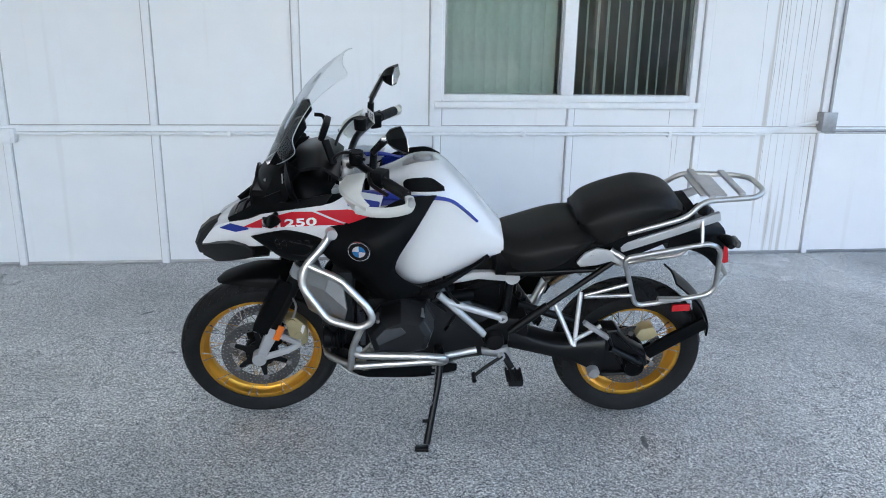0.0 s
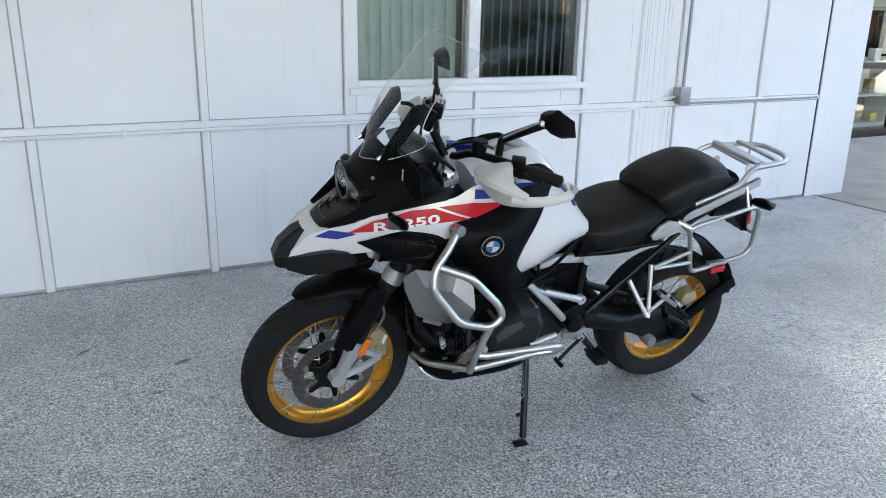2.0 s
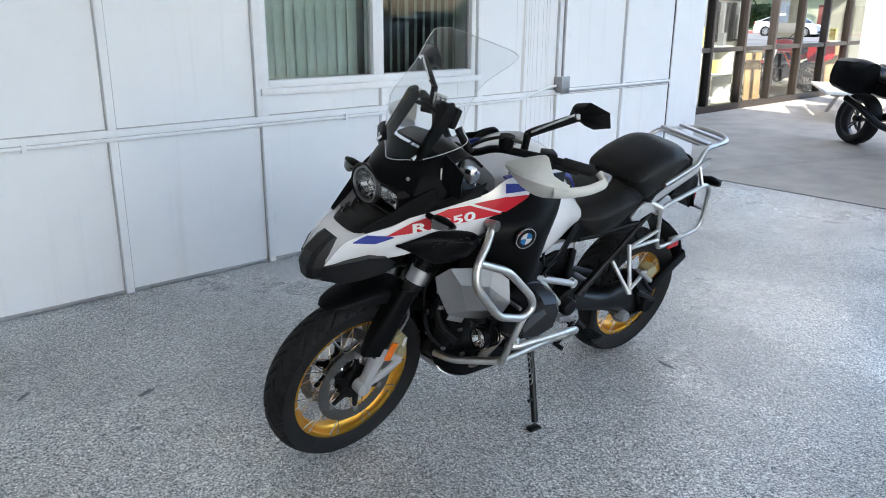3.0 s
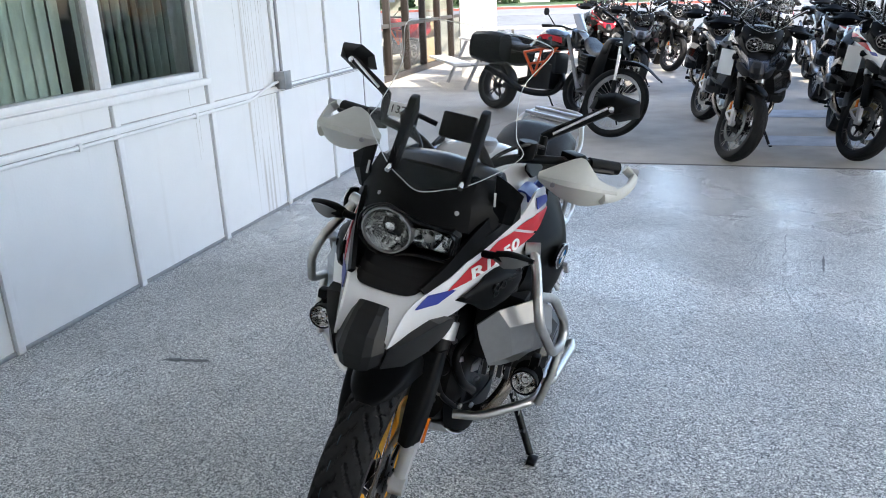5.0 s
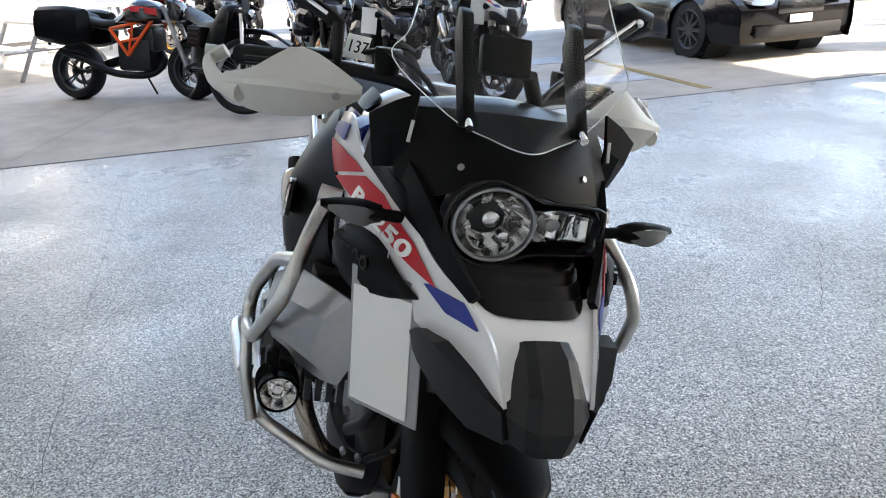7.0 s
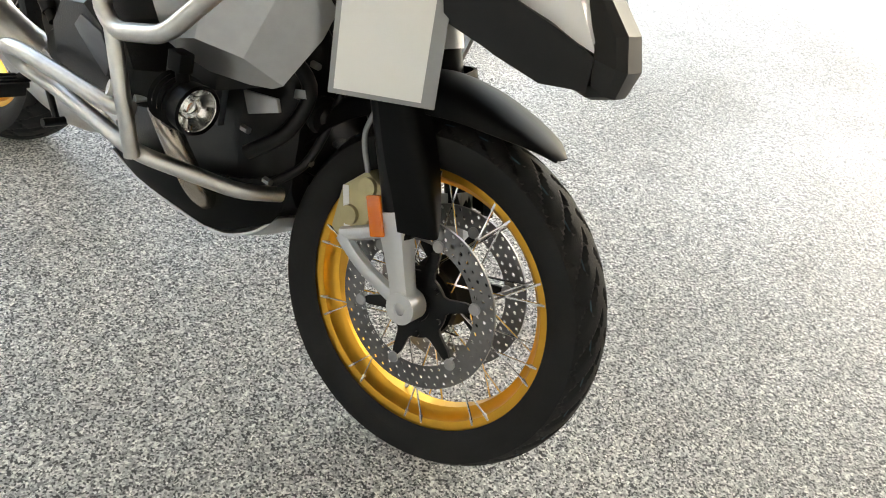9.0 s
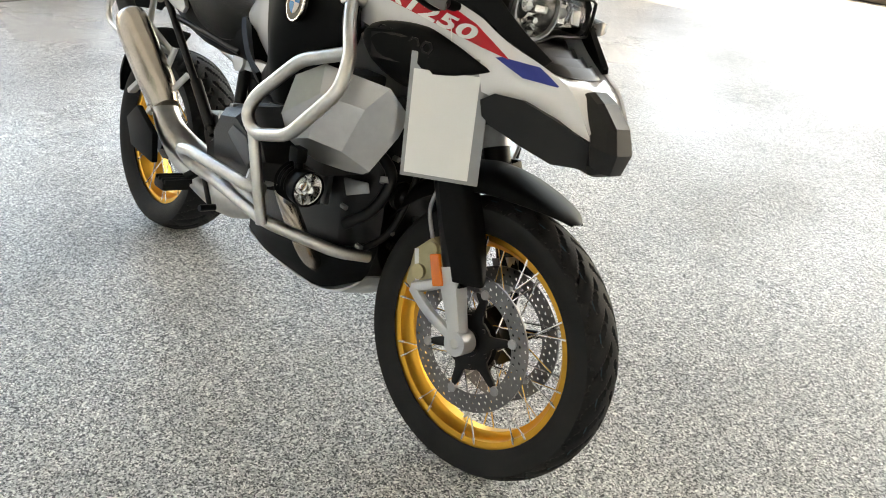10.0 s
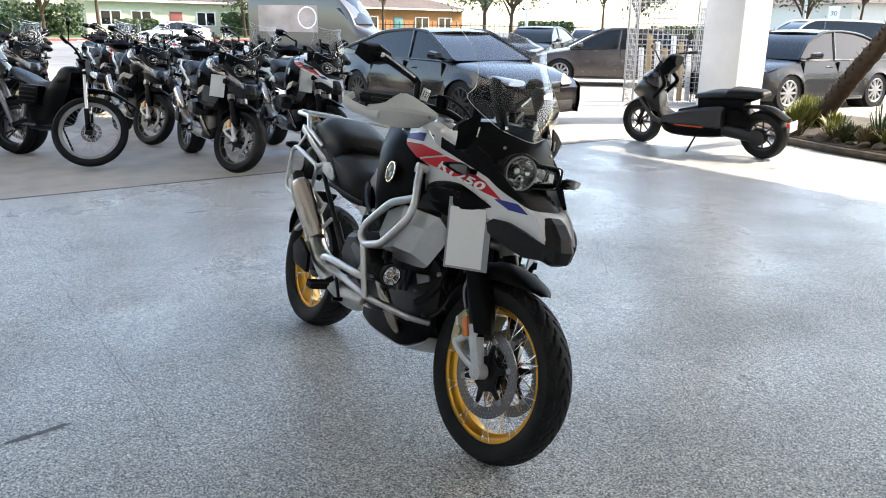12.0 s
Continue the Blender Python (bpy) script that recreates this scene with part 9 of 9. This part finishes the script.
# ---- street, houses and distance ----
street = part("road", bm_box(46, 60, -140, 120, -0.129, -0.115), M_ROAD, smooth=0, kind="structure", label="pale grey asphalt street")
part("kerb", bm_box(60, 60.2, -140, 120, -0.12, 0.06), M_KERB, smooth=0, kind="structure", label="worn red painted kerb")
part("pavement", bm_box(60.2, 62.2, -140, 120, -0.12, 0.05), M_WALK, smooth=0, kind="structure", label="pale concrete pavement")
part("lawn", bm_box(62.2, 76, -140, 120, -0.12, 0.06), M_GRASS, smooth=0, kind="structure", label="green front lawns")


def house(label, m, wall, w=16, d=9, h=3.2, door=M_TEAL):
    H = thing("house", label, "house", m, "houses over the street")
    part("wall", bm_box(-d / 2, d / 2, -w / 2, w / 2, -0.2, h), wall, H, smooth=0)
    bm = bmesh.new()
    o, rh = 0.6, 1.7
    e = [bm.verts.new(p) for p in ((-d / 2 - o, -w / 2 - o, h - 0.05), (d / 2 + o, -w / 2 - o, h - 0.05), (d / 2 + o, w / 2 + o, h - 0.05), (-d / 2 - o, w / 2 + o, h - 0.05))]
    r = [bm.verts.new(p) for p in ((0, -w / 2 + d / 2, h + rh), (0, w / 2 - d / 2, h + rh))]
    bm.faces.new((e[0], e[1], r[0]))
    bm.faces.new((e[1], e[2], r[1], r[0]))
    bm.faces.new((e[2], e[3], r[1]))
    bm.faces.new((e[3], e[0], r[0], r[1]))
    bm.faces.new(e[::-1])
    part("roof", bm, M_ROOFT, H, smooth=0)
    part("fascia", bm_box(-d / 2 - o - 0.05, -d / 2 - o, -w / 2 - o, w / 2 + o, h - 0.2, h - 0.02), M_TRIMW, H, smooth=0)
    part("door", bm_box(-d / 2 - 0.06, -d / 2, -0.6, 0.6, 0, 2.2, 0.02), door, H)
    for y in (-w * 0.36, -w * 0.18, w * 0.2, w * 0.37):
        win = part("window", bm_box(-d / 2 - 0.06, -d / 2, y - 0.95, y + 0.95, 0.9, 2.25, 0.01), M_TRIMW, H)
        for s in (-1, 1):
            part("pane", bm_box(-d / 2 - 0.075, -d / 2 - 0.061, y + s * 0.45 - 0.38, y + s * 0.45 + 0.38, 1.0, 2.15), M_CARGL, win, smooth=0)
    return H


house("cream bungalow with white trim and a teal door", pose(80, -1, 0), M_HOUSE)
house("cream bungalow with dark windows behind hedges", pose(81, 22, 0), M_HOUSE, door=M_BRICKR)
house("pale green bungalow with a reddish door", pose(80, -22, 0), M_HOUSEG, door=M_BRICKR)
house("bungalow with orange wood siding", pose(80, -47, 0), M_WOODF, 18)
house("long pale commercial building", pose(58, -100, 0, 0, 0, 60), M_HOUSE, 40, 12, 4.5)
house("long pale commercial building with dark windows", pose(30, -110, 0, 0, 0, 85), M_HOUSEG, 36, 12, 4.0)


def tree(label, x, y, h, crown, seed, material=M_LEAF4, trunk=0.18, z0=0.0, n=1500):
    r = random.Random(seed)
    T = thing("tree", label, "tree", pose(x, y, z0), "street trees")
    fork = h * 0.45
    part("trunk", bm_tube(spline([(0, 0, -0.2), (0.1, 0.05, fork * 0.5), (0.0, 0.1, fork), (0.1, 0, h * 0.75)], 5), trunk, 10, radii=[trunk * (1 - 0.7 * k / 15) for k in range(16)]), M_BARK, T)
    tips = []
    for k in range(9):
        a = 2 * math.pi * k / 9 + r.uniform(-0.3, 0.3)
        tip = Vector((math.cos(a) * crown * r.uniform(0.4, 0.9), math.sin(a) * crown * r.uniform(0.4, 0.9), h * r.uniform(0.62, 0.98)))
        part("limb", bm_tube(spline([(0, 0.1, fork * r.uniform(0.8, 1.15)), tip * 0.5 + Vector((0, 0, h * 0.28)), tip], 4), 0.05, 6, radii=[trunk * 0.45 * (1 - 0.9 * q / 9) + 0.005 for q in range(9)]), M_BARK, T)
        tips.append(tip)
    bm = bmesh.new()
    for _ in range(n):
        c = tips[r.randrange(len(tips))] + Vector((r.gauss(0, crown * 0.24), r.gauss(0, crown * 0.24), r.gauss(0, h * 0.09)))
        u = Vector((r.gauss(0, 1), r.gauss(0, 1), r.gauss(0, 1))).normalized()
        w = u.cross(Vector((r.gauss(0, 1), r.gauss(0, 1), r.gauss(0, 1)))).normalized()
        s = 0.10 * h / 6 * r.uniform(0.6, 1.4)
        bm.faces.new([bm.verts.new(c + u * s * 1.6), bm.verts.new(c + w * s * 0.7), bm.verts.new(c - u * s * 1.6), bm.verts.new(c - w * s * 0.7)])
    part("crown", bm, material, T, smooth=0, kind="stuff")
    return T


for i, a in enumerate(((66, 8, 6.5, 3.0), (68, 19, 8, 3.5), (67, 30, 7, 3.2), (66, -13, 7.5, 3.2), (69, -31, 9, 4.0), (67, -40, 8, 3.6), (66, -52, 9, 4.2), (62, -66, 9, 4), (52, -76, 10, 4.5), (40, -80, 9, 4), (30, -72, 9, 4.2), (22, -66, 8.5, 4), (14, -62, 9, 4), (8, -58, 8, 3.6), (-12, -48, 8, 4.0), (-24, -46, 9, 4.2), (-36, -40, 9, 4))):
    tree("leafy street tree with an uneven crown", a[0], a[1], a[2], a[3], 40 + i)


def hedge(label, x0, x1, y0, y1, h, seed, n=5000):
    r = random.Random(seed)
    T = thing("hedge", label, "hedge", pose((x0 + x1) / 2, (y0 + y1) / 2, 0), "clipped hedges")
    bm = bmesh.new()
    for _ in range(n):
        c = Vector((r.uniform(x0 - x1, x1 - x0) / 2, r.uniform(y0 - y1, y1 - y0) / 2, r.uniform(0.05, h) + r.gauss(0, 0.05)))
        u = Vector((r.gauss(0, 1), r.gauss(0, 1), r.gauss(0, 1))).normalized()
        w = u.cross(Vector((r.gauss(0, 1), r.gauss(0, 1), r.gauss(0, 1)))).normalized()
        s = r.uniform(0.06, 0.14)
        bm.faces.new([bm.verts.new(c + u * s * 1.4), bm.verts.new(c + w * s), bm.verts.new(c - u * s * 1.4), bm.verts.new(c - w * s)])
    part("foliage", bm, M_LEAF, T, smooth=0, kind="stuff")
    return T


hedge("dense clipped green hedge before the houses", 72, 73.5, 4, 12, 1.5, 1)
hedge("dense clipped green hedge before the houses", 72, 73.5, 15, 26, 1.8, 2)
hedge("dense clipped green hedge before the houses", 72, 73.5, -11, -6, 1.6, 3, 3000)
hedge("dense clipped green hedge beyond the lot", 40, 42, -62, -50, 1.6, 4)


for i, a in enumerate(((71, 75, -13.0, -6.5, 2.6), (68, 70, -18.2, -15.0, 1.4), (69, 71, -8.0, -4.5, 1.7), (46, 48, -46, -41, 1.8), (72, 75, -31, -26, 2.2))):
    hedge("tall uneven green shrubs by the street", a[0], a[1], a[2], a[3], a[4], 60 + i, 4200)
for i, a in enumerate(((67, -25.5, 5.0, 3.4), (40, -34, 5.2, 3.0), (35, -41, 5.0, 2.8), (27, -48, 5.5, 3.0), (48, -38, 6, 3.4), (66, -9, 4.6, 2.6), (16, -46, 5.5, 3.0))):
    tree("low spreading street tree with dense leaves", a[0], a[1], a[2], a[3], 80 + i, n=2200)


def van(label, m):
    V = thing("van", label, "van", m)
    part("body", bm_loft([half_ring(x, [(0, zt), (0.80, zt - 0.02), (0.98, zt - 0.22), (1.0, 1.0), (0.97, 0.35), (0.6, 0.30)]) for x, zt in ((-2.9, 2.62), (-2.85, 2.70), (-1.0, 2.72), (1.0, 2.70), (1.35, 2.60), (1.9, 2.0), (2.2, 1.45), (2.85, 1.15), (3.0, 0.9))], 3, 3), M_VAN, V)
    for s in (1, -1):
        part("pale_graphic", bm_box(-2.5, 0.4, 1.003 * s - 0.006, 1.003 * s + 0.006, 1.15, 2.25), M_VANP, V, smooth=0)
        part("round_mark", bm_lathe([(0.40, -0.006), (0.46, -0.006), (0.46, 0.006), (0.40, 0.006)], 40, center=(-0.1, 1.012 * s, 1.75), closed=True), M_PAPER, V)
        part("side_window", bm_prism([(1.05, 1.55), (1.10, 2.15), (1.45, 2.15), (1.95, 1.55)], 0.985 * s - 0.01, 0.985 * s + 0.01, 0.01), M_CARGL, V)
        part("tail_lamp", bm_box(-2.95, -2.88, 0.90 * s - 0.07, 0.90 * s + 0.07, 0.9, 1.6, 0.01), M_REDL, V)
        for x in (1.9, -1.75):
            part("wheel", bm_lathe([(0.0, -0.12), (0.25, -0.12), (0.35, -0.10), (0.35, 0.10), (0.24, 0.11), (0.0, 0.07)], 32, center=(x, 0.90 * s, 0.35)), M_RUBBER, V)
    part("windscreen", bm_sheet([[(1.42, 0.80, 2.53), (1.46, 0, 2.57), (1.42, -0.80, 2.53)], [(2.18, 0.88, 1.52), (2.26, 0, 1.54), (2.18, -0.88, 1.52)]], 0.02, 3), M_CARGL, V)
    return V


van("dark delivery van with pale printed side graphics", pose(29.5, -14.2, -0.1, 0, 0, 215))
car("dark compact sport utility car in a driveway over the street", pose(69.5, 2.2, 0.06, 0, 0, 0), M_COAL, L=4.5, wb=2.65, H=1.75, suv=True)
car("white saloon car on the street", pose(55, -15.5, -0.115, 0, 0, 90), M_WCAR)
car("silver saloon car at the far side of the lot", pose(32, -33, -0.13, 0, 0, 130), M_SILV)
car("dark saloon car at the far side of the lot", pose(24, -37, -0.13, 0, 0, 110), M_GRAPH)

# iron fence, sign posts and poles
fence = thing("iron_fence", "dark iron picket fence along the lot", "fence", pose(0, 0, -0.13))
A, Bq = Vector((45, -24, 0)), Vector((20, -52, 0))
npk = 120
pk = None
for k in range(npk + 1):
    p = A.lerp(Bq, k / npk)
    if pk is None:
        pk = part("picket", bm_box(-0.012, 0.012, -0.012, 0.012, 0, 1.75, 0.0), M_BLACKS, fence, smooth=0)
        pk.matrix_local = Matrix.Translation(p)
    else:
        share("picket", pk, fence, Matrix.Translation(p))
for z in (0.2, 1.55):
    part("rail", bm_rod(A + Vector((0, 0, z)), Bq + Vector((0, 0, z)), 0.02, seg=6), M_BLACKS, fence)


def sign_post(x, y, h, w, hh, text):
    S = thing("road_sign", "white road sign on a thin steel post", "sign", pose(x, y, -0.13, 0, 0, math.degrees(math.atan2(y - 1.9, x + 2.5))), "road signs")
    part("post", bm_rod((0, 0, 0), (0, 0, h), 0.03, seg=8), M_GALV, S)
    part("plate", bm_box(-0.045, -0.03, -w / 2, w / 2, h - hh, h, 0.004), M_PAPER, S)
    cu = bpy.data.curves.new("digits", "FONT")
    cu.body, cu.size, cu.extrude, cu.align_x, cu.align_y = text, hh * 0.5, 0.002, "CENTER", "CENTER"
    tmp = bpy.data.objects.new("tmp", cu)
    scene.collection.objects.link(tmp)
    me = bpy.data.meshes.new_from_object(tmp.evaluated_get(bpy.context.evaluated_depsgraph_get()))
    bpy.data.objects.remove(tmp)
    bm = bmesh.new()
    bm.from_mesh(me)
    bpy.data.meshes.remove(me)
    part("digits", bm, M_BLACKS, S, smooth=0).matrix_local = pose(-0.048, 0, h - hh * 0.55, 90, 0, -90)
    return S


sign_post(23, -44, 3.0, 0.6, 0.75, "30")
for x, y, h in ((34, -30, 7), (26, -46, 8), (48, -20, 8), (12, -48, 8)):
    pl = thing("utility_pole", "tall grey utility pole", "pole", pose(x, y, -0.13), "utility poles")
    part("shaft", bm_tube([(0, 0, 0), (0, 0, h)], 0.09, 12, radii=[0.11, 0.07]), M_SIGNG, pl)
    part("arm", bm_rod((0, 0, h - 0.4), (0.9, 0.5, h - 0.2), 0.04), M_SIGNG, pl)

# plain unseen buildings that close the place behind the walker
# this wall is added to cut the sky light from the west
part("west_light_block", bm_box(-9.3, -9.0, -18.0, 2.6, -0.01, 5.6), M_STUCCO, smooth=0, kind="structure", label="unseen plain white wall added to block light from the west")
part("building_south", bm_box(-60, -20, -70, -60, 0, 5.5), M_HOUSE, smooth=0, kind="structure", label="plain pale building far behind")
